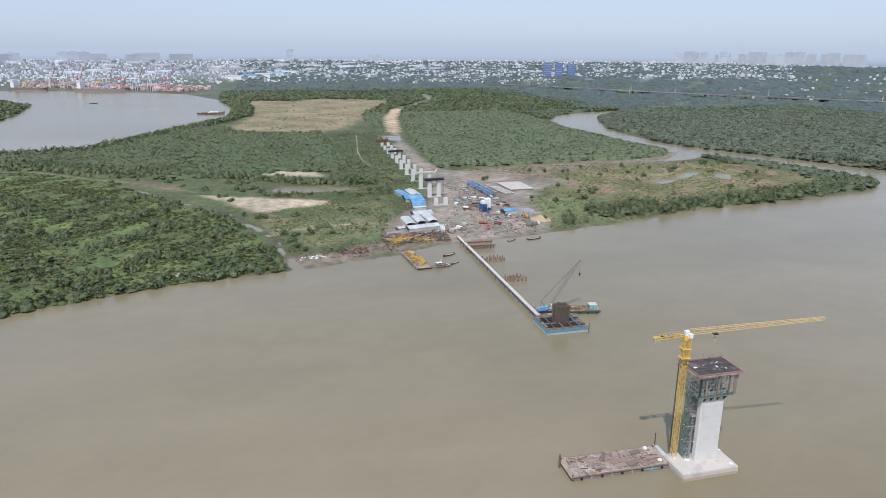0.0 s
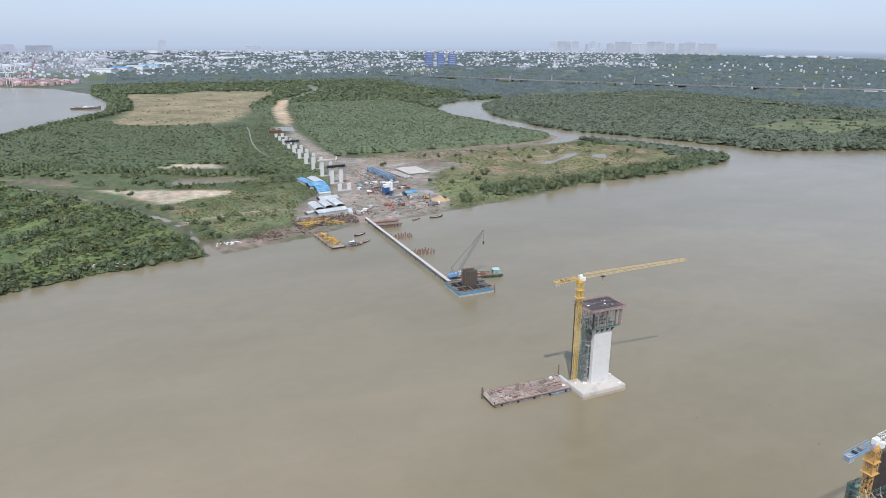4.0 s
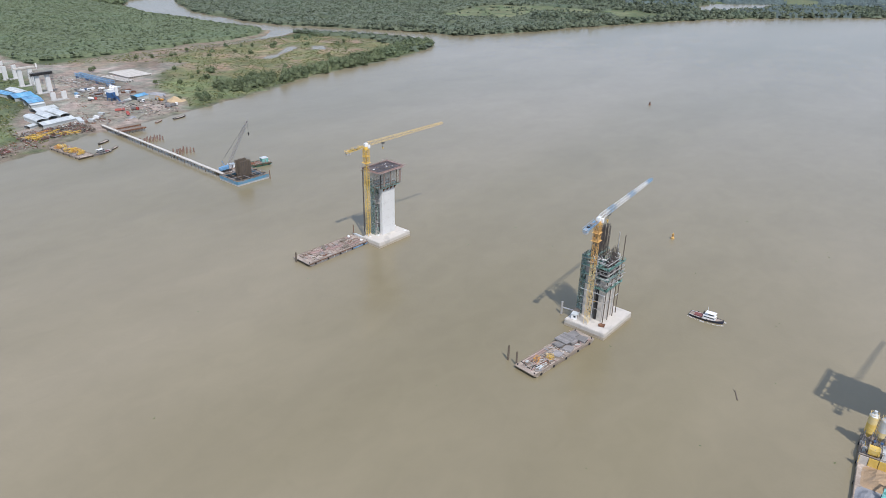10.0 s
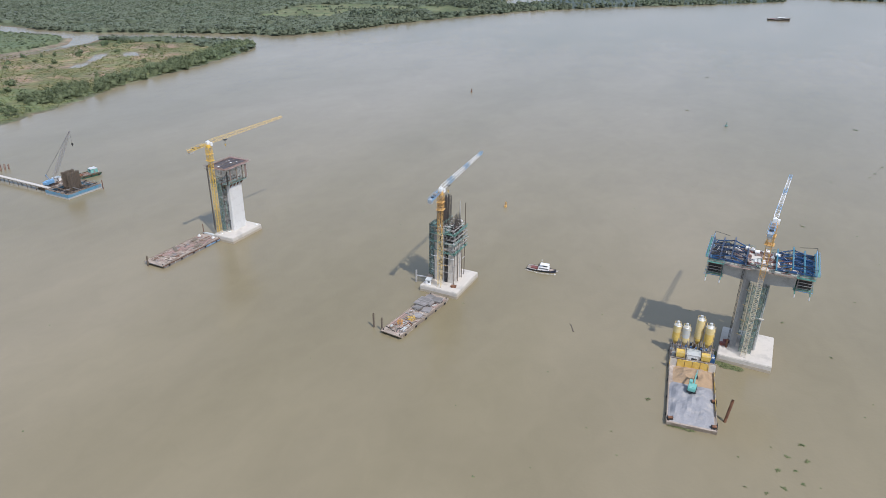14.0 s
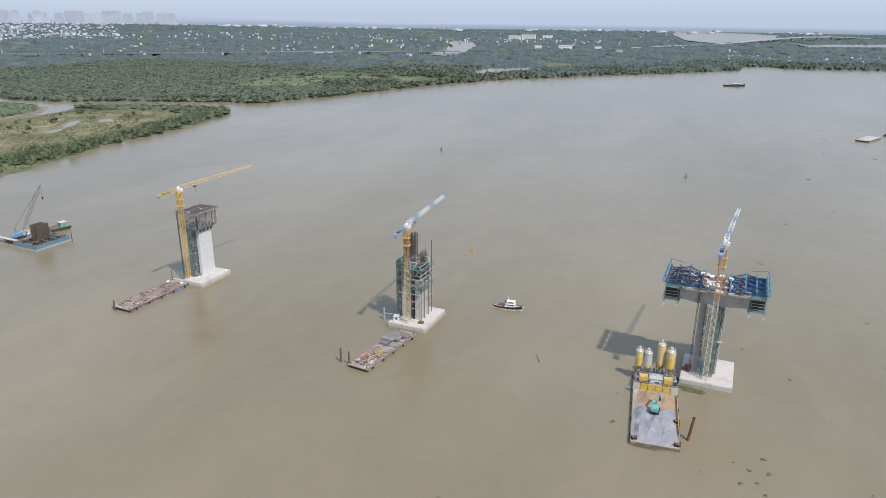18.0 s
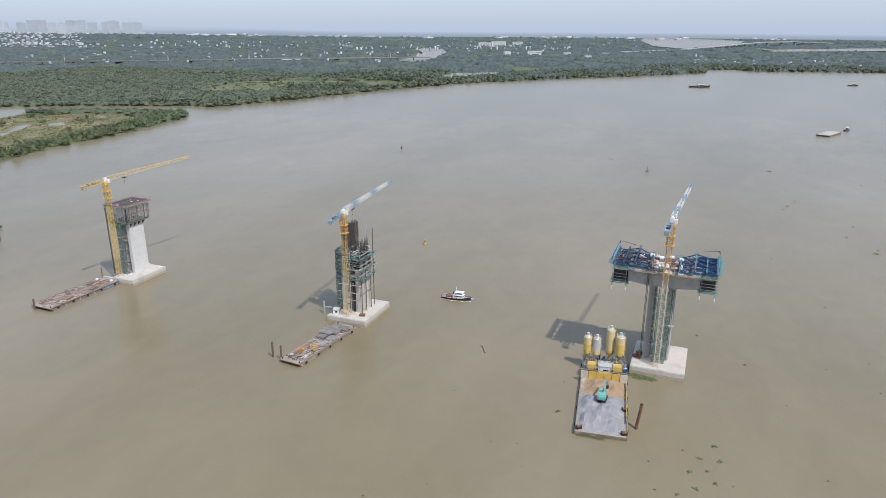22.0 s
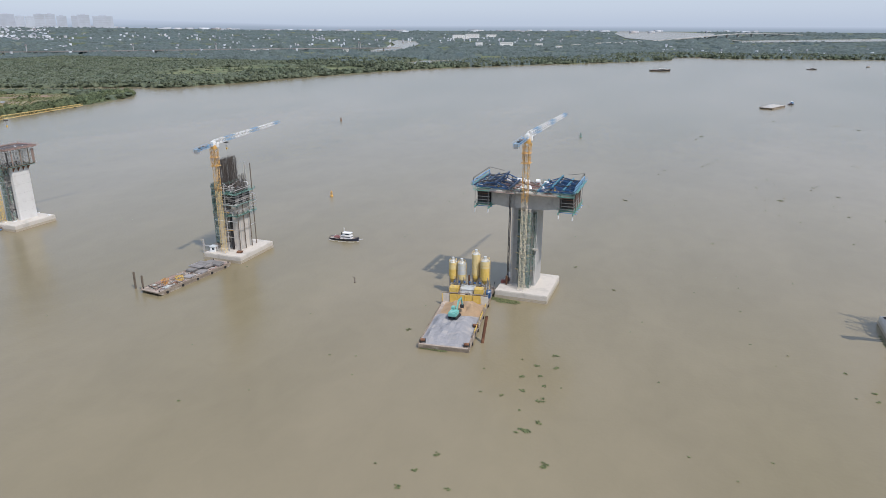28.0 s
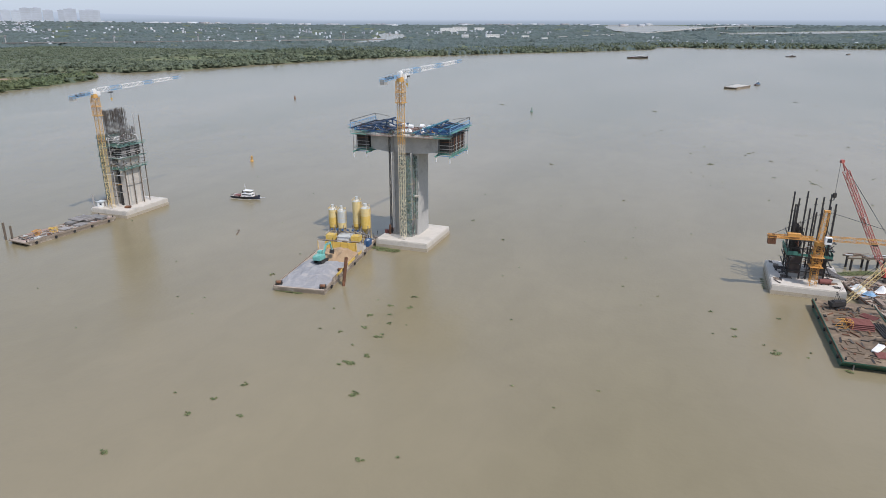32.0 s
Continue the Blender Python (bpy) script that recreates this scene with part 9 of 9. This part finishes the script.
for x, y, n in ((-303, -104, 26), (-283, -178, 30)):
    for k in range(n):
        st = tagged(new("sandbag", rounded((rs.uniform(0.8, 1.8), rs.uniform(0.8, 1.4), rs.uniform(0.5, 1.0)), 0.2, "white", "sandbag")), "pale sandbag dumped on the muddy bank", "sandbag", "bank sandbags")
        st.matrix_basis = pose(x + rs.gauss(0, 2.2), y + rs.gauss(0, 4.0), 0.7 + rs.uniform(0, 0.3), 0, 0, rs.uniform(0, 180))
sg = thing("lighting_mast", (-545, -12, 1.0), "slim grey lighting mast on the grass", "mast")
part("pole", Soup().tube((0, 0, 0), (0, 0, 14), 0.2, 8, r2=0.1), "steel", sg)
part("lamp_head", Soup().box((0, 0, 14), (1.4, 0.5, 0.4)), "steel", sg)


# ---------- single trees near the yard ----------
def tree(place, h, r, seed, label):
    rng = random.Random(seed)
    t = thing("tree", (*place, 0.9), label, "tree", "bank trees")
    tk = Soup()
    p = Vector((0, 0, -0.2))
    for k in range(4):
        q = p + Vector((rng.uniform(-0.3, 0.3), rng.uniform(-0.3, 0.3), h * 0.16))
        tk.tube(p, q, 0.22 - 0.04 * k, 7, r2=0.18 - 0.04 * k)
        p = q
    for k in range(6):
        a = rng.uniform(0, 6.28)
        q = Vector((0, 0, h * rng.uniform(0.25, 0.6)))
        tk.tube(q, q + Vector((math.cos(a) * r * 0.6, math.sin(a) * r * 0.6, h * 0.25)), 0.1, 5, r2=0.03)
    part("trunk", tk, "bark", t)
    s = Soup()
    lobes = [(Vector((rng.uniform(-0.5, 0.5) * r, rng.uniform(-0.5, 0.5) * r, h * rng.uniform(0.45, 0.85))), r * rng.uniform(0.4, 0.7)) for _ in range(8)]
    for c_, rr in lobes:
        for _ in range(55):
            d_ = Vector((rng.gauss(0, 1), rng.gauss(0, 1), rng.gauss(0, 0.8))).normalized()
            o = c_ + d_ * rr * rng.uniform(0.6, 1.1)
            a = d_.cross(Vector((rng.gauss(0, 1), rng.gauss(0, 1), rng.gauss(0, 1)))).normalized()
            b_v = (d_ + Vector((rng.gauss(0, 0.5), rng.gauss(0, 0.5), rng.gauss(0, 0.5)))).cross(a).normalized()
            k = rng.uniform(0.25, 0.55)
            s.add([o + a * k, o + b_v * k * 0.7, o - a * k, o - b_v * k * 0.7], [(0, 1, 2, 3)])
    part("crown", s, "leaf", t)


for k, (x, y, h, r) in enumerate(((-352, 118, 6.5, 4.0), (-348, 124, 6, 3.6), (-452, 128, 4.5, 2.4), (-596, 205, 5.5, 3.0), (-604, 188, 5, 2.8), (-588, 226, 5, 2.6), (-612, 262, 5, 2.6), (-560, 112, 5.5, 3.2), (-566, 118, 5, 2.8), (-470, 190, 4.5, 2.6),
                                  (-332, -116, 4.6, 4.2), (-377, -103, 4.2, 2.6), (-366, -85, 3.8, 2.8), (-322, -110, 3.6, 2.8), (-374, -124, 4.2, 4.0), (-369, -101, 3.4, 2.2), (-519, -28, 9, 5.2), (-516, -18, 9.5, 5.6), (-448, -156, 4.8, 2.4), (-436, -144, 3.4, 2.6), (-434, -137, 3.4, 2.8), (-515, -8, 7.5, 4.6), (-435, -178, 7.5, 4.6), (-437, -171, 6.5, 4.2), (-608, 437, 5, 4.6), (-612, 448, 5.5, 4.6), (-614, 474, 5, 3.6), (-527, 461, 5.5, 3.6), (-450, 364, 6, 3.8), (-588, 499, 6.5, 3.2), (-572, 521, 7, 3.0), (-519, 540, 7, 3.4), (-364, 131, 6.4, 4.4), (-367, 125, 5.6, 4.0), (-436, -140, 5, 3.0), (-560, 300, 5, 3.0), (-585, 345, 5, 3.0))):
    tree((x, y), h, r, 200 + k, "bushy green tree standing on open ground")

def nipa(place, size, seed, material, label):
    """A stemless palm: long arching fronds from one root, each a tapered strip with a keel."""
    rng = random.Random(seed)
    t = thing("nipa_palm", (*place, 1.2), label, "palm", "nipa palms")
    for k in range(15):
        a, lean = rng.uniform(0, 6.28), rng.uniform(0.25, 0.95)
        d_, side = Vector((math.cos(a), math.sin(a), 0)), Vector((-math.sin(a), math.cos(a), 0))
        s = Soup()
        for j in range(5):
            u = j / 4
            c_ = d_ * (size * lean * u ** 1.3) + Vector((0, 0, size * (u - 0.45 * lean * u * u)))
            w = size * 0.13 * math.sin(math.pi * (0.12 + 0.82 * u))
            s.v += [c_ + side * w - Vector((0, 0, 0.4 * w)), c_, c_ - side * w - Vector((0, 0, 0.4 * w))]
        for j in range(4):
            s.f += [(3 * j, 3 * j + 1, 3 * j + 4, 3 * j + 3), (3 * j + 1, 3 * j + 2, 3 * j + 5, 3 * j + 4)]
        part("frond", s, material, t)


for k, (x, y, z_) in enumerate(((-348, -305, 5), (-345, -300, 4.5), (-352, -299, 4.5), (-330, -220, 4.5), (-334, -215, 4), (-327, -213, 4), (-272, -280, 5), (-268, -272, 4.5), (-300, -262, 4.5), (-303, -179, 5), (-298, -172, 4.6), (-362, -186, 4.2))):
    nipa((x, y), z_, 500 + k, "drygrass" if k < 6 else "leaf", "withered brown nipa palm among the shrubs" if k < 6 else "green nipa palm on the river bank")

# ---------- the far plain: road, port, town ----------
HIGHWAY = [(-3300, 420), (-2800, 690), (-2345, 958), (-1895, 1220), (-1640, 1408), (-1390, 1610), (-1200, 1795), (-854, 2061), (-700, 2160)]
hw = thing("highway_viaduct", (0, 0, 0), "long pale concrete highway viaduct over the woods", "viaduct", kind="structure")
for (ax, ay), (bx, by) in zip(HIGHWAY, HIGHWAY[1:]):
    n = max(1, int(math.hypot(bx - ax, by - ay) / 60))
    for k in range(n):
        p = Vector((ax + (bx - ax) * k / n, ay + (by - ay) * k / n, 9))
        q = Vector((ax + (bx - ax) * (k + 1) / n, ay + (by - ay) * (k + 1) / n, 9))
        m = (q - p).to_track_quat("X", "Z").to_matrix()
        part("span", Soup().box((p + q) / 2, ((q - p).length - 0.2, 26, 1.6), m), "plate", hw)
        part("parapet", Soup().box((p + q) / 2 + m @ Vector((0, 13, 1.3)), ((q - p).length - 0.2, 0.5, 1.2), m).box((p + q) / 2 + m @ Vector((0, -13, 1.3)), ((q - p).length - 0.2, 0.5, 1.2), m), "plate", hw)
        part("support", Soup().box((p.x, p.y, 4), (2.4, 16, 8.6), m), "concrete_grey", hw)
for x, y in ((-1205, 1765), (-1401, 1600), (-1650, 1420), (-1880, 1240), (-2330, 965), (-2420, 930), (-830, 2090), (-2000, 1140)):
    for d in (-6, 6):
        ms = thing("sign_mast", (x + d, y - d, 0), "tall pale mast beside the far highway", "mast", "highway masts")
        part("pole", Soup().box((0, 0, 14), (1.5, 1.5, 28)), "paletube", ms)
        part("panel", Soup().box((0, 0, 29), (5, 3, 6)), "steel", ms)


def ground_z(x, y):
    return float(rise(np.array(float(x)), np.array(float(y))))


def tower(x, y, w, d, h, mat, label, turn=0.0, group="far towers"):
    """A far high-rise: body, roof house, and floors as sunk window bands."""
    t = thing("apartment_tower", (x, y, ground_z(x, y)), label, "tower", group, turn=turn)
    part("body", Soup().box((0, 0, h / 2), (w, d, h)), mat, t)
    part("roof_house", Soup().box((0, 0, h + 2), (w * 0.5, d * 0.4, 4)), mat, t)
    n = max(3, int(h / 9))
    for k in range(n):
        # bands take the haze-greyed house colour, so they barely show
        part("window_band", Soup().box((0, 0, h * (k + 0.5) / n), (w * 0.82, d + 0.6, 1.4)).box((0, 0, h * (k + 0.5) / n), (w + 0.6, d * 0.82, 1.4)), "houses", t)


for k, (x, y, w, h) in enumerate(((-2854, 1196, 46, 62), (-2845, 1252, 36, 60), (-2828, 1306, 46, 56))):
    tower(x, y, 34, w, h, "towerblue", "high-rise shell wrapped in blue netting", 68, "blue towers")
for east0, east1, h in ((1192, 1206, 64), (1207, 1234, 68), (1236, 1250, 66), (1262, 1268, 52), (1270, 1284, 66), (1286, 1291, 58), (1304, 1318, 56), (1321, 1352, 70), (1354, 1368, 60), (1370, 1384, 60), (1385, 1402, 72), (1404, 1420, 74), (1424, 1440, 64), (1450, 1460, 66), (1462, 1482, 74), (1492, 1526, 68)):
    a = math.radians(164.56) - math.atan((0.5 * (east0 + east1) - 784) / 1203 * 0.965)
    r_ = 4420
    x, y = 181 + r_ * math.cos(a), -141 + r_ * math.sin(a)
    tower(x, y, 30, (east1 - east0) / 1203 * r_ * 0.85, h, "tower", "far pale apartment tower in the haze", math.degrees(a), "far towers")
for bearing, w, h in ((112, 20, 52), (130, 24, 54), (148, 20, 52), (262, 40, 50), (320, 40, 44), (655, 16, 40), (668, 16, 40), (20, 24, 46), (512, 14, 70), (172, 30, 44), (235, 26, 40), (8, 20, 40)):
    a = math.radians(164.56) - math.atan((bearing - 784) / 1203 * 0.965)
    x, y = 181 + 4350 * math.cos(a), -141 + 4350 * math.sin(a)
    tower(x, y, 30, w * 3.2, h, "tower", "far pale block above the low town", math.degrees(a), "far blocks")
for x, y, w, d, h in ((-800, 3150, 60, 24, 22), (-740, 3185, 70, 26, 26), (-670, 3290, 50, 24, 20), (-425, 2637, 56, 24, 18), (-516, 2551, 26, 20, 20), (-1122, 1900, 70, 24, 9), (-748, 1822, 18, 14, 15), (-300, 2700, 30, 16, 12), (-180, 2500, 24, 14, 12)):
    t = thing("white_building", (x, y, ground_z(x, y)), "white flat-roofed building among far trees", "building", "far white buildings", turn=29)
    part("body", Soup().box((0, 0, h / 2), (w, d, h)), "white", t)
    for k in range(max(1, h // 5)):
        part("window_band", Soup().box((0, 0, 2.5 + 5 * k), (w * 0.9, d + 0.4, 1.6)), "plate", t)
    part("roof", Soup().box((0, 0, h + 0.4), (w + 1, d + 1, 0.8)), "concrete_grey", t)


def town(name, n, seed, pick, size, h, label, mat="houses"):
    """Very many far houses in one lot."""
    rng = np.random.default_rng(seed)
    out = []
    while len(out) < n:
        x, y = pick(rng)
        X_, Y_ = np.array([x]), np.array([y])
        if dryness(X_, Y_)[0] > 15 and not inside(DRY, X_, Y_)[0]:
            out.append((x, y))
    P = np.array(out)
    w, d = rng.uniform(*size, n), rng.uniform(*size, n)
    hh = rng.uniform(*h, n)
    z0 = rise(P[:, 0], P[:, 1])
    a = rng.uniform(0, 3.14, n)
    c, s = np.cos(a), np.sin(a)
    sg_ = np.array([(-1, -1), (1, -1), (1, 1), (-1, 1)]) / 2
    V = np.zeros((n, 8, 3))
    for k in range(8):
        u, v = sg_[k % 4][0] * w, sg_[k % 4][1] * d
        V[:, k] = np.stack([P[:, 0] + u * c - v * s, P[:, 1] + u * s + v * c, z0 + (0 if k < 4 else hh)], -1)
    q = np.array([(4, 5, 6, 7), (0, 1, 5, 4), (1, 2, 6, 5), (2, 3, 7, 6), (3, 0, 4, 7)])
    F = (np.arange(n)[:, None, None] * 8 + q[None]).reshape(-1, 4)
    return tagged(new(name, quick(name, V.reshape(-1, 3), F, mat)), label, "houses", kind="stuff")


def polar(rng, a0, a1, r0, r1):
    a, r = np.radians(rng.uniform(a0, a1)), rng.uniform(r0, r1)
    return 200 + r * np.cos(a), -150 + r * np.sin(a)


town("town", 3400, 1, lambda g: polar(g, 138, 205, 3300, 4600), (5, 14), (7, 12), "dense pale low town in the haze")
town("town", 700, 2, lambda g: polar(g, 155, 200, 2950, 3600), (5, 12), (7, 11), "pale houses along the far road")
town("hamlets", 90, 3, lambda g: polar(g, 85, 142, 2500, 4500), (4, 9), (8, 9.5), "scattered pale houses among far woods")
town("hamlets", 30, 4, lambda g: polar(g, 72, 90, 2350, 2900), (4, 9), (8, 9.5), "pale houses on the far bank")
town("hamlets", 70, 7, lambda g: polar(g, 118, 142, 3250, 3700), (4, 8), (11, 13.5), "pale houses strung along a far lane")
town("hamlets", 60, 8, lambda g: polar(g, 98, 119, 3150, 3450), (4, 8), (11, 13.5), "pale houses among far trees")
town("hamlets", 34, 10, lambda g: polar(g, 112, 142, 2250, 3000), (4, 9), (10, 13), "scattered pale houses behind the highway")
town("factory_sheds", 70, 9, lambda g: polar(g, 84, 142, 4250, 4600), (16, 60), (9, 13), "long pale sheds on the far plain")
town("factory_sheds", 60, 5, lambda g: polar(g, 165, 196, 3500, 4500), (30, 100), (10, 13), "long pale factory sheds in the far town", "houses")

# the port on the far water
for k in range(9):
    x, y = -2352 - 26 * k * 1.15, -420 - 52 * k
    pc = thing("quay_crane", (x - 12, y, 1.0), "pale ship-to-shore quay crane with raised boom", "port crane", "quay cranes", turn=65)
    for a, b in ((-9, -8), (9, -8), (9, 8), (-9, 8)):
        part("leg", Soup().bar((a, b, 0), (a * 0.8, b, 42), 1.0), "white" if k % 3 else "fadedred", pc)
    part("girder", Soup().box((-8, 0, 43), (50, 4, 1.8)), "white" if k % 3 else "fadedred", pc)
    part("boom", Soup().bar((14, 0, 43), (32, 0, 82), 1.6), "white" if k % 2 else "fadedred", pc)
    part("apex", Soup().bar((9, -3, 43), (6, 0, 62), 1.4).bar((9, 3, 43), (6, 0, 62), 1.4).bar((6, 0, 62), (24, 0, 68), 0.7), "white", pc)
for (x, y, l, tn, hull) in ((-2470, -640, 190, 63, "plate"), (-2580, -890, 150, 63, "plate")):
    sh = thing("cargo_ship", (x + 30, y, 0), "large dark-hulled cargo ship moored at the quay", "ship", "moored ships", turn=tn)
    s = Soup().prism([(-l / 2, -13), (l / 2 - 22, -13), (l / 2, 0), (l / 2 - 22, 13), (-l / 2, 13)], -1, 11)
    part("hull", s, hull, sh)
    part("waterline", Soup().prism([(-l / 2 - 0.3, -13.3), (l / 2 - 22, -13.3), (l / 2 + 0.3, 0), (l / 2 - 22, 13.3), (-l / 2 - 0.3, 13.3)], -1, 2.5), "pinkplank", sh)
    part("superstructure", Soup().box((-l / 2 + 18, 0, 22), (14, 22, 24)).box((-l / 2 + 18, 0, 36), (10, 26, 4)), "white", sh)
    for k in range(4):
        part("hatch", Soup().box((-l / 2 + 48 + k * 30, 0, 12.5), (24, 18, 3)), "container", sh)
    part("deck_crane", Soup().bar((-10, 0, 11), (-10, 0, 36), 2.0).bar((-10, 0, 34), (14, 0, 44), 1.4), "cream", sh)
town("container_stacks", 700, 6, lambda g: (lambda u, v: (-2380 - 330 * u - 150 * v, -350 - 640 * u + 80 * v))(g.uniform(0, 1), g.uniform(0, 1)), (10, 26), (5, 15), "stacked freight containers behind the quay", "container")
for k in range(5):
    t = thing("warehouse", (-2990 - 60 * k, -200 + 62 * k, ground_z(-2990 - 60 * k, -200 + 62 * k)), "long low warehouse with a pale blue roof", "warehouse", "port warehouses", turn=50)
    part("body", Soup().box((0, 0, 6), (90, 44, 12)), "white", t)
    part("roof", Soup().add([(-46, -23, 12), (46, -23, 12), (46, 0, 17), (-46, 0, 17), (-46, 23, 12), (46, 23, 12)], [(0, 1, 2, 3), (3, 2, 5, 4), (0, 3, 4), (1, 5, 2)]), "bluetin" if k % 2 else "whitetin", t)

# the far bridge across the upper reach
fb = thing("river_bridge", (0, 0, 0), "long pale girder bridge across the upper river", "bridge", "", "")
line = [(-183, 2845, -1), (-78, 2953, 4), (123, 3153, 9), (264, 3292, 20), (411, 3436, 33), (513, 3536, 39), (646, 3665, 40), (787, 3801, 34), (989, 3998, 20), (1300, 4230, 12)]
for p, q in zip(line, line[1:]):
    p, q = Vector(p) + Vector((0, 0, 8)), Vector(q) + Vector((0, 0, 8))
    m = (q - p).to_track_quat("X", "Z").to_matrix()
    part("deck", Soup().box((p + q) / 2, ((q - p).length, 22, 2.4), m), "concrete_grey", fb)
    part("parapet", Soup().box((p + q) / 2 + Vector((0, 0, 1.8)), ((q - p).length, 22.4, 1.0), m), "concrete_grey", fb)
    n = max(2, round((q - p).length / 82))
    for k in range(n):
        c_ = p + (q - p) * (k / n)
        zb = ground_z(c_.x, c_.y)
        part("support", Soup().box((c_.x, c_.y, (zb + c_.z) / 2), (4.5, 13, max(2, c_.z - zb)), m), "concrete_grey", fb)


# ---------- floating plants on the river ----------
def raft(name, places, size, seed, label):
    """Mats of water hyacinth: many small upright leaves."""
    rng = np.random.default_rng(seed)
    V, F = [], []
    for x, y, s in places:
        k = int(95 * min(s, 1.6) ** 2) + 10
        a, rr = rng.uniform(0, 6.28, k), np.sqrt(rng.uniform(0, 1, k)) * s * size
        st = rng.uniform(0.5, 1.0)
        c = np.stack([x + rr * np.cos(a), y + rr * np.sin(a) * st, rng.uniform(0.03, 0.12, k)], -1)
        d_ = rng.normal(0, 1, (k, 3)) * (1, 1, 0.15)
        d_ /= np.linalg.norm(d_, axis=1)[:, None]
        e_v = np.cross(d_, rng.normal(0, 1, (k, 3)) * (0.3, 0.3, 0) + (0, 0, 1))
        e_v /= np.linalg.norm(e_v, axis=1)[:, None]
        g = rng.uniform(0.12, 0.30, k)[:, None]
        at = len(V) * 0 + sum(len(v) for v in V)
        V.append(np.stack([c + d_ * g, c + e_v * g, c - d_ * g, c - e_v * g], 1).reshape(-1, 3))
        F.append(at + np.arange(k)[:, None] * 4 + np.arange(4)[None])
    ob = new(name, quick(name, np.concatenate(V), np.concatenate(F), "hyacinth"))
    return tagged(ob, label, "water plants", kind="stuff")


HY = [(274, -71, 1.3), (274, -86, 1.7), (276, -81, 0.8), (281, -99, 1.1), (256, -103, 0.8), (253, -110, 0.6), (252, -117, 0.7), (263, -114, 0.6), (292, -119, 0.7), (246, -133, 0.8), (267, -59, 0.8), (274, -62, 0.6), (274, -43, 0.8), (269, -51, 0.8), (269, -67, 0.8), (275, -51, 0.7), (224, -40, 0.9), (360.8, 191.9, 1.5), (384, 235, 1.0), (394, 213, 0.9), (391, 166, 0.8), (408, 157, 1.2), (351, 223, 0.7), (267, 40, 0.5), (285, 18.5, 0.5), (322, 93, 0.5), (361, -36, 0.5), (370, -48, 1.3), (361, -41, 0.5), (356, -26, 0.4), (277, 163, 0.8), (446, 279, 1.0), (316, 407, 0.7), (346, 570, 1.1), (392, 557, 1.1), (324, 294, 0.9), (320, 283, 0.8), (330, 313, 0.7), (421, 318, 1.0), (424, 314, 0.8), (428, 323, 0.7), (442, 328, 0.6), (359, 250, 0.7), (295, 259, 0.6), (382, 228, 0.6), (387, 239, 0.5), (410, 417, 0.6), (272, -57, 0.5), (264, -71, 0.5), (411, 151, 0.5), (430, 243, 0.5), (384, 114, 0.4), (426, 120, 0.5), (385, -52, 0.7), (398, -19, 0.8), (373, -25, 0.4)]
for k, (x, y, s) in enumerate(HY):
    w_h = rnd.uniform(0, 6.28)
    raft("hyacinth_mat", [(x, y, s * rnd.uniform(0.45, 0.7)), (x + s * 0.9 * math.cos(w_h), y + s * 0.9 * math.sin(w_h), s * rnd.uniform(0.2, 0.5)), (x + 1.5 * s * math.cos(w_h + 0.8), y + 1.5 * s * math.sin(w_h + 0.8), s * rnd.uniform(0.1, 0.35))], 1.3, 300 + k, "floating mat of green water hyacinth")
rh = np.random.default_rng(77)
sp = [(x, y, s) for x, y, s in zip(np.append(rh.uniform(-60, 560, 160), rh.uniform(180, 480, 130)), np.append(rh.uniform(-170, 900, 160), rh.uniform(-120, 420, 130)), np.append(rh.uniform(0.06, 0.36, 160), rh.uniform(0.08, 0.3, 130))) if dryness(np.array([x]), np.array([y]))[0] < -12]
raft("drifting_plants", sp, 1.2, 400, "scattered clumps of drifting water plants")
raft("drifting_plants", [(x, y, s) for x, y, s in zip(rh.uniform(150, 800, 60), rh.uniform(350, 1500, 60), rh.uniform(0.5, 1.3, 60)) if dryness(np.array([x]), np.array([y]))[0] < -30], 1.6, 401, "larger drifting plant mats up the river")
raft("hyacinth_mat", [(243.0 + 1.0 * k, -4.9 - 0.12 * k, 1.3) for k in range(10)] + [(246.0 + 1.1 * k, -6.6 - 0.2 * (k % 3), 0.9) for k in range(6)] + [(243.2, -3.6 + 1.2 * k, 0.7) for k in range(6)] + [(371.6, -2 + 2 * k, 0.4) for k in range(5)] + [(240 - 1.2 * k, -51.6, 0.8) for k in range(7)], 1.4, 402, "water hyacinth caught against pile cap and barge")
raft("hyacinth_mat", [(396 + 1.2 * k, 19 + 0.6 * k, 1.4) for k in range(9)] + [(400 + 0.5 * k, -20 + k, 1.0) for k in range(5)], 1.4, 403, "water hyacinth caught between barges and trestle")
lg = thing("driftwood", (186.4, -4.9, 0), "dark waterlogged trunk drifting in the river", "driftwood", turn=112)
part("trunk", Soup().tube((-3.0, 0, 0.05), (3.0, 0.4, 0.1), 0.32, 8, r2=0.15).tube((1.5, 0.2, 0.1), (3.2, 1.2, 0.3), 0.15, 6, r2=0.05), "bark", lg)
